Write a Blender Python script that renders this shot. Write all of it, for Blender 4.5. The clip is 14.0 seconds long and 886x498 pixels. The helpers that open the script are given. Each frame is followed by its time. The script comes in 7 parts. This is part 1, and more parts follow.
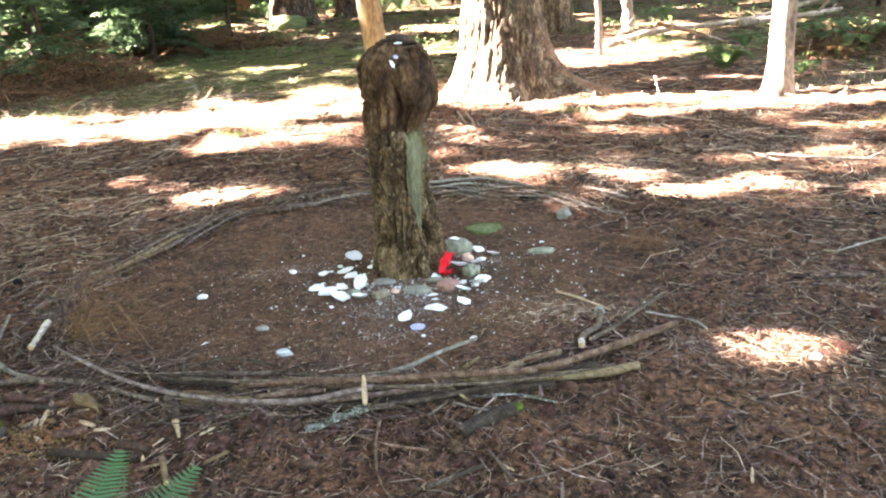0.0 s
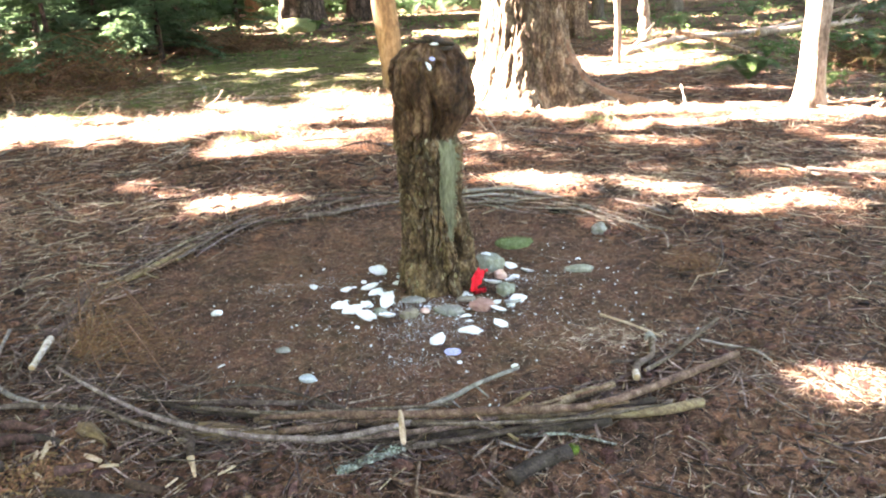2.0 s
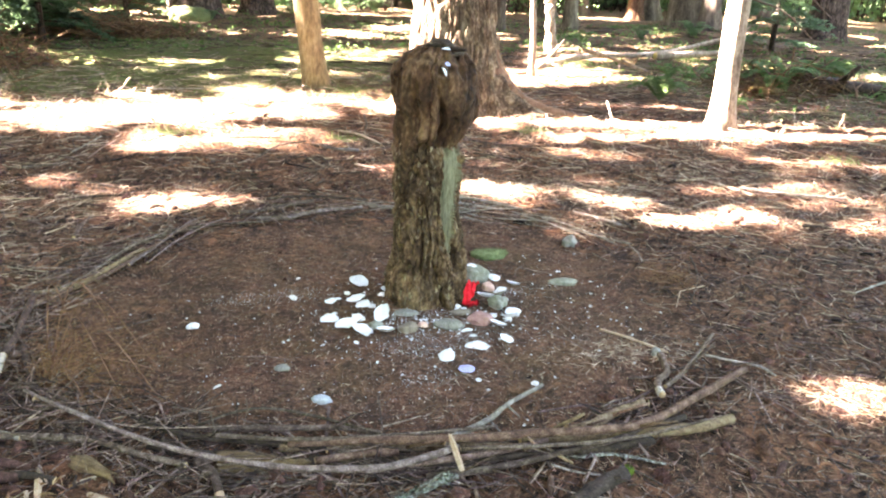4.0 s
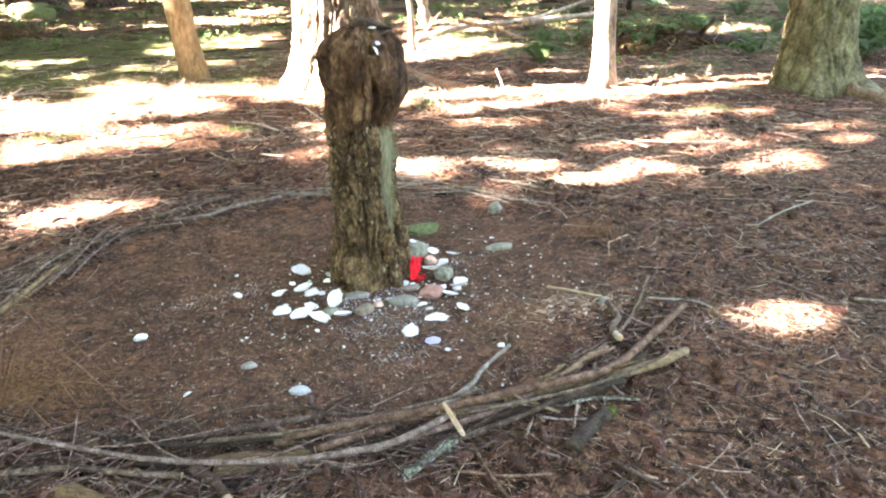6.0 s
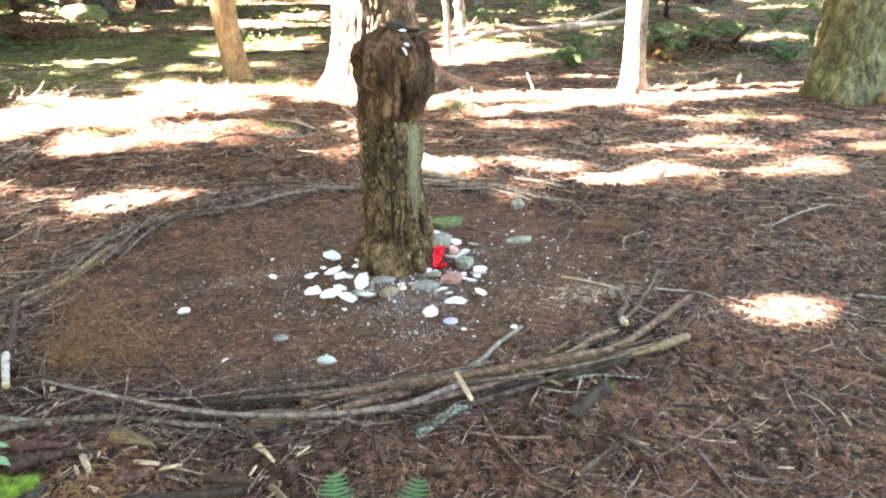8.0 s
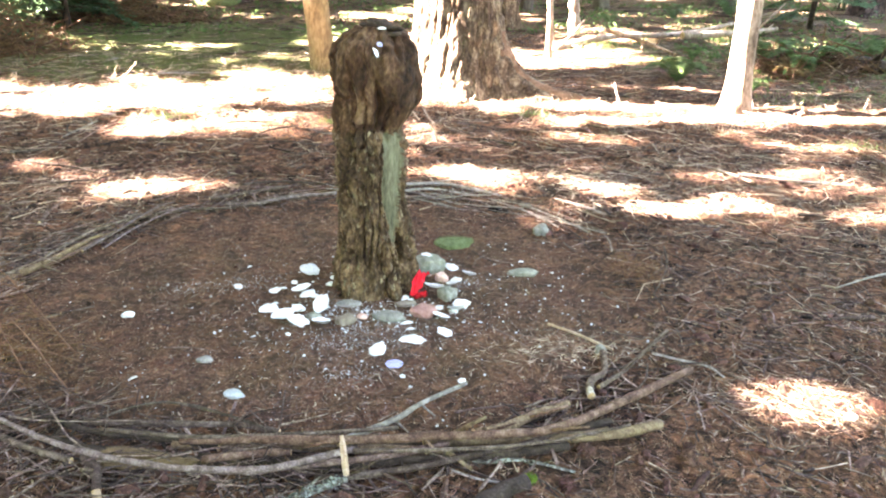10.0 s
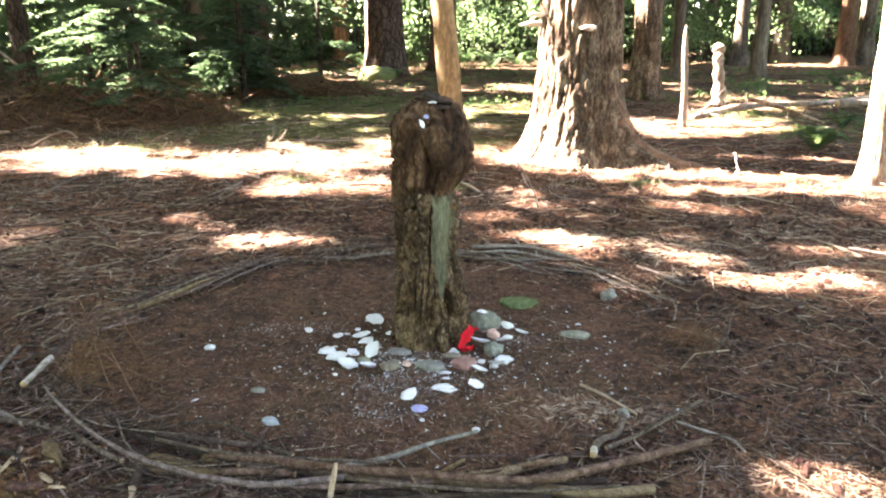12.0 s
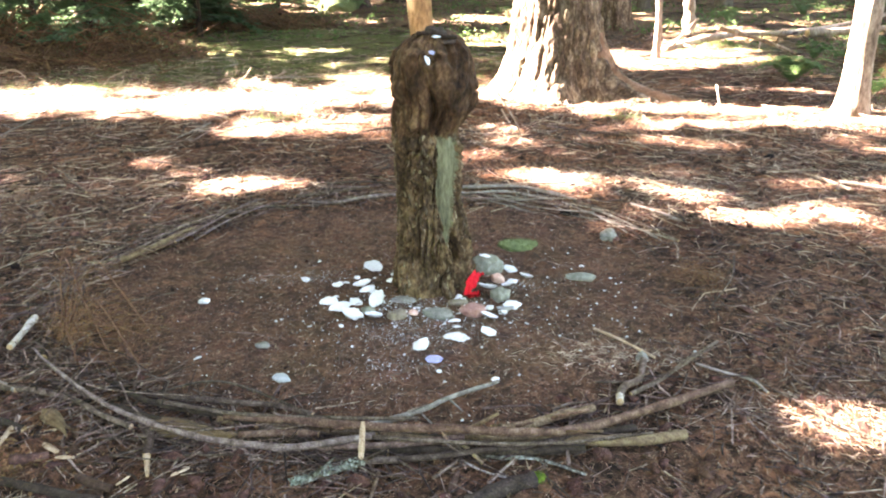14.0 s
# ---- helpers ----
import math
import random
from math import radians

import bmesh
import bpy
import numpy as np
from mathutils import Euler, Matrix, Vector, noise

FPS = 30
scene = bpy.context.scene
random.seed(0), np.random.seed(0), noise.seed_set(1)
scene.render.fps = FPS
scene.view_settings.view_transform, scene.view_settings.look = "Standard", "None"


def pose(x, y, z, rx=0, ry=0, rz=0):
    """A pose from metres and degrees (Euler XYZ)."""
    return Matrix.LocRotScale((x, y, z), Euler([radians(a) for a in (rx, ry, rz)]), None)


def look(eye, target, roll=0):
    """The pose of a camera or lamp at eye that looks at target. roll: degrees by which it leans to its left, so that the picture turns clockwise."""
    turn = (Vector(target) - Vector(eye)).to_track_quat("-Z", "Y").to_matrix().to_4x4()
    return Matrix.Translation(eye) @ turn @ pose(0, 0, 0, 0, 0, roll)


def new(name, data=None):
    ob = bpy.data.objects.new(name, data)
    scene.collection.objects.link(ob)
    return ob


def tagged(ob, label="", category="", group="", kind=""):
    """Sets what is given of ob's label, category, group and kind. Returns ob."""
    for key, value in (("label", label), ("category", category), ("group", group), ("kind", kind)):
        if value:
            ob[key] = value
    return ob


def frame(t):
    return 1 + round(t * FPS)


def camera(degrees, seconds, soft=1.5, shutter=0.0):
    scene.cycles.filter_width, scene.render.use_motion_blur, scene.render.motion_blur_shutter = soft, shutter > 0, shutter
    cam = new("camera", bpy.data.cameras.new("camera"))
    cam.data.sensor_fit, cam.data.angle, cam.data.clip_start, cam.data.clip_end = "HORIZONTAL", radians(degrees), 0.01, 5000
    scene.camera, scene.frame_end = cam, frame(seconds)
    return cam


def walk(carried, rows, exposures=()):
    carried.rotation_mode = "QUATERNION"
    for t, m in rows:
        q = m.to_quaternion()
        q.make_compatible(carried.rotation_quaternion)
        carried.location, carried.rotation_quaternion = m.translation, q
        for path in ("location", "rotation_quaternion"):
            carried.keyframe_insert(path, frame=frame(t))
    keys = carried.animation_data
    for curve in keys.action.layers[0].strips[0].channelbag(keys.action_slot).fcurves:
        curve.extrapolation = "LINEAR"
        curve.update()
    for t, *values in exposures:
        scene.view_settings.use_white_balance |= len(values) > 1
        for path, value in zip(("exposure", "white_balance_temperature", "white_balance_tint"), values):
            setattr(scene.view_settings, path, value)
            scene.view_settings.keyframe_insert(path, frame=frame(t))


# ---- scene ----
EXPOSURE = 6.36
cam = camera(64.1, 14.0, 2.1)
PATH = [
    (0, (0.03, 0.04, 1.44), (0.016, 1.921, 0.759), -4.0),
    (0.5, (-0.036, 0.028, 1.451), (-0.061, 1.928, 0.825), -2.7),
    (1, (-0.073, 0.047, 1.452), (-0.048, 1.961, 0.872), -2.0),
    (1.5, (-0.104, 0.147, 1.417), (-0.073, 2.058, 0.83), -2.1),
    (2, (-0.132, 0.318, 1.409), (-0.15, 2.204, 0.744), -3.1),
    (2.5, (-0.219, 0.402, 1.418), (-0.362, 2.273, 0.728), -4.6),
    (3, (-0.388, 0.394, 1.419), (-0.314, 2.283, 0.766), -4.7),
    (3.2, (-0.459, 0.384, 1.419), (-0.31, 2.27, 0.77), -3.2),
    (5.3, (-1.032, 0.73, 1.404), (-0.522, 2.532, 0.703), 0.8),
    (5.5, (-1.048, 0.689, 1.425), (-0.507, 2.481, 0.72), -1.6),
    (6, (-1.028, 0.522, 1.418), (-0.393, 2.277, 0.701), -1.7),
    (6.5, (-1.113, 0.358, 1.41), (-0.424, 2.097, 0.702), 0.5),
    (7, (-1.272, 0.287, 1.423), (-0.6, 2.029, 0.704), -0.5),
    (7.5, (-1.251, 0.255, 1.434), (-0.625, 2.014, 0.719), -0.5),
    (7.7, (-1.181, 0.244, 1.429), (-0.592, 2.024, 0.731), -0.9),
    (9.8, (-0.327, 0.571, 1.406), (-0.014, 2.405, 0.673), 1.0),
    (10, (-0.237, 0.57, 1.402), (-0.026, 2.43, 0.697), 0.9),
    (10.5, (-0.102, 0.505, 1.411), (-0.034, 2.41, 0.805), -2.9),
    (11, (-0.001, 0.384, 1.419), (0.12, 2.325, 0.953), -3.0),
    (11.5, (0.196, 0.364, 1.423), (0.217, 2.304, 0.938), -0.4),
    (12, (0.31, 0.345, 1.434), (0.078, 2.259, 0.904), -0.5),
    (12.5, (0.306, 0.323, 1.425), (-0.059, 2.2, 0.838), -2.0),
    (13, (0.209, 0.328, 1.452), (-0.128, 2.187, 0.797), -2.2),
    (13.5, (0.082, 0.347, 1.469), (-0.15, 2.228, 0.831), -3.0),
    (14, (0.072, 0.468, 1.437), (-0.045, 2.337, 0.734), -0.8),
]
walk(cam, [(t, look(eye, target, roll)) for t, eye, target, roll in PATH], [(t, EXPOSURE + e, 7950, 22) for t, e in ((0, -0.1), (1.5, 0.05), (3, 0.05), (7.5, 0.2), (10, 0.3), (10.5, 0.1), (11, -0.25), (11.5, -0.46), (12, -0.58), (12.5, -0.55), (13, -0.28), (13.5, -0.2), (14, -0.1))])

# ---- world, sun ----
SUN_WAY = Vector((-1.0, 0.17, 0.0)).normalized()
SUN_EL = radians(43)
TO_SUN = Vector((SUN_WAY.x * math.cos(SUN_EL), SUN_WAY.y * math.cos(SUN_EL), math.sin(SUN_EL)))
sun = new("sun", bpy.data.lights.new("sun", "SUN"))
sun.data.energy, sun.data.angle, sun.data.color = 5.0, radians(0.75), (1.0, 0.985, 0.99)
sun.matrix_world = look(TO_SUN * 30, (0, 0, 0))
world = bpy.data.worlds.new("sky")
scene.world = world
world.use_nodes = True
wn, wl = world.node_tree.nodes, world.node_tree.links
sky = wn.new("ShaderNodeTexSky")
sky.sky_type, sky.sun_disc, sky.sun_elevation = "NISHITA", False, SUN_EL
sky.sun_rotation = math.atan2(TO_SUN.x, TO_SUN.y)
wl.new(sky.outputs[0], wn["Background"].inputs[0])
wn["Background"].inputs[1].default_value = 0.046
scene.view_settings.exposure = EXPOSURE


# ---- materials ----
def material(name, rough=0.85):
    m = bpy.data.materials.new(name)
    m.use_nodes = True
    b = m.node_tree.nodes["Principled BSDF"]
    b.inputs["Roughness"].default_value = rough
    b.inputs["Specular IOR Level"].default_value = 0.2
    return m, m.node_tree.nodes, m.node_tree.links, b


def noise_node(n, l, scale, detail=4.0, rough=0.6, stretch=None, distort=0.0):
    tex = n.new("ShaderNodeTexCoord")
    t = n.new("ShaderNodeTexNoise")
    t.inputs["Scale"].default_value, t.inputs["Detail"].default_value = scale, detail
    t.inputs["Roughness"].default_value, t.inputs["Distortion"].default_value = rough, distort
    if stretch:
        mp = n.new("ShaderNodeMapping")
        mp.inputs["Scale"].default_value = stretch
        l.new(tex.outputs["Object"], mp.inputs[0])
        l.new(mp.outputs[0], t.inputs[0])
    else:
        l.new(tex.outputs["Object"], t.inputs[0])
    return t.outputs["Fac"]


def ramp(n, l, source, stops):
    r = n.new("ShaderNodeValToRGB")
    while len(r.color_ramp.elements) < len(stops):
        r.color_ramp.elements.new(0.5)
    for e, (p, c) in zip(r.color_ramp.elements, stops):
        e.position, e.color = p, (*c, 1)
    l.new(source, r.inputs[0])
    return r.outputs[0]


def mix(n, l, fac, a, b, how="MIX"):
    m = n.new("ShaderNodeMix")
    m.data_type, m.blend_type = "RGBA", how
    for s, v in ((m.inputs[0], fac), (m.inputs[6], a), (m.inputs[7], b)):
        if isinstance(v, (int, float)):
            s.default_value = v
        elif isinstance(v, tuple):
            s.default_value = (*v, 1)
        else:
            l.new(v, s)
    return m.outputs[2]


def calc(n, l, how, a, b=0.0, clamp=False):
    m = n.new("ShaderNodeMath")
    m.operation, m.use_clamp = how, clamp
    for s, v in zip(m.inputs, (a, b)):
        if isinstance(v, (int, float)):
            s.default_value = v
        else:
            l.new(v, s)
    return m.outputs[0]


def bump(n, l, b, source, strength, distance):
    k = n.new("ShaderNodeBump")
    k.inputs["Strength"].default_value, k.inputs["Distance"].default_value = strength, distance
    l.new(source, k.inputs["Height"])
    l.new(k.outputs[0], b.inputs["Normal"])


def speckled(name, dark, mid, light, scale, rough=0.85, stretch=None, relief=0.004, island=0.0, each=0.0, fine=6.0, cracks=None, deep=0.75):
    """A natural surface: three tones at two scales, with relief. island / each: how much single pieces differ.
    cracks: cells to the metre (round, round, up) of a bark broken into plates."""
    m, n, l, b = material(name, rough)
    a = noise_node(n, l, scale, 5.0, 0.65, stretch)
    f = noise_node(n, l, scale * fine, 3.0, 0.6, stretch)
    s = calc(n, l, "ADD", calc(n, l, "MULTIPLY", a, 0.6), calc(n, l, "MULTIPLY", f, 0.4))
    col = ramp(n, l, s, [(0.36, dark), (0.5, mid), (0.64, light)])
    if cracks:
        mp = n.new("ShaderNodeMapping")
        mp.inputs["Scale"].default_value = cracks
        warp = n.new("ShaderNodeVectorMath")
        warp.operation = "MULTIPLY_ADD"
        wob = n.new("ShaderNodeTexNoise")
        wob.inputs["Scale"].default_value, wob.inputs["Detail"].default_value = cracks[0] * 0.9, 3.0
        tc = n.new("ShaderNodeTexCoord")
        l.new(tc.outputs["Object"], wob.inputs[0])
        l.new(wob.outputs["Color"], warp.inputs[0])
        warp.inputs[1].default_value = (1.1 / cracks[0],) * 3
        l.new(tc.outputs["Object"], warp.inputs[2])
        l.new(warp.outputs[0], mp.inputs[0])
        vor = n.new("ShaderNodeTexVoronoi")
        vor.feature = "DISTANCE_TO_EDGE"
        vor.inputs["Scale"].default_value = 1.0
        l.new(mp.outputs[0], vor.inputs[0])
        open_ = ramp(n, l, vor.outputs["Distance"], [(0.0, (0.0, 0.0, 0.0)), (0.07, (0.35, 0.35, 0.35)), (0.2, (1.0, 1.0, 1.0))])
        # crevice shade baked into the bark colour along the cracks, by deep
        col = mix(n, l, deep, col, open_, "MULTIPLY")
        s = calc(n, l, "ADD", calc(n, l, "MULTIPLY", s, 0.6), calc(n, l, "MULTIPLY", open_, deep))
    if island or each:
        if island:
            v = n.new("ShaderNodeNewGeometry").outputs["Random Per Island"]
        else:
            v = n.new("ShaderNodeObjectInfo").outputs["Random"]
        k = max(island, each)
        val = n.new("ShaderNodeHueSaturation")
        l.new(calc(n, l, "ADD", calc(n, l, "MULTIPLY", v, 2 * k), 1 - k), val.inputs["Value"])
        l.new(calc(n, l, "ADD", calc(n, l, "MULTIPLY", calc(n, l, "FRACT", calc(n, l, "MULTIPLY", v, 7.3)), 0.04), 0.48), val.inputs["Hue"])
        l.new(col, val.inputs["Color"])
        col = val.outputs[0]
    l.new(col, b.inputs["Base Color"])
    bump(n, l, b, s, 0.8, relief)
    return m


def leafy(name, dark, light, rough=0.5, through_light=0.35, scale=1.2):
    """Leaf or needle spray: each leaf differs, and some light comes through."""
    m, n, l, b = material(name, rough + 0.25)
    v = n.new("ShaderNodeNewGeometry").outputs["Random Per Island"]
    w = noise_node(n, l, scale, 2.0)
    s = calc(n, l, "ADD", calc(n, l, "MULTIPLY", v, 0.45), calc(n, l, "MULTIPLY", w, 0.55))
    col = ramp(n, l, s, [(0.15, dark), (0.85, light)])
    l.new(col, b.inputs["Base Color"])
    tr = n.new("ShaderNodeBsdfTranslucent")
    l.new(mix(n, l, 0.4, col, (0.16, 0.29, 0.11)), tr.inputs[0])
    ms = n.new("ShaderNodeMixShader")
    ms.inputs[0].default_value = through_light
    l.new(b.outputs[0], ms.inputs[1])
    l.new(tr.outputs[0], ms.inputs[2])
    l.new(ms.outputs[0], n["Material Output"].inputs[0])
    return m


def ground_material():
    m, n, l, b = material("forest_floor", 0.95)
    xyz = n.new("ShaderNodeSeparateXYZ")
    l.new(n.new("ShaderNodeTexCoord").outputs["Object"], xyz.inputs[0])
    big = noise_node(n, l, 0.55, 4.0)
    patch = noise_node(n, l, 2.6, 5.0, 0.65, None, 0.6)
    fine = noise_node(n, l, 42.0, 8.0, 0.8, None, 0.3)
    grain = noise_node(n, l, 170.0, 4.0, 0.75)
    needles = noise_node(n, l, 50.0, 4.0, 0.7, (1.0, 0.4, 1.0), 4.0)
    # lowest litter stops near black: shade of the gaps painted into the colour
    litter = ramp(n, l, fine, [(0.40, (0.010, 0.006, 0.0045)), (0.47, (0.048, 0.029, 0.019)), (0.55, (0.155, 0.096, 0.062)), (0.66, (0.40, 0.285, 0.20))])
    strands = ramp(n, l, needles, [(0.4, (0.052, 0.031, 0.021)), (0.55, (0.17, 0.105, 0.066)), (0.72, (0.36, 0.25, 0.17))])
    col = mix(n, l, 0.22, litter, strands)
    col = mix(n, l, ramp(n, l, patch, [(0.42, (0, 0, 0)), (0.62, (0.85, 0.85, 0.85))]), col, mix(n, l, grain, (0.095, 0.045, 0.025), (0.27, 0.150, 0.086)))
    col = mix(n, l, ramp(n, l, big, [(0.35, (0, 0, 0)), (0.7, (0.35, 0.35, 0.35))]), col, (0.17, 0.12, 0.085))
    # hollows between clumps darkened, crests lightened: painted shade, not soil tone
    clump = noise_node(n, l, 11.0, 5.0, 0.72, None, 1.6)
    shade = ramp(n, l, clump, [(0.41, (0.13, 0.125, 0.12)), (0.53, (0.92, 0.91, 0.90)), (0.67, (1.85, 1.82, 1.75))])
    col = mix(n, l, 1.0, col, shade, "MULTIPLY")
    # wide mats of pale or rusty needles
    mat_ = noise_node(n, l, 1.3, 5.0, 0.7, None, 1.0)
    mats = ramp(n, l, mat_, [(0.40, (0.72, 0.68, 0.66)), (0.5, (1.0, 0.97, 0.95)), (0.58, (1.25, 1.2, 1.15)), (0.68, (1.55, 1.5, 1.4))])
    col = mix(n, l, 1.0, col, mats, "MULTIPLY")
    # bare trodden soil inside the ring of branches
    dx = calc(n, l, "DIVIDE", calc(n, l, "ADD", xyz.outputs[0], 0.42), 1.62)
    dy = calc(n, l, "DIVIDE", calc(n, l, "SUBTRACT", xyz.outputs[1], 3.92), 1.38)
    r2 = calc(n, l, "ADD", calc(n, l, "MULTIPLY", dx, dx), calc(n, l, "MULTIPLY", dy, dy))
    r2 = calc(n, l, "ADD", r2, calc(n, l, "MULTIPLY", calc(n, l, "SUBTRACT", patch, 0.5), 0.9))
    inside = ramp(n, l, r2, [(0.55, (1, 1, 1)), (1.0, (0, 0, 0))])
    soil = ramp(n, l, mix(n, l, 0.5, fine, grain), [(0.40, (0.022, 0.013, 0.009)), (0.48, (0.080, 0.046, 0.030)), (0.55, (0.19, 0.115, 0.078)), (0.63, (0.44, 0.36, 0.30))])
    soil = mix(n, l, ramp(n, l, patch, [(0.42, (0, 0, 0)), (0.62, (0.5, 0.5, 0.5))]), soil, (0.085, 0.075, 0.035))
    rust = noise_node(n, l, 5.5, 6.0, 0.75, None, 1.2)
    soil = mix(n, l, ramp(n, l, rust, [(0.48, (0, 0, 0)), (0.66, (0.4, 0.4, 0.4))]), soil, mix(n, l, grain, (0.085, 0.034, 0.020), (0.22, 0.10, 0.06)))
    soil = mix(n, l, 0.7, soil, ramp(n, l, clump, [(0.34, (0.55, 0.52, 0.5)), (0.5, (1.0, 1.0, 1.0)), (0.68, (1.5, 1.42, 1.35))]), "MULTIPLY")
    soil = mix(n, l, 1.0, soil, ramp(n, l, noise_node(n, l, 3.4, 5.0, 0.7, None, 1.4), [(0.38, (0.62, 0.62, 0.64)), (0.5, (1.0, 0.98, 0.96)), (0.64, (1.4, 1.3, 1.2))]), "MULTIPLY")
    col = mix(n, l, calc(n, l, "MULTIPLY", inside, 0.85), col, soil)
    # moss on the ground under the far trees
    mx = calc(n, l, "DIVIDE", calc(n, l, "ADD", xyz.outputs[0], 3.2), 4.2)
    my = calc(n, l, "DIVIDE", calc(n, l, "SUBTRACT", xyz.outputs[1], 13.6), 3.6)
    m2 = calc(n, l, "ADD", calc(n, l, "MULTIPLY", mx, mx), calc(n, l, "MULTIPLY", my, my))
    m2 = calc(n, l, "ADD", m2, calc(n, l, "MULTIPLY", calc(n, l, "SUBTRACT", patch, 0.5), 2.2))
    mossy = ramp(n, l, m2, [(0.4, (0.85, 0.85, 0.85)), (1.0, (0, 0, 0))])
    col = mix(n, l, mossy, col, mix(n, l, fine, (0.028, 0.043, 0.016), (0.115, 0.13, 0.052)))
    # farther off the ground is duller, grown over with moss and low weeds
    away = ramp(n, l, calc(n, l, "ADD", calc(n, l, "MULTIPLY", xyz.outputs[1], 0.05), calc(n, l, "MULTIPLY", calc(n, l, "SUBTRACT", patch, 0.5), 0.7)), [(0.55, (0, 0, 0)), (0.85, (0.5, 0.5, 0.5))])
    col = mix(n, l, away, col, mix(n, l, ramp(n, l, clump, [(0.4, (0, 0, 0)), (0.6, (1, 1, 1))]), mix(n, l, fine, (0.03, 0.04, 0.014), (0.085, 0.095, 0.04)), mix(n, l, fine, (0.045, 0.03, 0.018), (0.13, 0.092, 0.055))))
    col = mix(n, l, mossy, col, mix(n, l, fine, (0.032, 0.052, 0.017), (0.125, 0.155, 0.052)))
    # thin moss on the slope behind the pale tree
    mx = calc(n, l, "DIVIDE", calc(n, l, "SUBTRACT", xyz.outputs[0], 7.5), 4.5)
    my = calc(n, l, "DIVIDE", calc(n, l, "SUBTRACT", xyz.outputs[1], 12.5), 3.2)
    m2 = calc(n, l, "ADD", calc(n, l, "MULTIPLY", mx, mx), calc(n, l, "MULTIPLY", my, my))
    m2 = calc(n, l, "ADD", m2, calc(n, l, "MULTIPLY", calc(n, l, "SUBTRACT", patch, 0.5), 3.5))
    col = mix(n, l, ramp(n, l, m2, [(0.2, (0.6, 0.6, 0.6)), (1.0, (0, 0, 0))]), col, mix(n, l, fine, (0.04, 0.045, 0.016), (0.13, 0.125, 0.05)))
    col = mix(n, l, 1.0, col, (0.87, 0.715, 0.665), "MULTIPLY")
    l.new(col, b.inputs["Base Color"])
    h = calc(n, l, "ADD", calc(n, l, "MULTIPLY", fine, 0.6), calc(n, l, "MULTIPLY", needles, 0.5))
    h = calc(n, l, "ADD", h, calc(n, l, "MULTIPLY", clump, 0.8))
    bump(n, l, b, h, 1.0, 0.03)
    return m


M_GROUND = ground_material()
M_NEEDLE = speckled("dry_needles", (0.045, 0.0185, 0.0105), (0.148, 0.074, 0.042), (0.43, 0.30, 0.205), 30, island=0.85, relief=0.001)
M_STRAW = speckled("bleached_twigs", (0.16, 0.105, 0.067), (0.34, 0.255, 0.18), (0.55, 0.45, 0.351), 20, island=0.5, relief=0.001)
M_DARKTWIG = speckled("dark_twigs", (0.022, 0.014, 0.0112), (0.065, 0.042, 0.0347), (0.16, 0.115, 0.101), 30, island=0.7, relief=0.002)
M_ORANGE = speckled("withered_needles", (0.07, 0.032, 0.014), (0.16, 0.08, 0.036), (0.28, 0.165, 0.08), 20, island=0.5)
M_TWIG = speckled("twig_bark", (0.042, 0.026, 0.02), (0.135, 0.09, 0.07), (0.36, 0.275, 0.225), 30, island=0.8, relief=0.002)
M_CHIP = speckled("bark_flakes", (0.012, 0.0056, 0.004), (0.05, 0.0235, 0.016), (0.155, 0.082, 0.054), 40, island=0.85, relief=0.002)
M_CRUMB = speckled("soil_crumbs", (0.05, 0.025, 0.016), (0.14, 0.08, 0.0532), (0.27, 0.185, 0.133), 40, island=0.9, relief=0.001)
M_PALE = speckled("fresh_wood", (0.204, 0.136, 0.0765), (0.348, 0.255, 0.157), (0.484, 0.391, 0.272), 25, stretch=(1, 1, 1), island=0.25, relief=0.001)
M_BRANCH = speckled("branch_bark", (0.0258, 0.0166, 0.0127), (0.0782, 0.0515, 0.039), (0.193, 0.145, 0.118), 26, each=0.4, relief=0.004)
M_REDBARK = speckled("red_branch_bark", (0.0427, 0.0238, 0.0146), (0.128, 0.0779, 0.0475), (0.275, 0.195, 0.132), 30, each=0.25, relief=0.004)
M_GREYBARK = speckled("weathered_branch", (0.075, 0.062, 0.05), (0.19, 0.162, 0.135), (0.36, 0.33, 0.295), 24, each=0.2, relief=0.003)
M_LICHEN = speckled("lichen_branch", (0.03, 0.022, 0.017), (0.10, 0.088, 0.07), (0.42, 0.45, 0.39), 40, relief=0.006)
M_ROSEBARK = speckled("rosy_branch_bark", (0.042, 0.028, 0.024), (0.125, 0.088, 0.077), (0.29, 0.23, 0.21), 30, each=0.15, relief=0.003)
M_SLAB = speckled("tan_bark_slab", (0.05, 0.03, 0.015), (0.12, 0.078, 0.04), (0.21, 0.148, 0.082), 22, 0.85, (1, 4, 4), 0.003)
M_CRUST = speckled("pale_lichen", (0.05, 0.055, 0.045), (0.17, 0.19, 0.155), (0.42, 0.45, 0.40), 60, 0.95, relief=0.002, island=0.5)
M_MOSSY = speckled("mossy_branch", (0.05, 0.032, 0.019), (0.148, 0.099, 0.058), (0.245, 0.185, 0.105), 20, relief=0.004)
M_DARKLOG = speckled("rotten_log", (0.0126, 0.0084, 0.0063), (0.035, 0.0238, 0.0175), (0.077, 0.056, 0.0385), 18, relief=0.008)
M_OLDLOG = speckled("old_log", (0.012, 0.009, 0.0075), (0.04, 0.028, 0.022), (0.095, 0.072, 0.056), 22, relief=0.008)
M_PEELED = speckled("peeled_wood", (0.20, 0.16, 0.12), (0.44, 0.39, 0.32), (0.64, 0.60, 0.53), 22, relief=0.001)
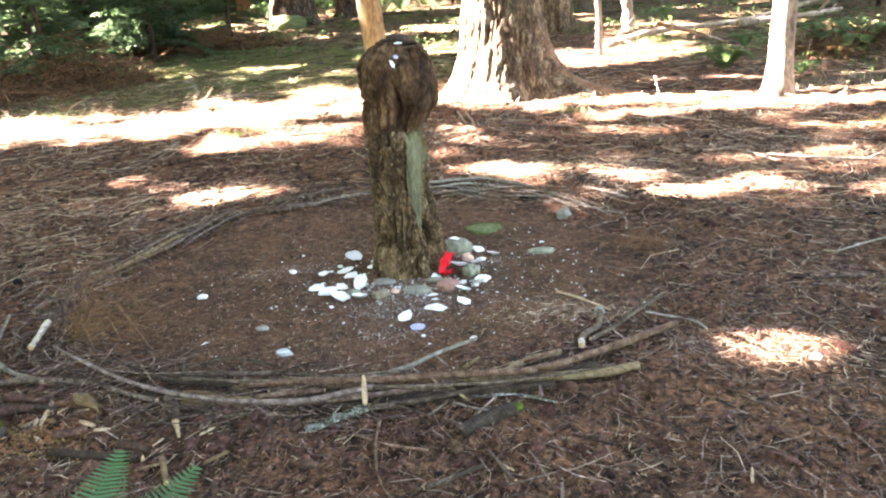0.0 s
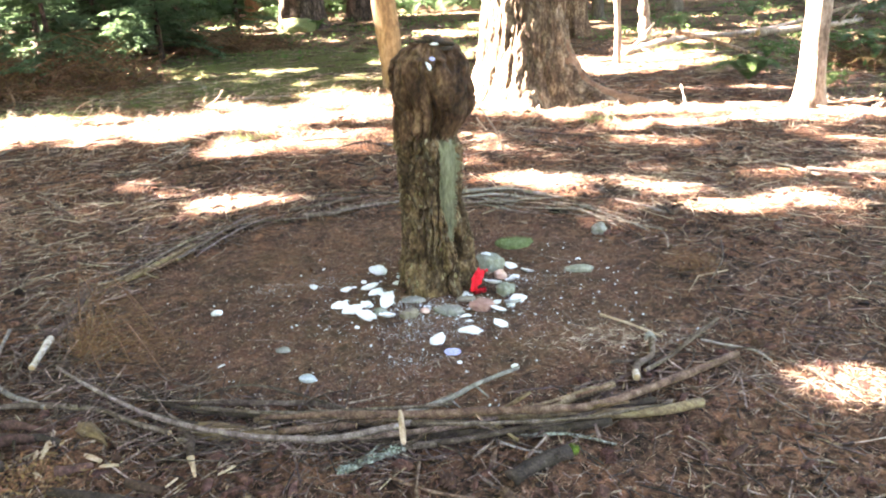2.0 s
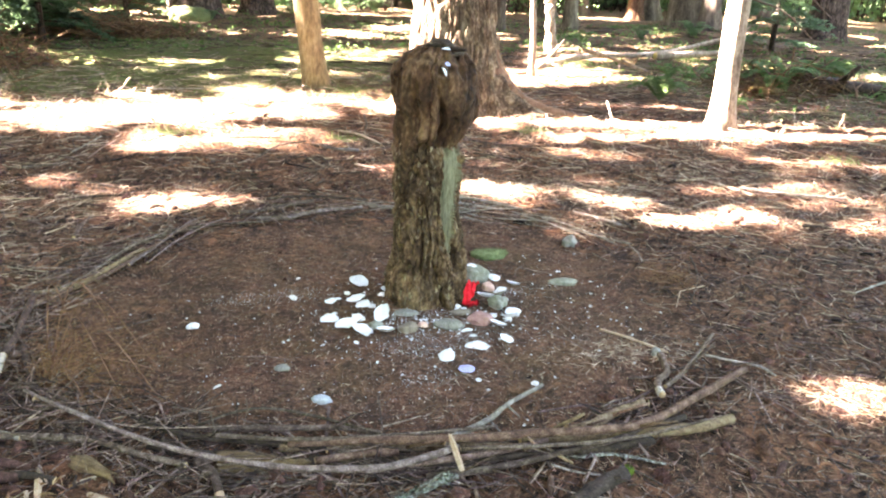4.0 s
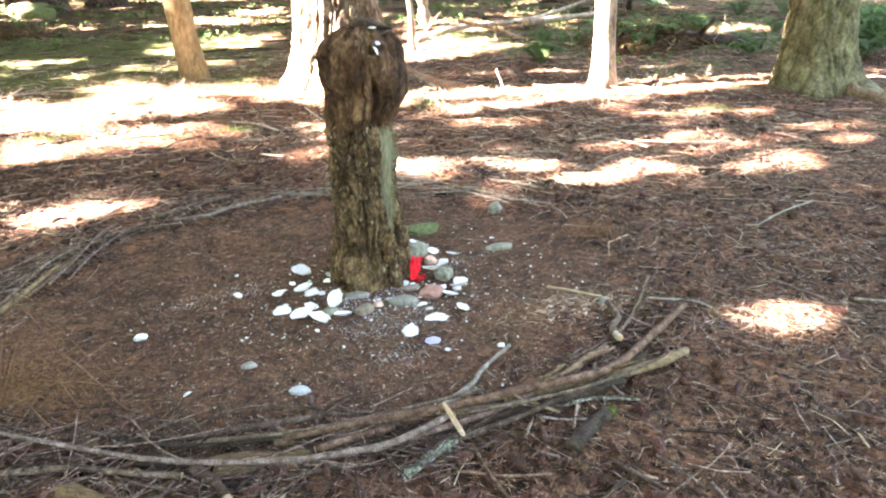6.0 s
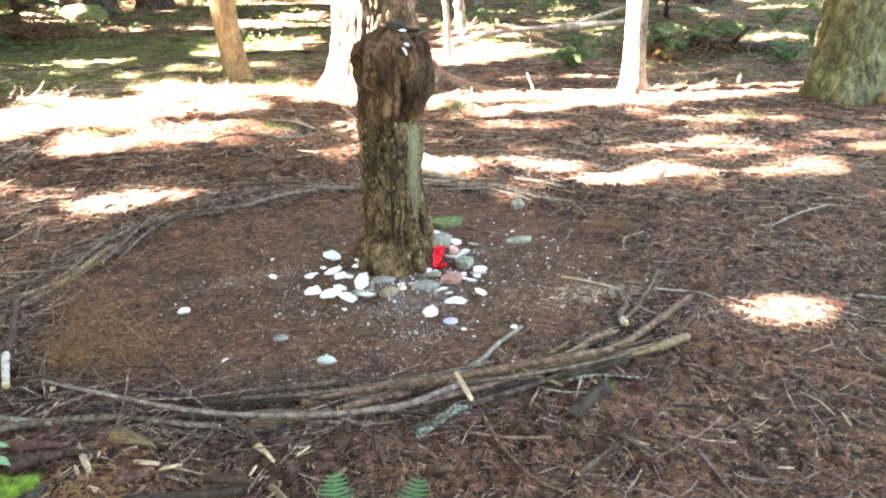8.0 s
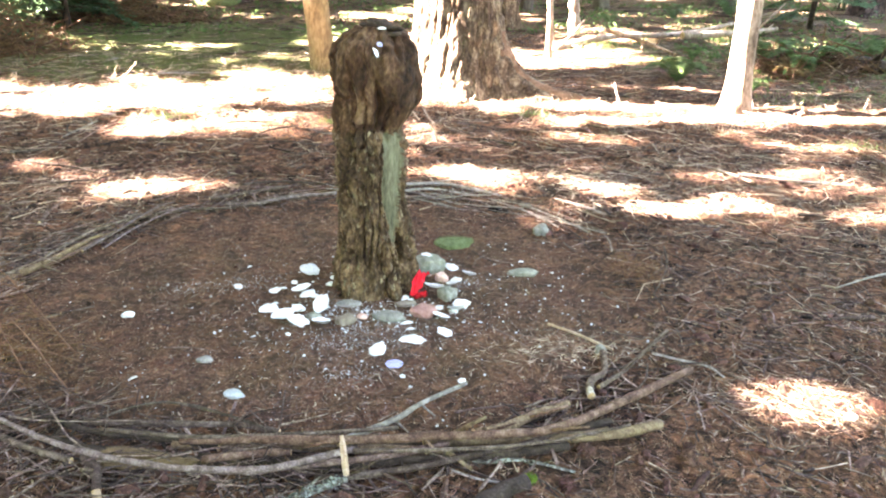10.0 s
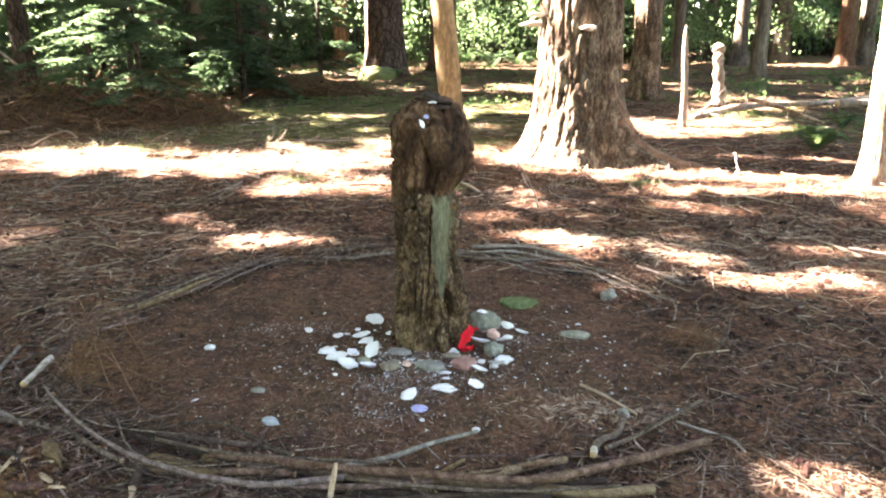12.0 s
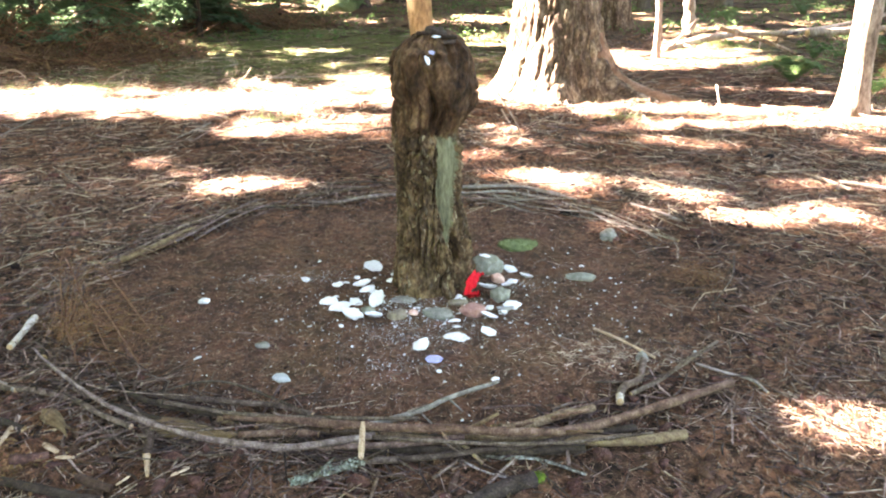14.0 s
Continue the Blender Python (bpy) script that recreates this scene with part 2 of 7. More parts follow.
M_CUT = speckled("cut_wood", (0.25, 0.15, 0.07), (0.45, 0.30, 0.16), (0.6, 0.44, 0.26), 60, relief=0.001)
M_STUMP = speckled("stump_bark", (0.015, 0.0078, 0.004), (0.088, 0.051, 0.026), (0.23, 0.152, 0.084), 7, 0.9, (1, 1, 0.6), 0.02, fine=8.0, cracks=(10, 10, 6), deep=0.5)
M_FLAKE = speckled("stump_flakes", (0.04, 0.027, 0.016), (0.12, 0.087, 0.053), (0.25, 0.20, 0.13), 30, 0.9, (1, 1, 0.5), 0.004, island=0.45)
M_BARE = speckled("bare_stump_wood", (0.05, 0.046, 0.025), (0.12, 0.113, 0.066), (0.20, 0.19, 0.118), 16, 0.8, (1, 1, 0.25), 0.003)
M_BURL = speckled("burl", (0.014, 0.0065, 0.003), (0.07, 0.034, 0.017), (0.20, 0.12, 0.066), 7, 0.9, (1, 1, 0.6), 0.016, fine=7.0, cracks=(9, 9, 4), deep=0.5)
M_FIRBARK = speckled("fir_bark", (0.026, 0.015, 0.009), (0.096, 0.062, 0.039), (0.25, 0.195, 0.135), 7, 0.9, (1, 1, 0.5), 0.03, cracks=(8, 8, 3), deep=0.45)
M_DARKBARK = speckled("dark_bark", (0.02, 0.013, 0.01), (0.065, 0.042, 0.033), (0.14, 0.10, 0.078), 6, 0.9, (1, 1, 0.3), 0.03, cracks=(9, 9, 3))
M_GREENBARK = speckled("lichened_bark", (0.055, 0.048, 0.023), (0.128, 0.116, 0.062), (0.235, 0.22, 0.13), 6, 0.9, (1, 1, 0.8), 0.03, fine=6.0, cracks=(6, 6, 2.6), deep=0.42)
M_SMOOTH = speckled("pale_smooth_bark", (0.075, 0.050, 0.036), (0.21, 0.152, 0.112), (0.37, 0.295, 0.23), 6, 0.8, (1, 1, 0.45), 0.012)
M_POLE = speckled("peeled_orange_pole", (0.075, 0.048, 0.025), (0.17, 0.118, 0.062), (0.28, 0.205, 0.115), 5, 0.75, (1, 1, 0.35), 0.012)
M_FARBARK = speckled("far_bark", (0.03, 0.022, 0.016), (0.085, 0.063, 0.048), (0.17, 0.135, 0.10), 4, 0.95, (1, 1, 0.25), 0.03, each=0.35)
M_REDFAR = speckled("reddish_bark", (0.05, 0.025, 0.016), (0.14, 0.075, 0.045), (0.24, 0.15, 0.10), 5, 0.95, (1, 1, 0.25), 0.03)
M_SHELL = speckled("shell", (0.26, 0.255, 0.235), (0.70, 0.692, 0.67), (0.86, 0.855, 0.845), 34, 0.45, relief=0.004, each=0.08)
M_MUSSEL = speckled("mussel_shell", (0.10, 0.10, 0.24), (0.30, 0.30, 0.52), (0.68, 0.68, 0.82), 35, 0.3, relief=0.001)
M_STONE = speckled("grey_stone", (0.105, 0.098, 0.082), (0.175, 0.168, 0.145), (0.29, 0.28, 0.25), 30, 0.8, relief=0.004, each=0.15)
M_BLUESTONE = speckled("blue_grey_stone", (0.22, 0.245, 0.255), (0.32, 0.35, 0.36), (0.43, 0.46, 0.465), 30, 0.6, relief=0.002)
M_BROWNSTONE = speckled("brown_stone", (0.111, 0.086, 0.062), (0.178, 0.144, 0.106), (0.244, 0.209, 0.155), 30, 0.8, relief=0.002)
M_REDSTONE = speckled("red_stone", (0.18, 0.085, 0.07), (0.28, 0.15, 0.125), (0.37, 0.23, 0.20), 30, 0.8, relief=0.002)
M_PINKSTONE = speckled("pink_stone", (0.42, 0.24, 0.18), (0.55, 0.34, 0.27), (0.64, 0.45, 0.37), 30, 0.8, relief=0.002)
M_GREENSTONE = speckled("greenish_stone", (0.105, 0.106, 0.078), (0.185, 0.185, 0.145), (0.30, 0.30, 0.24), 30, 0.8, relief=0.004)
M_ASH = speckled("crushed_shell", (0.30, 0.29, 0.28), (0.50, 0.50, 0.49), (0.75, 0.75, 0.74), 60, 0.9, relief=0.002, island=0.2)
M_RED = speckled("red_cloth", (0.62, 0.012, 0.02), (0.75, 0.018, 0.03), (0.82, 0.03, 0.045), 90, 0.75, relief=0.0006)
M_MOSS = speckled("moss", (0.03, 0.052, 0.0075), (0.085, 0.125, 0.016), (0.165, 0.222, 0.035), 40, 0.95, relief=0.006, island=0.3)
M_PALEMOSS = speckled("grey_green_moss", (0.045, 0.05, 0.022), (0.085, 0.095, 0.042), (0.13, 0.14, 0.066), 30, 0.95, relief=0.006, island=0.3)
M_SOFTMOSS = speckled("soft_moss", (0.065, 0.08, 0.036), (0.115, 0.138, 0.06), (0.175, 0.205, 0.095), 26, 0.95, relief=0.006, island=0.3)
M_CONE = speckled("cone", (0.0292, 0.0143, 0.0102), (0.0715, 0.0358, 0.0255), (0.13, 0.0715, 0.051), 40, 0.85, relief=0.002, each=0.3)
M_ROTTEN = speckled("rotten_wood", (0.022, 0.012, 0.009), (0.06, 0.031, 0.023), (0.125, 0.07, 0.05), 40, 0.9, relief=0.006, each=0.35)
M_FERN = leafy("fern_leaf", (0.042, 0.105, 0.048), (0.095, 0.21, 0.095))
M_FARFERN = leafy("far_fern_leaf", (0.03, 0.06, 0.018), (0.10, 0.16, 0.05))
M_GRASS = leafy("grass_blade", (0.05, 0.085, 0.022), (0.16, 0.21, 0.07), 0.6, 0.3)
M_DEADFERN = leafy("dead_fern_leaf", (0.07, 0.04, 0.016), (0.19, 0.125, 0.05), 0.7, 0.2)
M_PLANT = leafy("seedling_leaf", (0.12, 0.24, 0.11), (0.26, 0.40, 0.22))
M_CANOPY = leafy("canopy_leaf", (0.03, 0.055, 0.012), (0.07, 0.11, 0.025), 0.6, 0.2)
M_FIRLEAF = leafy("fir_spray", (0.045, 0.075, 0.05), (0.10, 0.148, 0.095), 0.6, 0.4)
M_BUSH = leafy("bush_leaf", (0.052, 0.095, 0.042), (0.13, 0.20, 0.095), 0.55, 0.5)
M_FARLEAF = leafy("far_leaf", (0.058, 0.10, 0.055), (0.145, 0.21, 0.11), 0.6, 0.5, 0.5)
M_BRUSH = speckled("dead_brush", (0.05, 0.025, 0.014), (0.12, 0.065, 0.036), (0.21, 0.125, 0.07), 10, island=0.5)
M_FUNGUS_AND_LIT = speckled("bracket_fungus", (0.45, 0.38, 0.30), (0.66, 0.60, 0.52), (0.8, 0.77, 0.7), 14, relief=0.003)


# ---- helpers for shapes ----
def terrain(x, y):
    """Height of the ground: level round the stump, rising gently towards the back."""
    t = (y - 4.5) / 0.8
    rise = t if t > 30 else math.log1p(math.exp(t))
    return -0.085 + 0.04 * min(rise, 60 + 0.2 * rise)


def relief(x, y):
    """Fine unevenness of the ground."""
    r = math.hypot((x + 0.42) / 1.62, (y - 3.92) / 1.38)
    calm = min(max((r - 0.85) / 0.3, 0.25), 1.0)
    far = min(max((y - 6) / 10, 0), 1)
    h = 0.016 * noise.noise((x * 2.3, y * 2.3, 0)) + 0.011 * noise.noise((x * 7, y * 7, 3)) * calm + 0.010 * noise.noise((x * 17, y * 17, 7)) * calm
    lumpy = min(max((y - 5.4) / 1.2, 0), 1)
    if lumpy:
        h += lumpy * (0.05 * abs(noise.noise((x * 2.7, y * 2.7, 21))) + 0.03 * noise.noise((x * 6.1, y * 6.1, 23)) + 0.022 * noise.noise((x * 13, y * 13, 27)) - 0.015)
    return h + far * 0.09 * noise.noise((x * 0.5, y * 0.5, 11))


def floor_z(x, y):
    return terrain(x, y) + relief(x, y)


def mesh_of(name, verts, faces, mats, smooth=True, slots=None):
    me = bpy.data.meshes.new(name)
    me.from_pydata([tuple(v) for v in verts], [], [tuple(f) for f in faces])
    for m in (mats if isinstance(mats, (list, tuple)) else [mats]):
        me.materials.append(m)
    if smooth:
        me.polygons.foreach_set("use_smooth", [True] * len(me.polygons))
    if slots is not None:
        me.polygons.foreach_set("material_index", slots)
    me.update()
    return me


def part(name, me, parent, label=""):
    ob = new(name, me)
    ob.parent = parent
    if label:
        tagged(ob, label)
    return ob


def smooth_line(points, per=5):
    """Catmull-Rom through the points."""
    p = [Vector(q) for q in points]
    p = [p[0] * 2 - p[1], *p, p[-1] * 2 - p[-2]]
    out = []
    for i in range(1, len(p) - 2):
        a, b, c, d = p[i - 1:i + 3]
        for k in range(per):
            t = k / per
            out.append(0.5 * (2 * b + (c - a) * t + (2 * a - 5 * b + 4 * c - d) * t * t + (3 * b - a - 3 * c + d) * t ** 3))
    out.append(p[-2])
    return out


def tube(line, radii, sides=8, rough=0.08, seed=0.0):
    """Verts and faces of a closed rod along line, uneven in girth."""
    verts, faces = [], []
    up = Vector((0.13, 0.21, 1))
    n = len(line)
    for i, c in enumerate(line):
        d = (line[min(i + 1, n - 1)] - line[max(i - 1, 0)]).normalized()
        u = d.cross(up)
        u = (u if u.length > 0.05 else d.cross(Vector((1, 0, 0)))).normalized()
        v = d.cross(u)
        for k in range(sides):
            a = math.tau * k / sides
            r = radii[i] * (1 + rough * 2.2 * noise.noise((c.x * 14 + math.cos(a) + seed, c.y * 14 + math.sin(a), c.z * 14)))
            verts.append(c + u * (r * math.cos(a)) + v * (r * math.sin(a)))
    for i in range(n - 1):
        for k in range(sides):
            j = (k + 1) % sides
            faces.append((i * sides + k, i * sides + j, (i + 1) * sides + j, (i + 1) * sides + k))
    faces.append(tuple(range(sides))[::-1])
    faces.append(tuple(range((n - 1) * sides, n * sides)))
    return verts, faces


def joined(*pieces):
    verts, faces = [], []
    for v, f in pieces:
        o = len(verts)
        verts += list(v)
        faces += [tuple(i + o for i in q) for q in f]
    return verts, faces


def rods(rng, centres, yaw, length, radius, tilt, bend=0.07):
    """Many thin bent three-sided rods as arrays: verts, faces."""
    n = len(centres)
    d = np.stack([np.cos(yaw) * np.cos(tilt), np.sin(yaw) * np.cos(tilt), np.sin(tilt)], 1)
    side = np.stack([-np.sin(yaw), np.cos(yaw), np.zeros(n)], 1)
    up = np.cross(d, side)
    kink = rng.normal(0, bend, n)[:, None] * length[:, None]
    verts = np.zeros((n, 3, 3, 3))
    for i, s in enumerate((-0.5, 0.0, 0.5)):
        c = centres + d * (s * length)[:, None] + side * (kink if i == 1 else 0) + up * (np.abs(kink) * 0.15 if i == 1 else 0)
        r = radius * (1.0, 0.85, 0.55)[i]
        for k in range(3):
            a = math.tau * k / 3 + 0.5
            verts[:, i, k] = c + side * (r * math.cos(a))[:, None] + up * (r * math.sin(a))[:, None]
    quad = [(i * 3 + k, i * 3 + (k + 1) % 3, i * 3 + 3 + (k + 1) % 3, i * 3 + 3 + k) for i in range(2) for k in range(3)]
    faces = (np.array(quad)[None] + (np.arange(n) * 9)[:, None, None]).reshape(-1, 4)
    return verts.reshape(-1, 3), faces


def slivers(rng, centres, yaw, length, width, tilt, ridge=True):
    """Thin four-cornered needles or flakes, ridged along the middle or flat."""
    n = len(centres)
    d = np.stack([np.cos(yaw) * np.cos(tilt), np.sin(yaw) * np.cos(tilt), np.sin(tilt)], 1) * length[:, None] * 0.5
    side = np.stack([-np.sin(yaw), np.cos(yaw), np.zeros(n)], 1) * width[:, None] * 0.5
    up = np.array([0, 0, 1.0])[None] * width[:, None] * 0.5
    v = np.stack([centres - d, centres + side - d * 0.1, centres - side + d * 0.1, centres + up, centres + d], 1)
    tri = np.array([(0, 1, 3), (0, 3, 2), (4, 3, 1), (4, 2, 3)] if ridge else [(0, 1, 4), (0, 4, 2)])
    faces = (tri[None] + (np.arange(n) * 5)[:, None, None]).reshape(-1, 3)
    return v.reshape(-1, 3), faces


def leaves(rng, centres, size, flat=0.0, aspect=1.0):
    """Single leaf blades, folded along the middle, turned at random (flat: how level they lie)."""
    n = len(centres)
    nrm = rng.normal(0, 1, (n, 3)) * (1 - flat) + np.array([0, 0, 1.0]) * (flat + 0.05)
    nrm /= np.linalg.norm(nrm, axis=1)[:, None]
    a = np.cross(nrm, rng.normal(0, 1, (n, 3)))
    a /= np.linalg.norm(a, axis=1)[:, None] + 1e-9
    b = np.cross(nrm, a)
    a, b, c = a * size[:, None] * 0.5, b * size[:, None] * 0.5 * aspect, nrm * size[:, None] * 0.12
    v = np.stack([centres - a, centres - b + c, centres + a, centres + b + c], 1)
    faces = (np.array([(0, 1, 2), (0, 2, 3)])[None] + (np.arange(n) * 4)[:, None, None]).reshape(-1, 3)
    return v.reshape(-1, 3), faces


def fast_mesh(name, verts, faces, mats, smooth=False):
    me = bpy.data.meshes.new(name)
    verts, faces = np.asarray(verts, dtype=np.float32), np.asarray(faces, dtype=np.int32)
    nf, k = faces.shape
    me.vertices.add(len(verts))
    me.vertices.foreach_set("co", verts.ravel())
    me.loops.add(nf * k)
    me.loops.foreach_set("vertex_index", faces.ravel())
    me.polygons.add(nf)
    me.polygons.foreach_set("loop_start", np.arange(0, nf * k, k, dtype=np.int32))
    me.update(calc_edges=True)
    me.materials.append(mats)
    if smooth:
        me.polygons.foreach_set("use_smooth", [True] * nf)
    return me


# ---- ground ----
def spaced(lo, hi, core, fine, mid, mid_step):
    a = list(np.arange(core[0], core[1], fine))
    x = core[1]
    step = fine
    while x < hi:
        a.append(x)
        step = min(step * 1.15, mid_step) if x < mid[1] else step * 1.25
        x += step
    a.append(hi)
    x, step = core[0], fine
    while x > lo:
        step = min(step * 1.15, mid_step) if x > mid[0] else step * 1.25
        x -= step
        a.append(max(x, lo))
    return sorted(set(round(v, 4) for v in a))


def build_ground():
    xs = spaced(-160, 160, (-2.8, 2.6), 0.033, (-9, 9), 0.08)
    ys = spaced(-160, 200, (1.4, 9.6), 0.036, (-2, 16), 0.12)
    verts = [(x, y, floor_z(x, y)) for y in ys for x in xs]
    w = len(xs)
    i = np.arange(len(ys) - 1)[:, None] * w + np.arange(w - 1)[None]
    faces = np.stack([i, i + 1, i + 1 + w, i + w], -1).reshape(-1, 4)
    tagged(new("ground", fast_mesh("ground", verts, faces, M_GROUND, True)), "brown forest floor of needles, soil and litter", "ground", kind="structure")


build_ground()


# ---- the burled stump ----
STUMP = Vector((-0.215, 3.965, -0.085))


def curve_at(h, table):
    for (h0, v0), (h1, v1) in zip(table, table[1:]):
        if h <= h1:
            t = min(max((h - h0) / (h1 - h0), 0), 1)
            t = t * t * (3 - 2 * t)
            return v0 + (v1 - v0) * t
    return table[-1][1]


def build_stump():
    girth = [(0.0, 0.203), (0.12, 0.200), (0.25, 0.184), (0.37, 0.166), (0.50, 0.150), (0.66, 0.154), (0.76, 0.156), (0.84, 0.150), (0.91, 0.172), (0.99, 0.188), (1.08, 0.203), (1.17, 0.203), (1.22, 0.185), (1.26, 0.150), (1.295, 0.105), (1.315, 0.06), (1.325, 0.0)]
    axis = [(0.0, -0.208), (0.25, -0.198), (0.38, -0.198), (0.55, -0.212), (0.76, -0.214), (0.84, -0.224), (0.90, -0.206), (0.98, -0.184), (1.17, -0.184), (1.32, -0.166)]
    rings, sides, top = 250, 220, 1.325
    verts, faces, slots = [], [], []
    for i in range(rings + 1):
        s = i / rings
        h = -0.05 + (top + 0.05) * (1 - (1 - s) ** 1.25)
        cx = curve_at(h, axis)
        cy = STUMP.y - 0.075 * min(max(h, 0), 1.3) + 0.035 * min(max((h - 0.80) / 0.2, 0), 1)
        for k in range(sides):
            a = math.tau * k / sides
            ca, sa = math.cos(a), math.sin(a)
            r = curve_at(h, girth)
            head = min(max((h - 0.80 - 0.05 * noise.noise((ca * 2, sa * 2, 6))) / 0.09, 0), 1)
            cap = min(max((top - h) / 0.12, 0), 1)
            # thick broken ridges of bark up the stem, coiled lumps and cracks on the burl
            warp = 0.5 * noise.noise((ca * 2.2 + 7, sa * 2.2, h * 8))
            f = noise.noise((ca * 2.3 + 3, sa * 2.3, h * 3.2))
            f2 = noise.noise((ca * 5.5, sa * 5.5 + 5, h * 12))
            plate = abs(noise.noise((ca * 3.4 + 0.6 * warp, sa * 3.4 + warp, h * 4.2)))
            cross = abs(noise.noise((ca * 4.5 + warp, sa * 4.5, h * 15 + 2 * f)))
            fine = noise.noise((ca * 14, sa * 14, h * 48))
            stem = 0.016 * f + 0.013 * f2 - 0.046 * max(0.0, 0.17 - plate) / 0.17 - 0.016 * max(0.0, 0.1 - cross) / 0.1 + 0.007 * fine + 0.010
            lump = 0.020 * noise.noise((ca * 2.1 + 9, sa * 2.1, h * 4.5)) + 0.011 * noise.noise((ca * 4.6, sa * 4.6, h * 10 + 4)) + 0.006 * noise.noise((ca * 11, sa * 11, h * 32))
            crack = abs(noise.noise((ca * 2.6 + 2 + 0.4 * warp, sa * 2.6 + 0.4 * f2, h * 3.4 + warp)))
            lump -= 0.032 * max(0.0, 0.12 - crack) / 0.12
            # two coiled folds on the front of the burl, split by a deep furrow
            split = math.exp(-((a - 4.72 - 0.16 * math.sin(h * 9)) / 0.10) ** 2) * math.exp(-((h - 0.98) / 0.15) ** 2)
            split += 0.7 * math.exp(-((a - 4.15 + 0.5 * (h - 1.0)) / 0.09) ** 2) * math.exp(-((h - 1.03) / 0.10) ** 2)
            lobe = 0.030 * math.exp(-((a - 4.42) / 0.26) ** 2) * math.exp(-((h - 1.04) / 0.09) ** 2)
            bulge = 0.020 * max(0.0, math.cos(a + 0.35)) ** 2 * math.exp(-((h - 1.0) / 0.10) ** 2) + lobe
            roots = 0.028 * max(0.0, math.sin(a * 5 + 0.8)) * math.exp(-max(h, 0) / 0.09)
            # one root stands off on the east side, with a hollow before it
            hollow = math.exp(-((a - 5.50 - 0.5 * (0.25 - h)) / 0.13) ** 2) * math.exp(-((h - 0.17) / 0.15) ** 2)
            # strip with no bark on the south-east side
            edge = 0.03 * noise.noise((h * 6, 1.5, 0)) + 0.014 * noise.noise((h * 22, 7.5, 0))
            span = min(max((h - 0.30) / 0.25, 0), 1) * min(max((0.90 - h) / 0.10, 0), 1)
            bare = span > 0 and head < 0.6 and abs(a - 5.50 + 0.55 * (0.8 - h) - edge * 3) < 0.03 + 0.33 * span
            if bare:
                stem = 0.4 * 0.020 * f - 0.010 + 0.003 * noise.noise((ca * 22, sa * 22, h * 6))
            d = stem * (1 - head) + lump * head
            r = max(r + (d + roots - 0.055 * split - 0.07 * hollow) * min(1, cap + 0.25 * (r > 0.05)) + bulge, 0.0)
            z = STUMP.z + h + (0.016 * noise.noise((ca * 3 * r / 0.2, sa * 3 * r / 0.2, 2)) if h > 1.1 else 0)
            verts.append((cx + r * ca, cy + r * sa, z))
            slots.append(2 if bare else (1 if head > 0.5 + 0.5 * f2 else 0))
    for i in range(rings):
        for k in range(sides):
            j = (k + 1) % sides
            faces.append((i * sides + k, i * sides + j, (i + 1) * sides + j, (i + 1) * sides + k))
    me = mesh_of("stem", verts, faces, [M_STUMP, M_BURL, M_BARE], True, [slots[f[0]] for f in faces])
    thing = tagged(new("burled_stump"), "waist-high dark brown tree stump with furrowed bark and swollen burl", "stump")
    stem = part("stem", me, thing)
    # loose scales of bark on the stem and the burl
    nrng = np.random.default_rng(17)
    tri, sheet = [], []
    for q in range(900):
        i, k = int(nrng.integers(12, int(rings * 0.9))), int(nrng.integers(0, sides))
        if slots[i * sides + k] != 0:
            continue
        p = Vector(verts[i * sides + k])
        u = (Vector(verts[i * sides + (k + 3) % sides]) - Vector(verts[i * sides + k - 3])).normalized()
        w = (Vector(verts[(i + 4) * sides + k]) - Vector(verts[(i - 4) * sides + k])).normalized()
        out = u.cross(w).normalized()
        long, wide = float(nrng.uniform(.006, .022)), float(nrng.uniform(.004, .010))
        tip, sl = float(nrng.uniform(.0005, .005)), float(nrng.normal(0, .25))
        w = (w + u * sl).normalized()
        c = [p - w * long - u * wide * 0.6, p - w * long * 0.8 + u * wide * 0.7, p + w * long * 0.2 + u * wide, p + w * long + u * wide * 0.3, p + w * long * 0.7 - u * wide * 0.8]
        lift = [out * tip, out * tip * 0.8, out * .003, -out * .003, out * .001]
        b0 = len(tri)
        tri += [x + o for x, o in zip(c, lift)] + [x - out * .006 for x in c]
        sheet += [tuple(b0 + m for m in range(5))] + [(b0 + m, b0 + 5 + m, b0 + 5 + (m + 1) % 5, b0 + (m + 1) % 5) for m in range(5)]
    tagged(part("bark_scale", mesh_of("bark_scale", tri, sheet, M_FLAKE, False), thing), kind="stuff")
    # dark weathered cap with loose bark plates
    rng = random.Random(4)
    for q in range(9):
        a, d = rng.uniform(0, math.tau), rng.uniform(0.0, 0.085)
        c = Vector((STUMP.x + 0.05 + d * math.cos(a), STUMP.y - 0.095 + d * math.sin(a), STUMP.z + 1.315 - 1.6 * d * d * 6))
        v, f = pebble_shape(0.055 + 0.03 * rng.random(), 0.04, 0.012, q + 20, 2)
        turn = Euler((rng.uniform(-.3, .3), rng.uniform(-.3, .3), rng.uniform(0, 6))).to_matrix()
        part("bark_plate", mesh_of("bark_plate", [c + turn @ p for p in v], f, M_DARKLOG), thing, "dark weathered plate of bark")


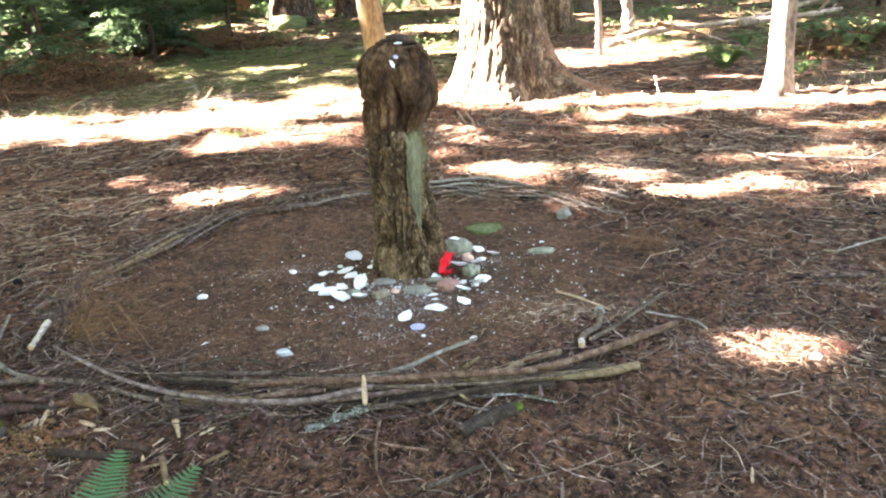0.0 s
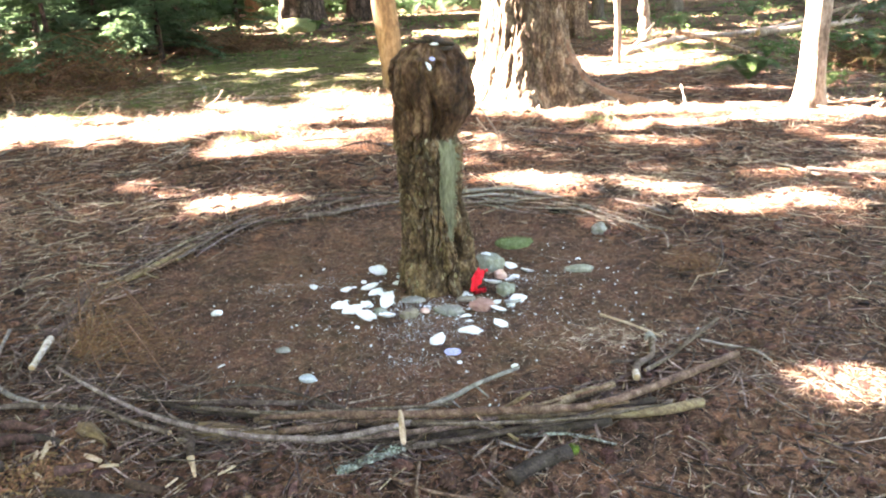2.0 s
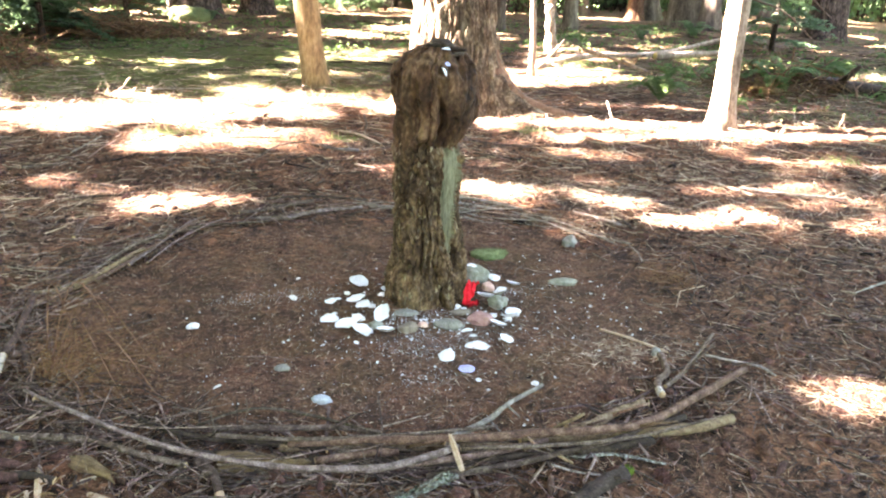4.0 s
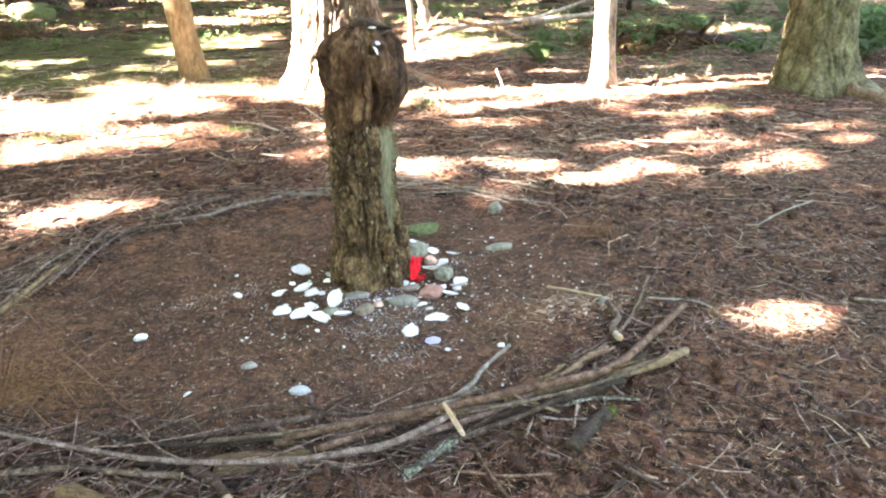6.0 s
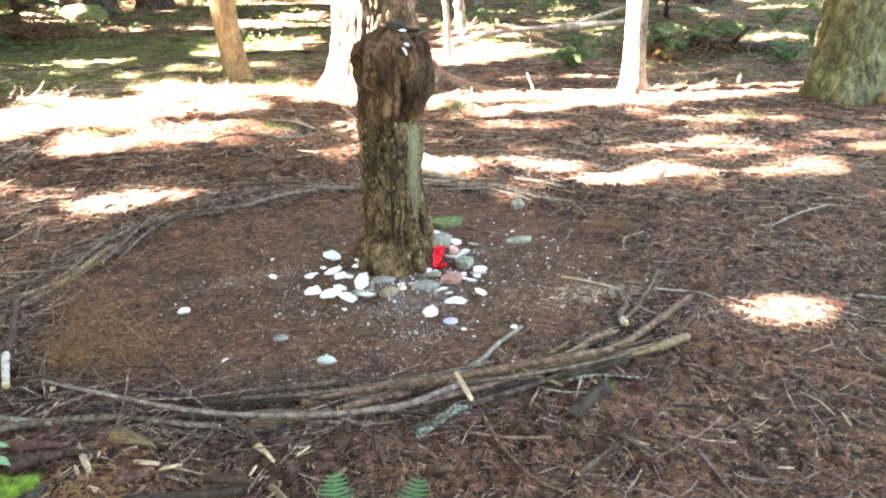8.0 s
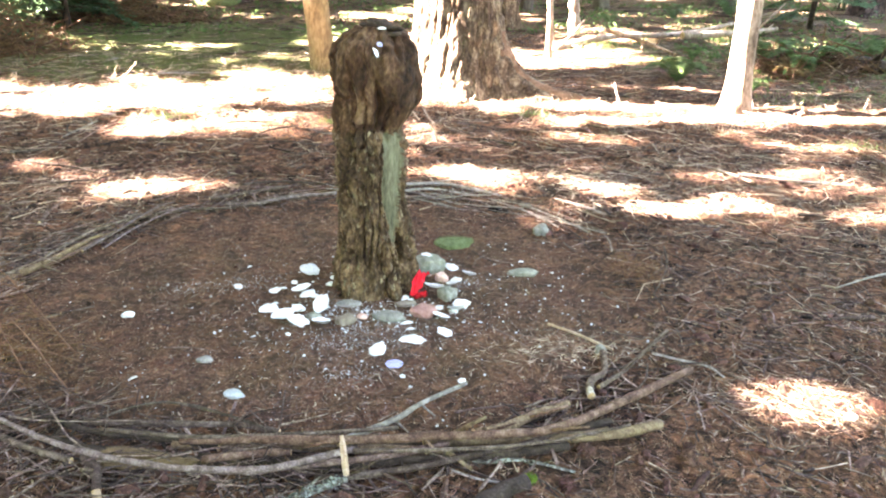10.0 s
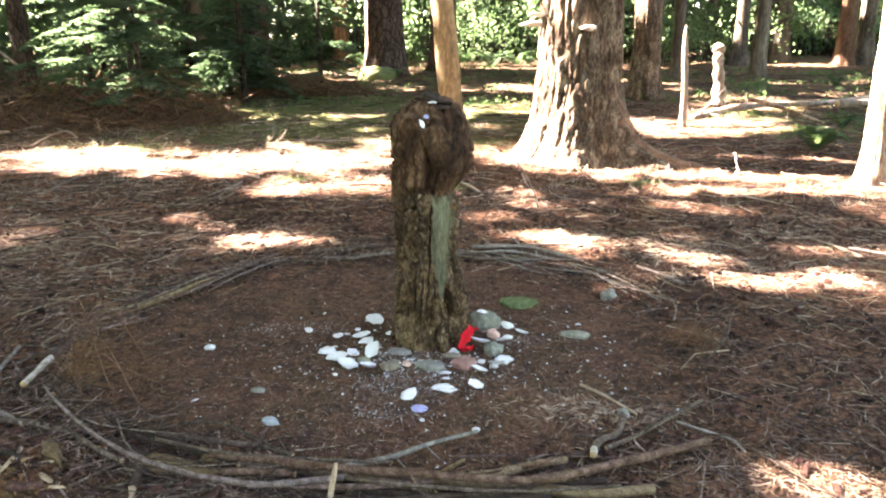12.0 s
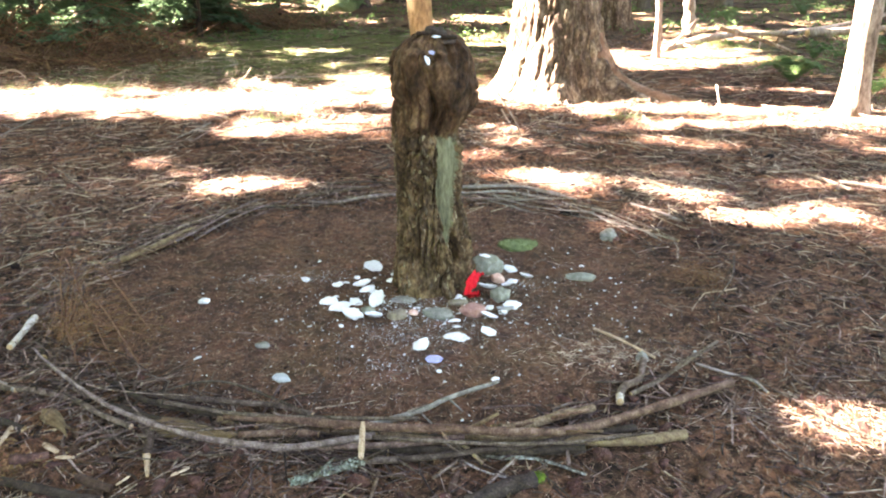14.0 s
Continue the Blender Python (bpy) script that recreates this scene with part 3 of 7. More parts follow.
def pebble_shape(a, b, c, seed, level=3, rough=0.22, flats=0):
    """An irregular rounded lump with half axes a, b, c."""
    bm = bmesh.new()
    bmesh.ops.create_icosphere(bm, subdivisions=level, radius=1)
    verts = []
    for v in bm.verts:
        p = v.co
        k = 1 + rough * noise.noise(p * 1.1 + Vector((seed * 3.1, 0, seed))) + rough * 0.4 * noise.noise(p * 3.1 + Vector((0, seed * 2.3, 0)))
        q = Vector((p.x, p.y, math.copysign(abs(p.z) ** 0.75, p.z)))
        verts.append(Vector((q.x * a * k, q.y * b * k, q.z * c * k)))
    if flats:
        rng = random.Random(seed * 13)
        for q in range(flats):
            d = Vector((rng.gauss(0, 1), rng.gauss(0, 1), rng.gauss(0, 0.9))).normalized()
            reach = max(d.dot(v) for v in verts) * rng.uniform(0.72, 0.9)
            verts = [v - d * max(d.dot(v) - reach, 0) * 0.92 for v in verts]
    faces = [tuple(v.index for v in f.verts) for f in bm.faces]
    bm.free()
    return verts, faces


build_stump()


# ---- trees ----
def trunk_mesh(name, base, height, r, flare, mat, lean=(0, 0), sides=64, rings=70, furrow=0.03, plates=5.0, roots=5, seed=0.0, taper=0.35, toes=(), grain=1.0):
    """A tapered, furrowed trunk. toes: (angle, reach) of single roots at its foot."""
    verts, faces = [], []
    for i in range(rings + 1):
        s = (i / rings) ** 2.4
        h = -0.35 + (height + 0.35) * s
        hp = max(h, 0)
        rad = r * (1 - taper * hp / height) + (flare - r) * math.exp(-hp / (0.55 * flare + 0.12))
        c = Vector((base[0] + lean[0] * hp, base[1] + lean[1] * hp, base[2] + h))
        for k in range(sides):
            a = math.tau * k / sides
            ca, sa = math.cos(a), math.sin(a)
            f = abs(noise.noise((ca * plates * 0.5 + seed, sa * plates * 0.5, h * 0.7 * grain)))
            f2 = abs(noise.noise((ca * plates * 1.1 + seed, sa * plates * 1.1, h * 1.6 * grain + 4)))
            g = noise.noise((ca * plates * 2.1, sa * plates * 2.1 + seed, h * 5.0 * grain))
            buttress = math.sin(a * roots + seed * 3) * 0.12 * flare * math.exp(-hp / (0.5 * flare))
            for angle, reach in toes:
                buttress += reach * math.exp(-hp / 0.20) * max(0.0, math.cos(a - angle)) ** 9
            rr = rad + furrow * (min(f * 3.4, 1) - 0.7) + furrow * 0.55 * (min(f2 * 4, 1) - 0.6) + furrow * 0.3 * g + buttress
            verts.append((c.x + rr * ca, c.y + rr * sa, c.z))
    for i in range(rings):
        for k in range(sides):
            j = (k + 1) % sides
            faces.append((i * sides + k, i * sides + j, (i + 1) * sides + j, (i + 1) * sides + k))
    return mesh_of(name, verts, faces, mat)


TREES = []


def tree(kind, label, x, y, height, r, flare, mat, limbs=6, group="", **how):
    base = (x, y, terrain(x, y))
    thing = tagged(new(kind), label, "tree", group)
    part("trunk", trunk_mesh("trunk", base, height, r, flare, mat, **how), thing)
    lean = how.get("lean", (0, 0))
    rng = random.Random(int(x * 100) * 7 + int(y * 100))
    for q in range(limbs):
        h = height * rng.uniform(0.5, 0.97)
        a = rng.uniform(0, math.tau)
        p = Vector((base[0] + lean[0] * h, base[1] + lean[1] * h, base[2] + h))
        d = Vector((math.cos(a), math.sin(a), 0.15))
        length = rng.uniform(1.6, 3.2)
        line = smooth_line([p, p + d * length * 0.5 + Vector((0, 0, 0.1)), p + d * length - Vector((0, 0, 0.3))], 4)
        part("limb", mesh_of("limb", *tube(line, [0.05 * (1 - 0.85 * i / 8) for i in range(9)], 6), mat), thing)
    TREES.append((x, y, thing))
    return thing


big = tree("fir_tree", "massive fir trunk with deeply furrowed bark, sunlit on one side", 0.91, 9.40, 15, 0.49, 0.68, M_FIRBARK, sides=260, rings=300, furrow=0.036, plates=8.5, seed=1.3, grain=2.6, toes=((5.95, 0.7), (3.6, 0.25), (4.6, 0.12)))
pale = tree("pale_tree", "slim pale tree trunk with smooth bark, brightly sunlit", 3.91, 8.19, 12, 0.125, 0.19, M_SMOOTH, sides=48, rings=60, furrow=0.012, seed=2.0, lean=(-0.004, 0.0), taper=0.3)
lichened = tree("fir_tree", "thick fir trunk with greenish lichened bark and flared roots", 6.24, 7.2, 14, 0.355, 0.50, M_GREENBARK, sides=160, rings=220, furrow=0.04, plates=6.0, seed=4.1, grain=3.4, toes=((5.1, 0.25), (3.9, 0.10)))
tree("dark_fir", "dark brown fir trunk with a mossy foot, in shade", -4.05, 22.4, 17, 0.53, 0.72, M_DARKBARK, furrow=0.04, seed=5.0)
tree("dark_fir", "dark fir trunk standing behind the peeled pole", -2.55, 24.5, 17, 0.42, 0.6, M_DARKBARK, furrow=0.04, seed=6.0)
tree("fir_tree", "grey fir trunk half lit by sun, farther back", 2.80, 16.6, 16, 0.29, 0.40, M_FIRBARK, furrow=0.04, seed=7.0)
tree("far_tree", "slim dark trunk on the rise", 6.5, 21.2, 15, 0.19, 0.26, M_FARBARK, 4, "far trees", sides=24, rings=30, seed=8.0)
tree("far_tree", "reddish split trunk on the rise", 10.6, 26.0, 15, 0.27, 0.36, M_REDFAR, 4, "far trees", sides=28, rings=30, seed=9.0)
tree("far_tree", "broad furrowed trunk on the rise", 11.2, 23.4, 16, 0.50, 0.66, M_FARBARK, 5, "far trees", sides=48, rings=40, furrow=0.05, seed=10.0)
tree("far_tree", "thin dark trunk among bushes", 4.15, 20.2, 12, 0.14, 0.2, M_FARBARK, 4, "far trees", sides=20, rings=30, seed=11.0)
tree("far_tree", "orange-brown trunk in the far wood", -6.9, 28.0, 15, 0.28, 0.38, M_REDFAR, 4, "far trees", sides=28, rings=30, seed=12.0)
tree("far_tree", "shaded trunk behind young firs", -7.4, 20.5, 15, 0.36, 0.46, M_DARKBARK, 4, "far trees", sides=28, rings=30, seed=13.0)
tree("far_tree", "slender dark trunk beside fallen branches", -11.6, 16.4, 13, 0.21, 0.3, M_DARKBARK, 4, "far trees", sides=28, rings=30, seed=14.0)
tree("far_tree", "dark trunk at the edge of the clearing", 13.9, 20.0, 15, 0.5, 0.62, M_DARKBARK, 4, "far trees", sides=28, rings=30, seed=15.0)
rng_t = random.Random(11)
for q in range(64):
    ang = rng_t.uniform(-0.95, 0.95)
    far = rng_t.uniform(24, 50)
    x, y = far * math.sin(ang), far * math.cos(ang)
    tree("far_tree", "dim trunk in the distant wood", x, y, rng_t.uniform(12, 17), rng_t.uniform(0.15, 0.42), rng_t.uniform(0.45, 0.55), M_FARBARK, 3, "far trees", sides=14, rings=16, seed=q * 1.7)
# trees beyond the view, whose crowns shade the clearing
for x, y in ((-8.5, -4.2), (-6.2, -5.5), (-11.5, 1.6), (-13.5, -2.0), (-2.0, -7.5), (-17.5, 6.6), (-14.0, 4.3), (4.5, -6.5), (8.5, 1.0), (-9.5, -9.5), (-19.0, -4.0), (-4.5, -13.0)):
    tree("shade_fir", "tall fir with a dense dark green crown", x, y, 15, 0.3, 0.42, M_FARBARK, 8, "firs round the clearing", sides=20, rings=24, seed=x)

# openings in the crowns, named by where their light falls: x, y, half length, half width, turn, share left open
GAPS = [(-5.2, 9.0, 2.6, 0.80, -0.12, 0.97), (-2.5, 9.1, 1.3, 0.95, 0.05, 0.98), (-1.05, 9.95, 1.3, 1.3, 0.0, 0.97), (-1.8, 7.65, 1.0, 0.42, 0.05, 0.96), (-1.25, 6.5, 0.25, 0.05, 0.1, 0.9), (-1.2, 11.9, 1.5, 0.3, 0.05, 0.85), (-0.2, 14.6, 1.0, 0.9, 0.1, 0.97)]
GAPS += [(-2.75, 13.5, 0.32, 0.16, 0.0, 0.95), (-2.02, 5.80, 0.5, 0.28, 0.1, 0.86), (0.79, 5.85, 0.31, 0.07, 0.02, 0.985), (1.52, 5.58, 0.19, 0.11, 0.1, 0.99), (1.86, 5.06, 0.20, 0.05, 0.2, 0.985),
         (1.41, 2.66, 0.115, 0.085, -0.3, 0.999), (2.3, 7.78, 0.78, 0.19, -0.05, 0.985), (4.0, 7.68, 0.9, 0.24, -0.1, 0.97), (1.28, 8.6, 0.34, 0.5, 0.0, 0.985)]
GAPS += [(2.9, 12.1, 1.7, 0.9, 0.15, 0.98), (4.7, 14.2, 0.9, 0.4, 0.4, 0.95), (0.2, 7.45, 0.26, 0.12, 0.2, 0.93), (-0.08, 6.62, 0.26, 0.06, 0.0, 0.93), (3.4, 4.05, 0.18, 0.06, 0.2, 0.82), (3.2, 4.75, 0.22, 0.06, 0.2, 0.82), (2.8, 5.72, 0.3, 0.05, 0.0, 0.85)]
GAPS += [(0.66, 3.18, 0.10, 0.04, 0.0, 0.63), (5.95, 8.8, 0.65, 0.15, -0.3, 0.92), (5.65, 6.25, 0.14, 0.24, 0.0, 0.9), (5.1, 7.85, 0.28, 0.18, 0.0, 0.95), (9.6, 12.1, 0.8, 0.35, 0.0, 0.95), (0.2, 18.5, 2.0, 0.8, 0.0, 0.95), (1.8, 20.2, 1.2, 0.6, 0.0, 0.95), (15.0, 18.1, 1.2, 0.6, 0.0, 0.95)]
GAPS += [(-2.2, 25.5, 3.0, 2.0, 0.0, 0.97), (3.0, 26.5, 2.0, 1.5, 0.0, 0.9), (-0.9, 29.0, 2.0, 2.2, 0.0, 0.98), (6.5, 16.0, 2.2, 1.2, 0.4, 0.8), (9.0, 21.0, 1.6, 1.0, 0.0, 0.8), (-9.5, 17.5, 2.0, 1.2, 0.0, 0.93), (-12.0, 15.2, 1.5, 0.8, 0.0, 0.93), (-5.0, 21.5, 1.5, 0.7, 0.0, 0.93), (-6.4, 23.8, 1.9, 1.6, 0.0, 0.97), (7.9, 19.9, 1.5, 0.5, 0.0, 0.92)]
# thinner crowns, that let through a part of the light
GAPS += [(2.0, 5.5, 1.5, 0.7, 0.2, 0.70), (3.2, 4.7, 1.2, 0.7, 0.2, 0.69), (1.36, 2.72, 0.24, 0.11, 0.0, 0.70), (0.58, 3.22, 0.26, 0.11, 0.0, 0.60), (-1.9, 5.75, 0.6, 0.4, 0.1, 0.73), (5.0, 9.6, 1.6, 0.8, 0.2, 0.74), (4.2, 5.5, 0.9, 0.4, 0.0, 0.73), (0.5, 6.9, 1.8, 0.9, 0.0, 0.675), (-3.4, 6.0, 1.4, 0.45, 0.0, 0.73), (4.0, 6.7, 1.3, 0.5, 0.0, 0.68)]


def open_share(gx, gy):
    """How open the crowns stand over a place on the ground, by the gaps that it lies in."""
    best = 0.0
    for cx, cy, a, b, turn, share in GAPS:
        dx, dy = gx - cx, gy - cy
        if abs(dx) > a + b + 1 or abs(dy) > a + b + 1:
            continue
        margin = 0.09 if b < 0.3 else 0.14 if cy < 16 else 0.4
        u = (dx * math.cos(turn) + dy * math.sin(turn)) / (a + margin)
        v = (-dx * math.sin(turn) + dy * math.cos(turn)) / (b + margin)
        w = (0.38 if b > 0.3 else 0.12) * noise.noise((gx * 1.9, gy * 3.4, cx)) + (0.34 if b > 0.3 else 0.10) * noise.noise((gx * 5, gy * 8, cx))
        if math.hypot(u, v) + w < 1:
            best = max(best, share)
    return best


def lit_trunk(gx, gy, gz):
    """Light that reaches the west sides of the big fir, of the pale tree and of the young firs."""
    for cx, cy, r, low, top in ((0.68, 9.20, 0.80, 0, 4), (3.83, 8.16, 0.36, 0, 4), (2.72, 12.2, 0.3, 0.9, 2), (4.0, 15.3, 0.35, 0, 1.4), (-7.4, 13.6, 0.85, 1.4, 4), (-9.0, 14.7, 0.9, 1.4, 4)):
        for h in (0.2, 0.5, 0.8, 1.1, 1.4, 1.7, 2.0, 2.3, 2.6, 3.0, 3.4, 3.8):
            if not low <= h <= top:
                continue
            k = (gz - h) / TO_SUN.z
            if math.hypot(gx - TO_SUN.x * k - cx, gy - TO_SUN.y * k - cy) < r:
                return True
    return False


POLE_FOOT, POLE_LEAN = (-0.765, 10.9), (-0.95, 0.1)


def shaded_pole(gx, gy):
    """Keeps the crowns closed where the light would reach the upper part of the leaning pole."""
    for h in (0.5, 0.9, 1.3, 1.7, 2.1, 2.5, 2.9, 3.3, 3.7):
        k = (h - 0.2) / TO_SUN.z
        if math.hypot(POLE_FOOT[0] + POLE_LEAN[0] * h - TO_SUN.x * k - gx, POLE_FOOT[1] + POLE_LEAN[1] * h - TO_SUN.y * k - gy) < 0.45:
            return True
    return False


def build_crowns():
    rng = np.random.default_rng(5)
    piles = {}
    grids = ((-16, 16, -4, 16, 0.16, 0.26, 0.2), (-26, 24, 16, 46, 0.36, 0.55, 0.45), (16, 24, -4, 16, 0.36, 0.55, 0.45), (-26, -16, -4, 16, 0.36, 0.55, 0.45), (-26, 24, -18, -4, 0.4, 0.6, 0.5))
    for x0, x1, y0, y1, step, small, more in grids:
        for gx0 in np.arange(x0, x1, step):
            for gy0 in np.arange(y0, y1, step):
                ox, oy, oh, os, ot = rng.random((5, 5))
                lay = noise.noise((gx0 * 0.9, gy0 * 0.9, 4))
                for q in range(5):
                    x, y = float(gx0 + step * ox[q]), float(gy0 + step * oy[q])
                    if ot[q] < open_share(x, y) and not shaded_pole(x, y):
                        continue
                    if y < -4 and ot[q] < 0.8:
                        continue
                    # far off the crowns stand more open
                    if y > 9 and noise.noise((x * 0.6, y * 0.4, 5)) + 0.4 * noise.noise((x * 1.9, y * 1.3, 8)) > 0.34 - 0.014 * (y - 9) - max(0, min(y, 24) - 19) * 0.028 + max(0, y - 25) * 0.02 + (0.34 if x < 0.5 and y < 17 else 0.2 if x > 4 and y < 25 else 0.08 if x < 0.5 and y > 21 else 0):
                        continue
                    h = 14.0 + 1.2 * lay + 1.6 * float(oh[q]) + max(0, y - 16) * 0.1
                    k = (h - terrain(x, y)) / TO_SUN.z
                    p = (x + TO_SUN.x * k, y + TO_SUN.y * k, h)
                    if y < 16 and lit_trunk(*p) and ot[q] < 0.985:
                        continue
                    t = min(range(len(TREES)), key=lambda j: (TREES[j][0] - p[0]) ** 2 + (TREES[j][1] - p[1]) ** 2)
                    piles.setdefault(t, []).append((*p, small + more * float(os[q])))
    for t, rows in piles.items():
        a = np.array(rows)
        v, f = leaves(rng, a[:, :3], a[:, 3], 0.3)
        part("crown", fast_mesh("crown", v, f, M_CANOPY), TREES[t][2])


build_crowns()

# brackets and broken stubs on the big fir; lumps at 4.80 and 4.62 mimic sunlit bark
rng_s = random.Random(3)
for q, (h, a, out) in enumerate(((1.62, 3.30, 0.22), (1.72, 3.45, 0.16), (1.98, 3.22, 0.20), (2.28, 3.28, 0.17), (2.75, 3.2, 0.12), (1.55, 4.80, 0.09), (2.02, 4.62, 0.07), (3.1, 3.4, 0.12))):
    c = Vector((0.91 + 0.50 * math.cos(a), 9.40 + 0.50 * math.sin(a), terrain(0.91, 9.4) + h))
    v, f = pebble_shape(out, 0.06 if q < 5 else 0.08, 0.030, q + 40, 3, 0.45)
    turn = Euler((0, 0, a)).to_matrix()
    part("bracket_fungus", mesh_of("bracket_fungus", [c + turn @ p for p in v], f, M_FUNGUS_AND_LIT), big, "pale bracket fungus on the bark; front two mimic sunlit bark")
root = smooth_line([(1.28, 9.28, terrain(1.3, 9.3) + 0.62), (1.46, 9.14, terrain(1.45, 9.1) + 0.26), (1.72, 8.98, terrain(1.7, 8.9) + 0.08), (2.1, 8.82, terrain(2.1, 8.8) - 0.01), (2.55, 8.62, terrain(2.55, 8.6) - 0.05)], 6)
part("root", mesh_of("root", *tube(root, [0.20 - 0.13 * i / (len(root) - 1) for i in range(len(root))], 16, 0.10), M_REDFAR), big, "brown surface root in shade")
root = smooth_line([(6.32, 6.90, floor_z(6.32, 6.9) + 0.10), (6.30, 6.55, floor_z(6.3, 6.55) + 0.01), (6.22, 6.15, floor_z(6.22, 6.15) - 0.03), (6.05, 5.75, floor_z(6.05, 5.75) - 0.05), (5.85, 5.4, floor_z(5.85, 5.4) - 0.09)], 6)
part("root", mesh_of("root", *tube(root, [0.13 - 0.07 * i / (len(root) - 1) for i in range(len(root))], 14, 0.35), M_MOSSY), lichened, "low root grown over with moss")
for a, h in ((5.6, 2.6), (5.9, 3.3), (2.9, 2.9), (6.1, 1.75), (5.5, 2.05), (0.1, 1.45)):
    p = Vector((3.89 + 0.14 * math.cos(a), 8.19 + 0.14 * math.sin(a), terrain(3.9, 8.2) + h))
    line = smooth_line([p, p + Vector((math.cos(a) * 0.5, math.sin(a) * 0.3, -0.15)), p + Vector((math.cos(a) * 1.0, math.sin(a) * 0.5, -0.5))], 4)
    part("dead_twig", mesh_of("dead_twig", *tube(line, [0.014 - 0.001 * i for i in range(9)], 5), M_BRANCH), pale, "dead drooping twig")


def pole(name, label, category, x, y, height, r, lean, mat, tip=0.2, lumps=0.05):
    base = Vector((x, y, floor_z(x, y) - 0.15))
    line, radii = [], []
    for i in range(26):
        s = i / 25
        line.append(base + Vector((lean[0] * s, lean[1] * s, (height + 0.15) * s)) + Vector((0.02 * math.sin(s * 5), 0, 0)))
        radii.append(r * (1 + 0.35 * math.exp(-s * height / 0.2)) * (1 - 0.25 * s) * (1 if s < 1 - tip else max(0.25, 1 - ((s - 1 + tip) / tip) ** 2 * 0.75)) * (1 + lumps * math.sin(s * 23)))
    thing = tagged(new(name), label, category)
    part("shaft", mesh_of("shaft", *tube(line, radii, 24, 0.08, x), mat), thing)
    return thing


pole("leaning_pole", "leaning barkless orange-brown dead trunk", "dead tree", -0.765, 10.9, 9.0, 0.172, (-0.95, 0.1), M_POLE, 0.02, 0.01)
pole("wooden_post", "thin pale weathered upright post with a pointed tip", "post", 2.75, 12.2, 1.56, 0.058, (-0.03, 0), M_SMOOTH, 0.25, 0.03)
short = pole("short_post", "short knobbly pale stump with a rounded head", "stump", 4.05, 15.3, 1.0, 0.12, (-0.05, 0), M_SMOOTH, 0.02, 0.10)
v, f = pebble_shape(0.11, 0.09, 0.10, 77, 3, 0.5)
part("head", mesh_of("head", [p + Vector((3.99, 15.3, terrain(4, 15.3) + 1.03)) for p in v], f, M_SMOOTH), short)


# ---- branches and sticks laid in a ring ----
def stick(label, points, r, mat, tip=0.6, name="fallen_branch", stubs=4, cut=True, group="branches laid in a ring"):
    """A branch along points (x, y, height over the ground), with side stubs and bare cut ends."""
    line = smooth_line([(x, y, (floor_z if y > 5.7 else terrain)(x, y) + z) for x, y, z in points], 5)
    n = len(line)
    rng = random.Random(int(abs(points[0][0]) * 991 + abs(points[0][1]) * 577 + r * 1e4))
    radii = [r * (1 - (1 - tip) * i / (n - 1)) * (1 + 0.12 * (rng.random() < 0.12)) for i in range(n)]
    v, f = tube(line, radii, 9 if r > 0.007 else 6, 0.14, rng.random() * 9)
    ends = [0] * len(f)
    if cut:
        ends[-1] = ends[-2] = 1
    ob = tagged(new(name, mesh_of(name, v, f, [mat, M_CUT], True, ends)), label, "branch", group)
    for q in range(stubs if r > 0.007 else 0):
        i = rng.randrange(1, n - 1)
        d = (line[i + 1] - line[i - 1]).normalized()
        a = rng.uniform(0, math.tau)
        out = (d.cross(Vector((math.cos(a), math.sin(a), 0.6))).normalized() + d * 0.7).normalized()
        size = (0.02 + 0.20 * rng.random() ** 2) * (1 if r < 0.04 else 4)
        part("side_twig", mesh_of("side_twig", *tube([line[i], line[i] + out * size * 0.5, line[i] + out * size], [radii[i] * 0.5, radii[i] * 0.36, radii[i] * 0.25], 5, 0.1), mat), ob)
    return ob


stick("long curved grey-brown branch laid along the ring", [(-1.86, 3.06, .07), (-1.74, 2.94, .09), (-1.60, 2.82, .10), (-1.39, 2.665, .10), (-1.20, 2.55, .10), (-1.01, 2.46, .105), (-0.85, 2.41, .105), (-0.70, 2.385, .105), (-0.57, 2.38, .10), (-0.42, 2.43, .09), (-0.30, 2.50, .07)], .0055, M_ROSEBARK, 2.5, stubs=9)
stick("dark brown branch lying outside the ring", [(-2.05, 2.83, .02), (-1.80, 2.82, .025), (-1.54, 2.75, .03), (-1.36, 2.65, .03), (-1.20, 2.57, .03)], .013, M_BRANCH, 0.8)
stick("thin crooked grey branch bent like an elbow", [(-2.37, 3.57, .02), (-2.27, 3.31, .03), (-2.15, 3.06, .05), (-2.05, 2.94, .05), (-1.98, 2.90, .03), (-1.79, 2.81, .02)], .009, M_GREYBARK, 1.2)
stick("long reddish-brown branch on top of the pile", [(-0.87, 2.62, .05), (-0.60, 2.56, .08), (-0.44, 2.53, .09), (-0.20, 2.50, .1), (-0.04, 2.49, .11), (0.19, 2.48, .11), (0.39, 2.53, .09), (0.73, 2.75, .05), (1.05, 2.96, .025)], .0135, M_REDBARK, 1.2)
stick("stout mossy yellow-brown branch in the pile", [(-0.07, 2.55, .05), (0.10, 2.55, .045), (0.35, 2.55, .035), (0.59, 2.56, .03), (0.78, 2.60, .03)], .024, M_MOSSY, 0.75)
stick("brown branch with a sawn pale end", [(-0.62, 2.44, .055), (-0.51, 2.44, .06), (-0.22, 2.45, .07), (0.01, 2.49, .08)], .011, M_BRANCH, 1.0)
stick("thin brown branch under the pile", [(-0.42, 2.42, .02), (-0.16, 2.41, .045), (0.07, 2.45, .055), (0.31, 2.50, .065), (0.44, 2.57, .09)], .012, M_BRANCH, 0.8)
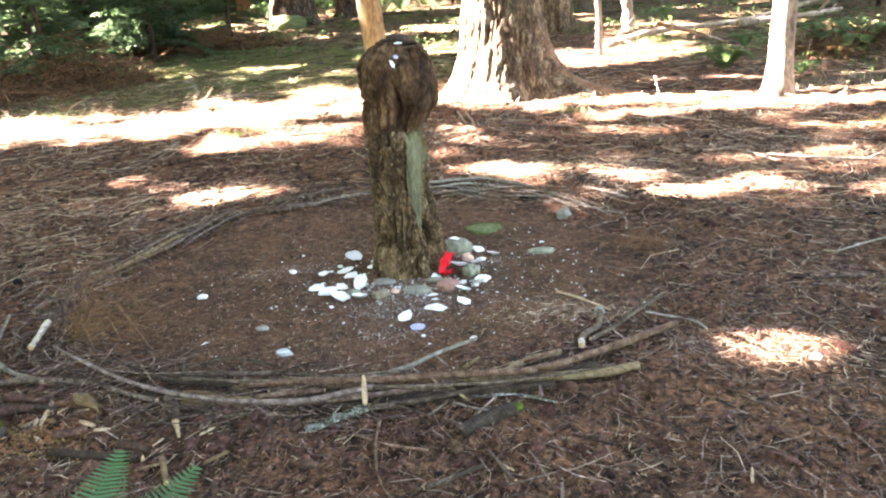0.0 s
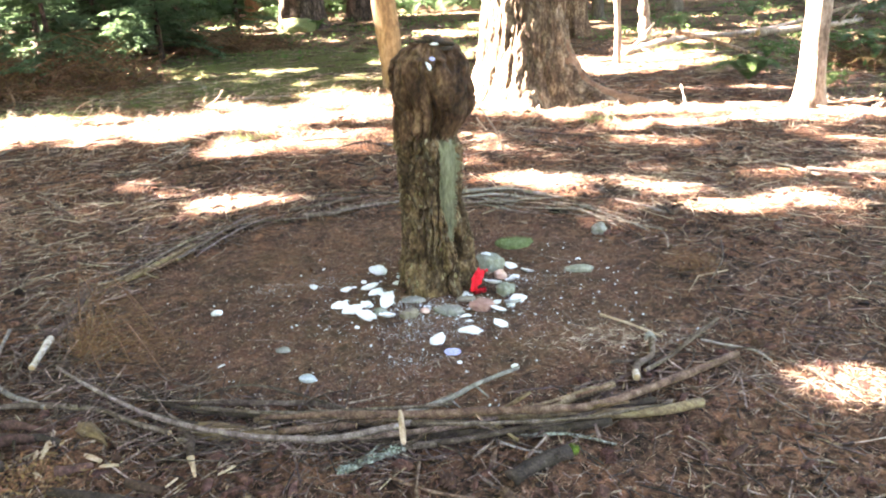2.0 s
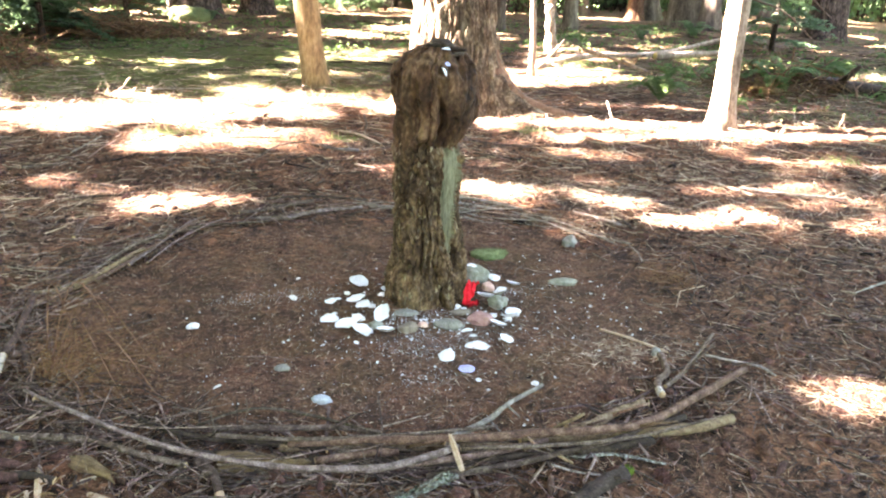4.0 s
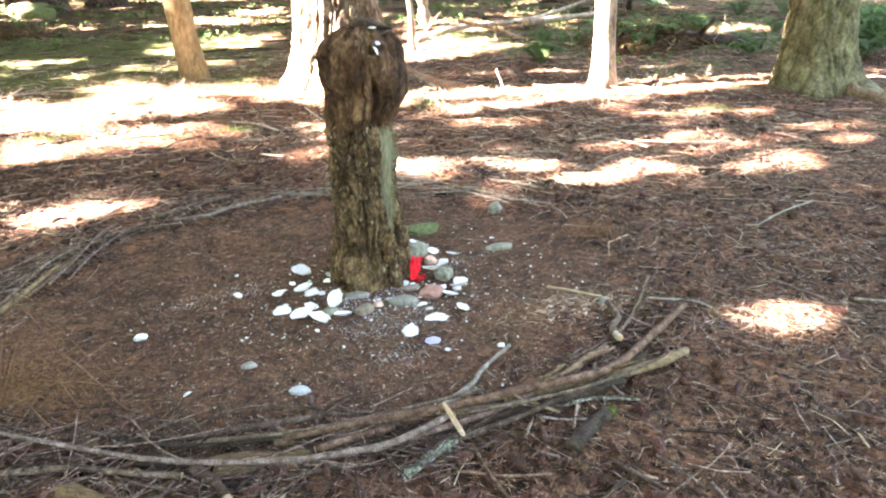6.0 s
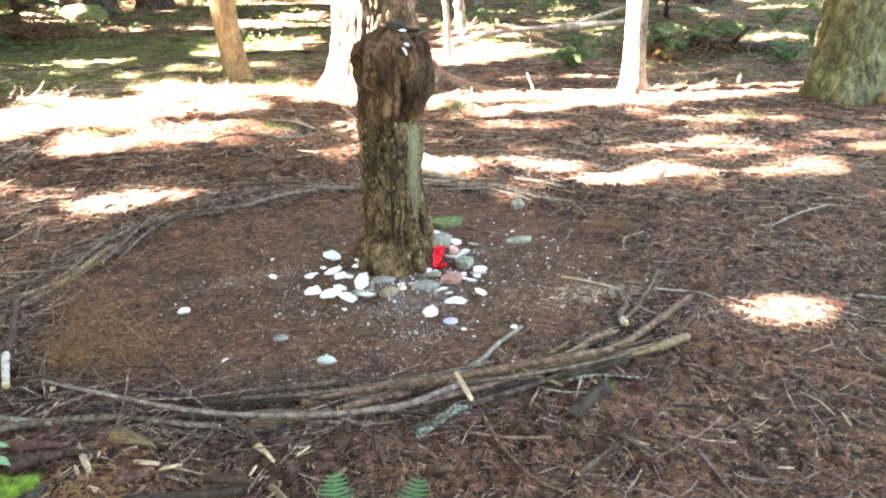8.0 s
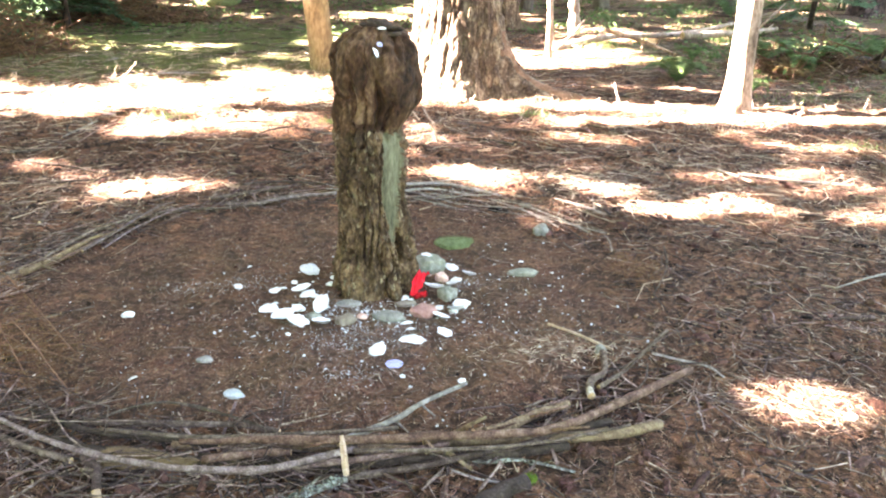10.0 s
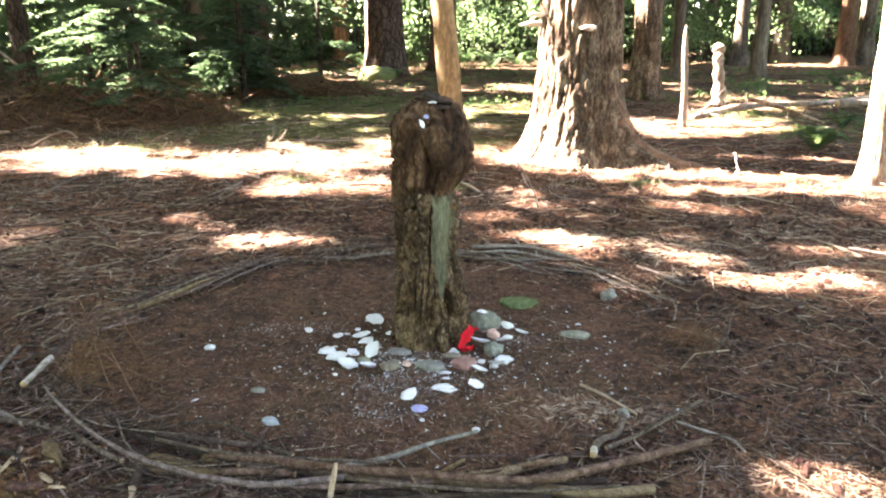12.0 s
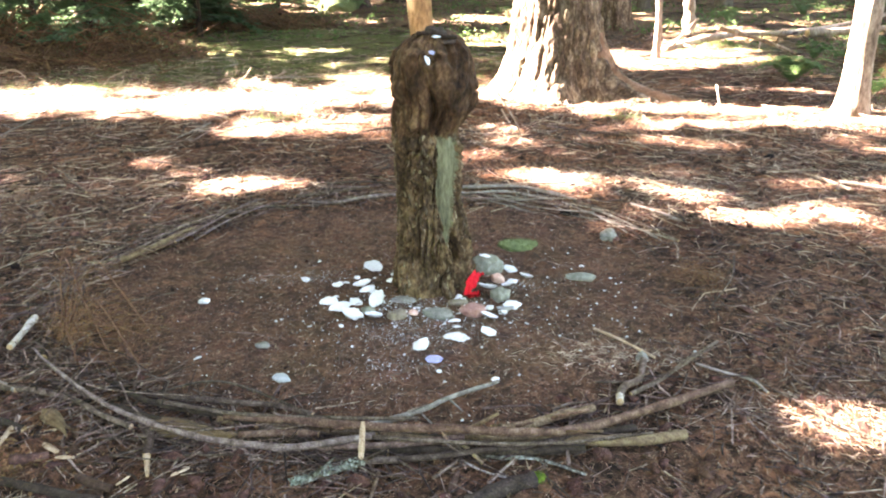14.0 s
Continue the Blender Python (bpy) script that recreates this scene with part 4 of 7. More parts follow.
stick("pale grey stick slanting into the ring", [(-0.35, 2.51, .09), (-0.16, 2.65, .07), (-0.06, 2.77, .05), (0.13, 2.93, .03)], .0115, M_GREYBARK, 0.75)
stick("short light brown branch piece", [(0.10, 2.55, .07), (0.22, 2.60, .05), (0.33, 2.67, .045), (0.48, 2.74, .04)], .017, M_REDBARK, 0.9)
stick("grey-brown branch at the inner side of the pile", [(-1.23, 2.77, .04), (-0.87, 2.73, .04), (-0.68, 2.70, .045), (-0.55, 2.64, .05)], .0115, M_BRANCH, 0.9)
stick("dark grey branch in the pile", [(-1.40, 2.84, .04), (-1.20, 2.72, .04), (-0.89, 2.64, .04), (-0.74, 2.58, .04)], .0125, M_DARKLOG, 0.9)
stick("thin arched twig over the pile", [(-1.20, 2.80, .03), (-1.05, 2.85, .05), (-0.90, 2.83, .055), (-0.62, 2.67, .06), (-0.50, 2.58, .06)], .0055, M_BRANCH, 0.9)


def bark_slab(label, x, y, z, length, width, yaw, tilt):
    """A curved plate of loose bark with ragged ends, tilted towards its edge."""
    rng = random.Random(int(abs(x) * 1000))
    cols, rows, v = 15, 6, []
    ragged = [(rng.uniform(-.02, .02), rng.uniform(-.02, .02)) for k in range(rows)]
    for side in (0, 1):
        for i in range(cols):
            for k in range(rows):
                s, w = i / (cols - 1) - 0.5, k / (rows - 1) - 0.5
                px = s * length + (ragged[k][0] if i == 0 else ragged[k][1] if i == cols - 1 else 0)
                py = w * width * (0.8 + 0.3 * math.sin(i * 0.35 + 0.6))
                v.append((px, py, 0.014 * (1 - 4 * w * w) + 0.006 * noise.noise((px * 30, py * 40, x)) - 0.009 * side))
    m = cols * rows
    f = []
    for i in range(cols - 1):
        for k in range(rows - 1):
            a = i * rows + k
            f += [(a, a + rows, a + rows + 1, a + 1), (m + a + 1, m + a + rows + 1, m + a + rows, m + a)]
    rim = [i * rows for i in range(cols)] + [(cols - 1) * rows + k for k in range(1, rows)] + [i * rows + rows - 1 for i in range(cols - 2, -1, -1)] + list(range(rows - 2, 0, -1))
    f += [(b, a, m + a, m + b) for a, b in zip(rim, rim[1:] + rim[:1])]
    ob = new("bark_slab", mesh_of("bark_slab", v, f, M_SLAB))
    ob.matrix_world = pose(x, y, floor_z(x, y) + z, tilt, 0, yaw)
    tagged(ob, label, "bark")


bark_slab("tan slab of bare bark lying under the branches", -0.955, 2.565, .03, .31, .075, -10, 24)
stick("red-brown branch low in the pile", [(-0.78, 2.51, .05), (-0.63, 2.53, .05), (-0.50, 2.52, .055)], .013, M_REDBARK, 0.9)
stick("red-brown branch low in the pile", [(-0.90, 2.63, .03), (-0.74, 2.61, .03), (-0.40, 2.57, .03), (0.0, 2.52, .025)], .016, M_REDBARK, 0.9)
# added dark branches that stand in for the shadow beneath the pile
stick("dark branch added for the shade under the pile", [(-0.80, 2.56, .02), (-0.40, 2.50, .02), (0.1, 2.48, .025), (0.42, 2.52, .02)], .018, M_DARKLOG, 0.9)
stick("near-black branch standing in for shade under the pile", [(-1.35, 2.72, .015), (-1.0, 2.58, .02), (-0.6, 2.52, .02), (-0.25, 2.47, .02)], .016, M_DARKLOG, 0.9)
stick("near-black branch standing in for shade under the pile", [(-0.55, 2.60, .015), (-0.1, 2.56, .02), (0.3, 2.57, .02), (0.62, 2.66, .015)], .014, M_DARKLOG, 0.9)
stick("thin brown branch lying on the pile", [(-1.15, 2.70, .055), (-0.8, 2.60, .075), (-0.45, 2.56, .095), (-0.15, 2.56, .10)], .008, M_BRANCH, 0.8)
stick("thin brown branch lying on the pile", [(-0.30, 2.46, .09), (0.05, 2.44, .09), (0.35, 2.47, .08), (0.66, 2.58, .05)], .0075, M_BRANCH, 0.7)
lichened_stick = stick("knobbly dark branch covered in pale lichen", [(-0.52, 2.31, .02), (-0.43, 2.35, .03), (-0.32, 2.40, .03)], .013, M_LICHEN, 0.7, stubs=5)
rng_l = np.random.default_rng(31)
along = rng_l.random(420) ** 2.2
v, f = leaves(rng_l, np.stack([-0.53 + 0.20 * along + rng_l.normal(0, .006, 420), 2.305 + 0.085 * along + rng_l.normal(0, .008, 420), -0.065 + 0.022 * along ** 0.5 + np.abs(rng_l.normal(0, .009, 420))], 1), rng_l.uniform(.004, .013, 420), 0.3)
part("lichen", fast_mesh("lichen", v, f, M_CRUST), lichened_stick)
stick("thin branch with grey-green lichen", [(-0.05, 2.50, .02), (0.13, 2.46, .02), (0.25, 2.46, .02), (0.41, 2.39, .015)], .008, M_LICHEN, 0.6, stubs=5)
stick("short dark rotten log with moss at one end", [(0.03, 2.235, .015), (0.12, 2.29, .022), (0.24, 2.345, .028)], .030, M_OLDLOG, 0.75, stubs=2, cut=False)
stick("thin grey twig beside the pile", [(0.01, 2.43, .02), (0.09, 2.38, .02), (0.17, 2.365, .01)], .005, M_GREYBARK, 0.7)
stick("straight pale orange stick on the ground", [(0.58, 3.43, .012), (0.69, 3.32, .012), (0.80, 3.17, .012)], .0065, M_PALE, 0.8)
stick("crooked brown branch with a sawn peeled end", [(0.74, 3.12, .03), (0.69, 2.96, .035), (0.62, 2.90, .035), (0.59, 2.83, .035)], .0145, M_BRANCH, 0.95, stubs=1)
stick("white peeled end of a crooked branch", [(0.593, 2.835, .035), (0.585, 2.785, .038)], .0145, M_PEELED, 0.95, stubs=0)
stick("brown branch lying across the ring", [(0.64, 2.87, .02), (0.76, 2.96, .025), (0.85, 3.05, .025), (1.10, 3.31, .02)], .0095, M_BRANCH, 0.8)
stick("bent light brown twig on the ground", [(0.96, 3.13, .01), (1.05, 3.06, .015), (1.15, 3.00, .012), (1.18, 2.92, .008)], .006, M_GREYBARK, 0.8)
stick("small curved twig on a branch", [(0.89, 3.01, .03), (0.84, 2.90, .03), (0.76, 2.82, .02)], .0045, M_BRANCH, 0.8)
stick("short dark stick in the ring", [(0.40, 2.75, .01), (0.48, 2.80, .012), (0.60, 2.88, .012)], .009, M_BRANCH, 0.8)
stick("thin dark twig on the soil", [(0.52, 2.97, .01), (0.68, 2.98, .012), (0.84, 3.05, .012)], .006, M_BRANCH, 0.7)
stick("weathered branch with loose pale bark", [(-2.17, 4.06, .04), (-2.10, 3.67, .04), (-2.065, 3.40, .045)], .017, M_BRANCH, 0.9)
stick("white peeled end of a weathered branch", [(-2.067, 3.40, .045), (-2.035, 3.26, .045), (-2.0, 3.10, .05)], .0165, M_PEELED, 0.85, stubs=0)
stick("stout brown branch stump in the ring", [(-2.04, 3.52, .02), (-1.94, 3.32, .025), (-1.83, 3.07, .02)], .017, M_BRANCH, 0.8)
stick("long grey branch along the side of the ring", [(-2.24, 3.58, .025), (-2.18, 3.86, .03), (-2.04, 4.08, .035), (-1.86, 4.38, .035), (-1.67, 4.92, .035), (-1.56, 5.22, .03)], .0135, M_REDBARK, 0.6, stubs=4)
stick("branch with yellow-green mossy bark", [(-2.0, 4.12, .045), (-1.88, 4.37, .055), (-1.78, 4.66, .05)], .016, M_MOSSY, 0.7, cut=False)
stick("thin rosy-grey branch in the ring", [(-1.80, 4.40, .05), (-1.71, 4.67, .055), (-1.60, 5.11, .05), (-1.52, 5.30, .03)], .0075, M_ROSEBARK, 0.6)
stick("thin rosy-grey branch in the ring", [(-1.72, 4.48, .03), (-1.62, 4.75, .05), (-1.48, 5.05, .05), (-1.38, 5.25, .03)], .006, M_ROSEBARK, 0.6)
stick("brown branch at the side of the ring", [(-2.16, 4.04, .05), (-2.01, 4.16, .055), (-1.85, 4.66, .06), (-1.70, 4.92, .05)], .011, M_BRANCH, 0.7)
stick("long thin straight twig on the soil", [(-2.35, 3.56, .03), (-1.96, 3.58, .025), (-1.72, 3.65, .02), (-1.53, 3.77, .015)], .0055, M_BRANCH, 0.7)
stick("light brown branch at the back of the ring", [(-1.18, 5.25, .02), (-0.96, 5.24, .025), (-0.81, 5.34, .03), (-0.45, 5.46, .02)], .0155, M_ROSEBARK, 0.8)
stick("dark branch at the back of the ring", [(-1.30, 5.34, .03), (-1.00, 5.48, .035), (-0.80, 5.60, .03)], .014, M_BRANCH, 0.8)
stick("thin branch at the back of the ring", [(-1.60, 5.05, .03), (-1.40, 5.13, .03), (-1.10, 5.18, .02)], .010, M_BRANCH, 0.7)
stick("thin branch at the back of the ring", [(-1.14, 5.66, .03), (-0.85, 5.72, .03), (-0.40, 5.63, .02)], .010, M_BRANCH, 0.7)
stick("silver-grey branch behind the stump", [(-0.10, 5.58, .03), (0.29, 5.60, .035), (0.50, 5.47, .035), (0.72, 5.34, .02)], .014, M_GREYBARK, 0.6)
stick("dark branch behind the stump", [(-0.06, 5.31, .02), (0.27, 5.32, .025), (0.66, 5.18, .02)], .012, M_BRANCH, 0.8)
stick("silver-grey branch behind the stump", [(-0.05, 5.41, .04), (0.23, 5.44, .045), (0.55, 5.30, .03)], .011, M_GREYBARK, 0.7)
stick("silver-grey branch behind the stump", [(0.02, 5.52, .05), (0.33, 5.54, .05), (0.62, 5.40, .04)], .009, M_GREYBARK, 0.7)
stick("grey branch curving along the ring", [(0.70, 5.30, .02), (0.91, 5.06, .03), (1.06, 4.84, .03), (1.24, 4.56, .02)], .010, M_BRANCH, 0.6)
stick("grey branch curving along the ring", [(0.89, 5.08, .02), (0.99, 4.73, .025), (1.07, 4.45, .015)], .009, M_BRANCH, 0.6)
stick("grey branch curving along the ring", [(0.80, 5.12, .03), (0.95, 4.89, .035), (1.13, 4.60, .02)], .008, M_GREYBARK, 0.6)
stick("thin curved twig standing up", [(1.46, 4.23, .06), (1.36, 3.95, .05), (1.17, 3.66, .02)], .006, M_BRANCH, 0.7)
# sticks outside the ring
OUT = "loose sticks on the ground"
bark_slab("tan chunk of loose bark on the litter", -1.485, 2.585, .025, .19, .055, -37, 14)
stick("dark branch with a split yellow end", [(-1.17, 2.60, .025), (-1.11, 2.52, .025), (-1.075, 2.42, .02)], .017, M_BRANCH, 0.8, group=OUT)
stick("split yellow end of a broken branch", [(-1.08, 2.43, .02), (-1.055, 2.38, .02), (-1.03, 2.325, .015)], .014, M_PALE, 0.35, group=OUT, stubs=0)
stick("thin brown twig on the litter", [(-1.34, 2.65, .015), (-1.37, 2.44, .01)], .006, M_BRANCH, 0.7, group=OUT)
stick("thin brown twig on the litter", [(-1.21, 2.60, .015), (-1.33, 2.41, .01)], .006, M_BRANCH, 0.7, group=OUT)
stick("thin crooked brown stick on the litter", [(-0.27, 2.38, .015), (-0.275, 2.16, .015), (-0.23, 1.95, .012), (-0.08, 1.78, .01)], .0065, M_REDBARK, 0.6, group=OUT)
stick("short brown stick on the litter", [(-0.10, 1.94, .015), (0.10, 2.03, .02)], .009, M_BRANCH, 0.8, group=OUT)
stick("thin red-brown twig on the litter", [(-0.37, 2.28, .01), (-0.23, 2.19, .015), (-0.09, 2.15, .01)], .006, M_REDBARK, 0.7, group=OUT)
stick("short pale stick on the litter", [(-1.05, 2.20, .015), (-0.98, 2.05, .015)], .012, M_MOSSY, 0.8, group=OUT)
stick("dark stick lying on the litter", [(-1.50, 2.28, .015), (-1.25, 2.22, .02), (-1.12, 2.2, .015)], .016, M_DARKLOG, 0.8, group=OUT)
stick("dark stick lying on the litter", [(-1.95, 2.62, .015), (-1.72, 2.60, .02), (-1.60, 2.56, .015)], .015, M_DARKLOG, 0.8, group=OUT)
stick("thin rosy-grey stick on the litter", [(0.35, 1.95, .01), (0.30, 1.65, .012)], .006, M_ROSEBARK, 0.7, group=OUT)
stick("tan stick lying on the litter", [(0.12, 2.12, .015), (0.20, 1.95, .012)], .009, M_BRANCH, 0.7, group=OUT)
stick("pale sawn stick among the needles", [(1.85, 2.72, .012), (2.02, 2.60, .012)], .008, M_GREYBARK, 0.8, group=OUT)
stick("thin branch on the needles", [(1.15, 3.02, .01), (1.45, 2.62, .012), (1.75, 2.45, .01)], .0035, M_BRANCH, 0.7, group=OUT)
stick("bright split branch on the sunlit ground", [(2.70, 5.75, .02), (3.05, 5.55, .03), (3.45, 5.45, .02)], .012, M_GREYBARK, 0.7, group=OUT)
def splinter(label, x, y, z, length, width, yaw, pitch, mat=None):
    """A split flake of wood: wedge-shaped, with ragged ends."""
    rng = random.Random(int(x * 1000) + int(y * 777))
    v = []
    for i in range(5):
        s = i / 4 - 0.5
        w = width * (0.45 + 0.55 * math.sin(math.pi * (i + 0.6) / 5.2)) * rng.uniform(0.8, 1.15)
        for a, b in ((-1, 0), (0.1, 0.35), (1, 0.05), (0.2, -0.3)):
            v.append((s * length + rng.uniform(-.1, .1) * width, a * w * 0.5, b * w * rng.uniform(0.8, 1.1)))
    f = [(i * 4 + k, i * 4 + (k + 1) % 4, i * 4 + 4 + (k + 1) % 4, i * 4 + 4 + k) for i in range(4) for k in range(4)] + [(3, 2, 1, 0), (16, 17, 18, 19)]
    ob = new("wood_chip", mesh_of("wood_chip", v, f, mat or M_PALE, False))
    ob.matrix_world = pose(x, y, terrain(x, y) + z, 0, -math.degrees(pitch), math.degrees(yaw))
    return tagged(ob, label, "wood chip", "wood chips")


splinter("fresh yellow chip of split wood on the branches", -0.326, 2.41, .115, .15, .022, -1.46, -0.28)
for x, y, ln, w, a in ((-1.44, 2.46, .10, .026, -0.6), (-1.36, 2.41, .07, .02, -0.1), (-1.66, 2.49, .06, .014, 1.9), (-1.22, 2.22, .08, .016, -0.5), (-0.93, 2.35, .06, .014, 0.6), (0.55, 1.75, .05, .012, -0.5), (0.95, 1.9, .07, .012, 1.2), (-1.58, 2.36, .07, .02, 2.4), (-1.50, 2.56, .05, .014, 0.2), (-1.10, 2.30, .05, .012, 1.0), (0.18, 2.02, .06, .016, -0.9)):
    splinter("pale splinter of wood on the litter", x, y, .014, ln, w, a, 0.1)

splinter("long split tan splinter on the litter", -1.645, 2.55, .02, .22, .026, -1.26, 0.12)
splinter("broad weathered chip of pale wood on the litter", -0.845, 2.175, .02, .09, .026, 0.566, 0.1, M_SLAB)

# fallen trunks farther off
stick("fallen bleached trunk lying across the slope", [(3.06, 12.95, .03), (3.63, 13.5, .06), (4.53, 13.95, .10), (5.73, 14.5, .12), (6.93, 15.2, .16), (9.6, 17.5, .25)], .066, M_SMOOTH, 0.6, "fallen_log", 4, True, "fallen logs")
stick("broken bleached branch on the slope", [(4.15, 13.6, .25), (4.6, 12.9, .15), (4.9, 12.2, .05)], .04, M_SMOOTH, 0.6, "fallen_log", 3, True, "fallen logs")
stick("bleached branch by the dark log", [(5.8, 14.0, .12), (7.4, 14.6, .14), (8.6, 15.6, .1)], .07, M_SMOOTH, 0.6, "fallen_log", 3, True, "fallen logs")
stick("dark rotting log on the slope", [(6.4, 11.5, .1), (7.2, 10.6, .1), (8.0, 9.9, .08)], .13, M_DARKLOG, 0.8, "fallen_log", 3, True, "fallen logs")
stick("bleached bare branch propped among the trees", [(-13.2, 17.2, 1.7), (-12.6, 16.6, 1.2), (-12.0, 16.2, 1.05), (-11.4, 16.0, 0.75)], .05, M_SMOOTH, 0.5, "fallen_log", 4, True, "fallen logs")
stick("bleached bare branch propped among the trees", [(-13.6, 16.4, 0.5), (-13.0, 16.6, 1.4), (-12.7, 16.9, 2.3)], .06, M_SMOOTH, 0.5, "fallen_log", 4, True, "fallen logs")
stick("dark curved branch on the moss", [(-9.9, 12.4, .1), (-9.2, 12.9, .35), (-8.2, 13.1, .3), (-7.2, 13.2, .1)], .05, M_DARKLOG, 0.6, "fallen_log", 3, True, "fallen logs")
stick("white broken stub on the sunlit ground", [(2.52, 8.20, -.02), (2.53, 8.20, .06), (2.55, 8.19, .11), (2.53, 8.19, .15)], .015, M_PEELED, 0.6, "broken_stub", 4, True, "broken stubs")
stick("dead forked twig standing by the stump", [(0.42, 6.9, .0), (0.36, 6.95, .18), (0.22, 7.0, .40), (0.16, 7.0, .50)], .010, M_SMOOTH, 0.5, "broken_stub", 4, True, "broken stubs")

# broken twigs and sticks lying about behind the ring
rng_l = random.Random(77)
for q in range(70):
    while True:
        x, y = rng_l.uniform(-5.5, 6.5), 3.2 + 9.0 * rng_l.random()
        if math.hypot((x + 0.42) / 1.95, (y - 3.92) / 1.7) > 1 and math.hypot(x - 5.95, y - 7.3) > 0.8 and math.hypot(x - 0.97, y - 9.4) > 1.0:
            break
    a, ln = rng_l.uniform(0, math.tau), rng_l.uniform(0.2, 0.55) * (1 + 0.08 * y)
    dx, dy, k = math.cos(a) * ln / 2, math.sin(a) * ln / 2, rng_l.uniform(-0.12, 0.12)
    kind = rng_l.choice((("bleached", M_GREYBARK), ("bleached", M_STRAW), ("brown", M_BRANCH), ("dark brown", M_BRANCH)))
    stick("%s dead stick lying on the needles" % kind[0], [(x - dx, y - dy, .012), (x - dy * k, y + dx * k, .022), (x + dx, y + dy, .010)], rng_l.uniform(.005, .010) * (1 + 0.05 * y), kind[1], 0.6, group=OUT, stubs=3)
stick("mossy end of a rotten log", [(-2.60, 2.44, .015), (-2.2, 2.42, .02), (-1.95, 2.41, .02), (-1.74, 2.40, .015)], .055, M_OLDLOG, 0.8, "rotten_log", 0, False, "fallen logs")
stick("dark red lump of rotten branch", [(-1.88, 2.56, .02), (-1.80, 2.59, .02), (-1.72, 2.60, .015)], .022, M_ROTTEN, 0.8, "rotten_branch", 0, False, OUT)
stick("dark red lump of rotten branch", [(-1.90, 2.70, .02), (-1.81, 2.68, .02), (-1.70, 2.64, .015)], .018, M_ROTTEN, 0.8, "rotten_branch", 0, False, OUT)
stick("dark red lump of rotten branch", [(-1.53, 2.38, .02), (-1.47, 2.39, .02), (-1.42, 2.42, .015)], .017, M_ROTTEN, 0.8, "rotten_branch", 0, False, OUT)
stick("dark red lump of rotten branch", [(-1.25, 2.30, .02), (-1.17, 2.27, .02), (-1.12, 2.26, .015)], .016, M_ROTTEN, 0.8, "rotten_branch", 0, False, OUT)
stick("bleached curved stick beyond the sunlit ground", [(-8.9, 10.4, .05), (-8.45, 10.5, .07), (-8.1, 10.9, .05), (-7.7, 11.4, .08)], .03, M_STRAW, 0.6, group=OUT)
stick("bleached forked twig beyond the sunlit ground", [(-6.9, 9.9, .02), (-6.75, 10.1, .14), (-6.5, 10.2, .22), (-6.3, 10.15, .10)], .013, M_STRAW, 0.5, group=OUT)
stick("bleached forked twig beyond the sunlit ground", [(-5.1, 9.9, .02), (-5.0, 10.0, .12), (-4.8, 10.1, .20)], .006, M_STRAW, 0.5, group=OUT)
stick("bleached forked twig beyond the sunlit ground", [(-3.3, 9.9, .02), (-3.15, 9.95, .10), (-3.05, 10.0, .22)], .006, M_STRAW, 0.5, group=OUT)


# ---- shells, stones and cloth round the stump ----
def shell_mesh(seed, cup=0.30, ragged=0.12, mat=None):
    """A cupped oyster or clam valve, one unit wide, lying with its hollow up."""
    rings, sides = 8, 26
    verts, faces = [], []
    for layer in (0, 1):
        for i in range(rings + 1):
            s = i / rings
            for k in range(sides):
                a = math.tau * k / sides
                edge = 0.5 * (1 - 0.16 * math.cos(a) + ragged * noise.noise((math.cos(a) * 1.7 + seed * 5, math.sin(a) * 1.7, seed)) + ragged * 0.35 * noise.noise((math.cos(a) * 6, math.sin(a) * 6, seed)))
                r = edge * s
                z = cup * 0.5 * s * s * (1 + 0.25 * noise.noise((math.cos(a) * 2, math.sin(a) * 2, seed + 3))) + 0.016 * math.sin(s * 21 + seed) * s + 0.03 * s * noise.noise((math.cos(a) * 5, math.sin(a) * 5, seed + 8))
                verts.append((r * math.cos(a) * 1.15, r * math.sin(a) * 0.9, z + layer * (0.05 - 0.035 * s)))
    n = (rings + 1) * sides
    for layer in (0, 1):
        for i in range(rings):
            for k in range(sides):
                j = (k + 1) % sides
                q = (layer * n + i * sides + k, layer * n + i * sides + j, layer * n + (i + 1) * sides + j, layer * n + (i + 1) * sides + k)
                faces.append(q if layer else q[::-1])
    for k in range(sides):
        j = (k + 1) % sides
        faces.append((rings * sides + k, rings * sides + j, n + rings * sides + j, n + rings * sides + k))
    return mesh_of("shell", verts, faces, mat)


SHELLS = [shell_mesh(q, 0.42, 0.26, M_SHELL) for q in range(5)]
MUSSEL = shell_mesh(9, 0.4, 0.05, M_MUSSEL)


def shell(x, y, size, turn=0.0, down=False, tilt=(0, 0), lift=0.0, kind=0, label="white oyster shell lying on the soil", me=None):
    ob = new("shell", me or SHELLS[kind % 5])
    z = floor_z(x, y) + lift + (0.19 * size if down else 0.004)
    ob.matrix_world = pose(x, y, z, (180 if down else 0) + tilt[0], tilt[1], turn) @ Matrix.Scale(size * 1.04, 4)
    return tagged(ob, label, "shell", "shells round the stump")


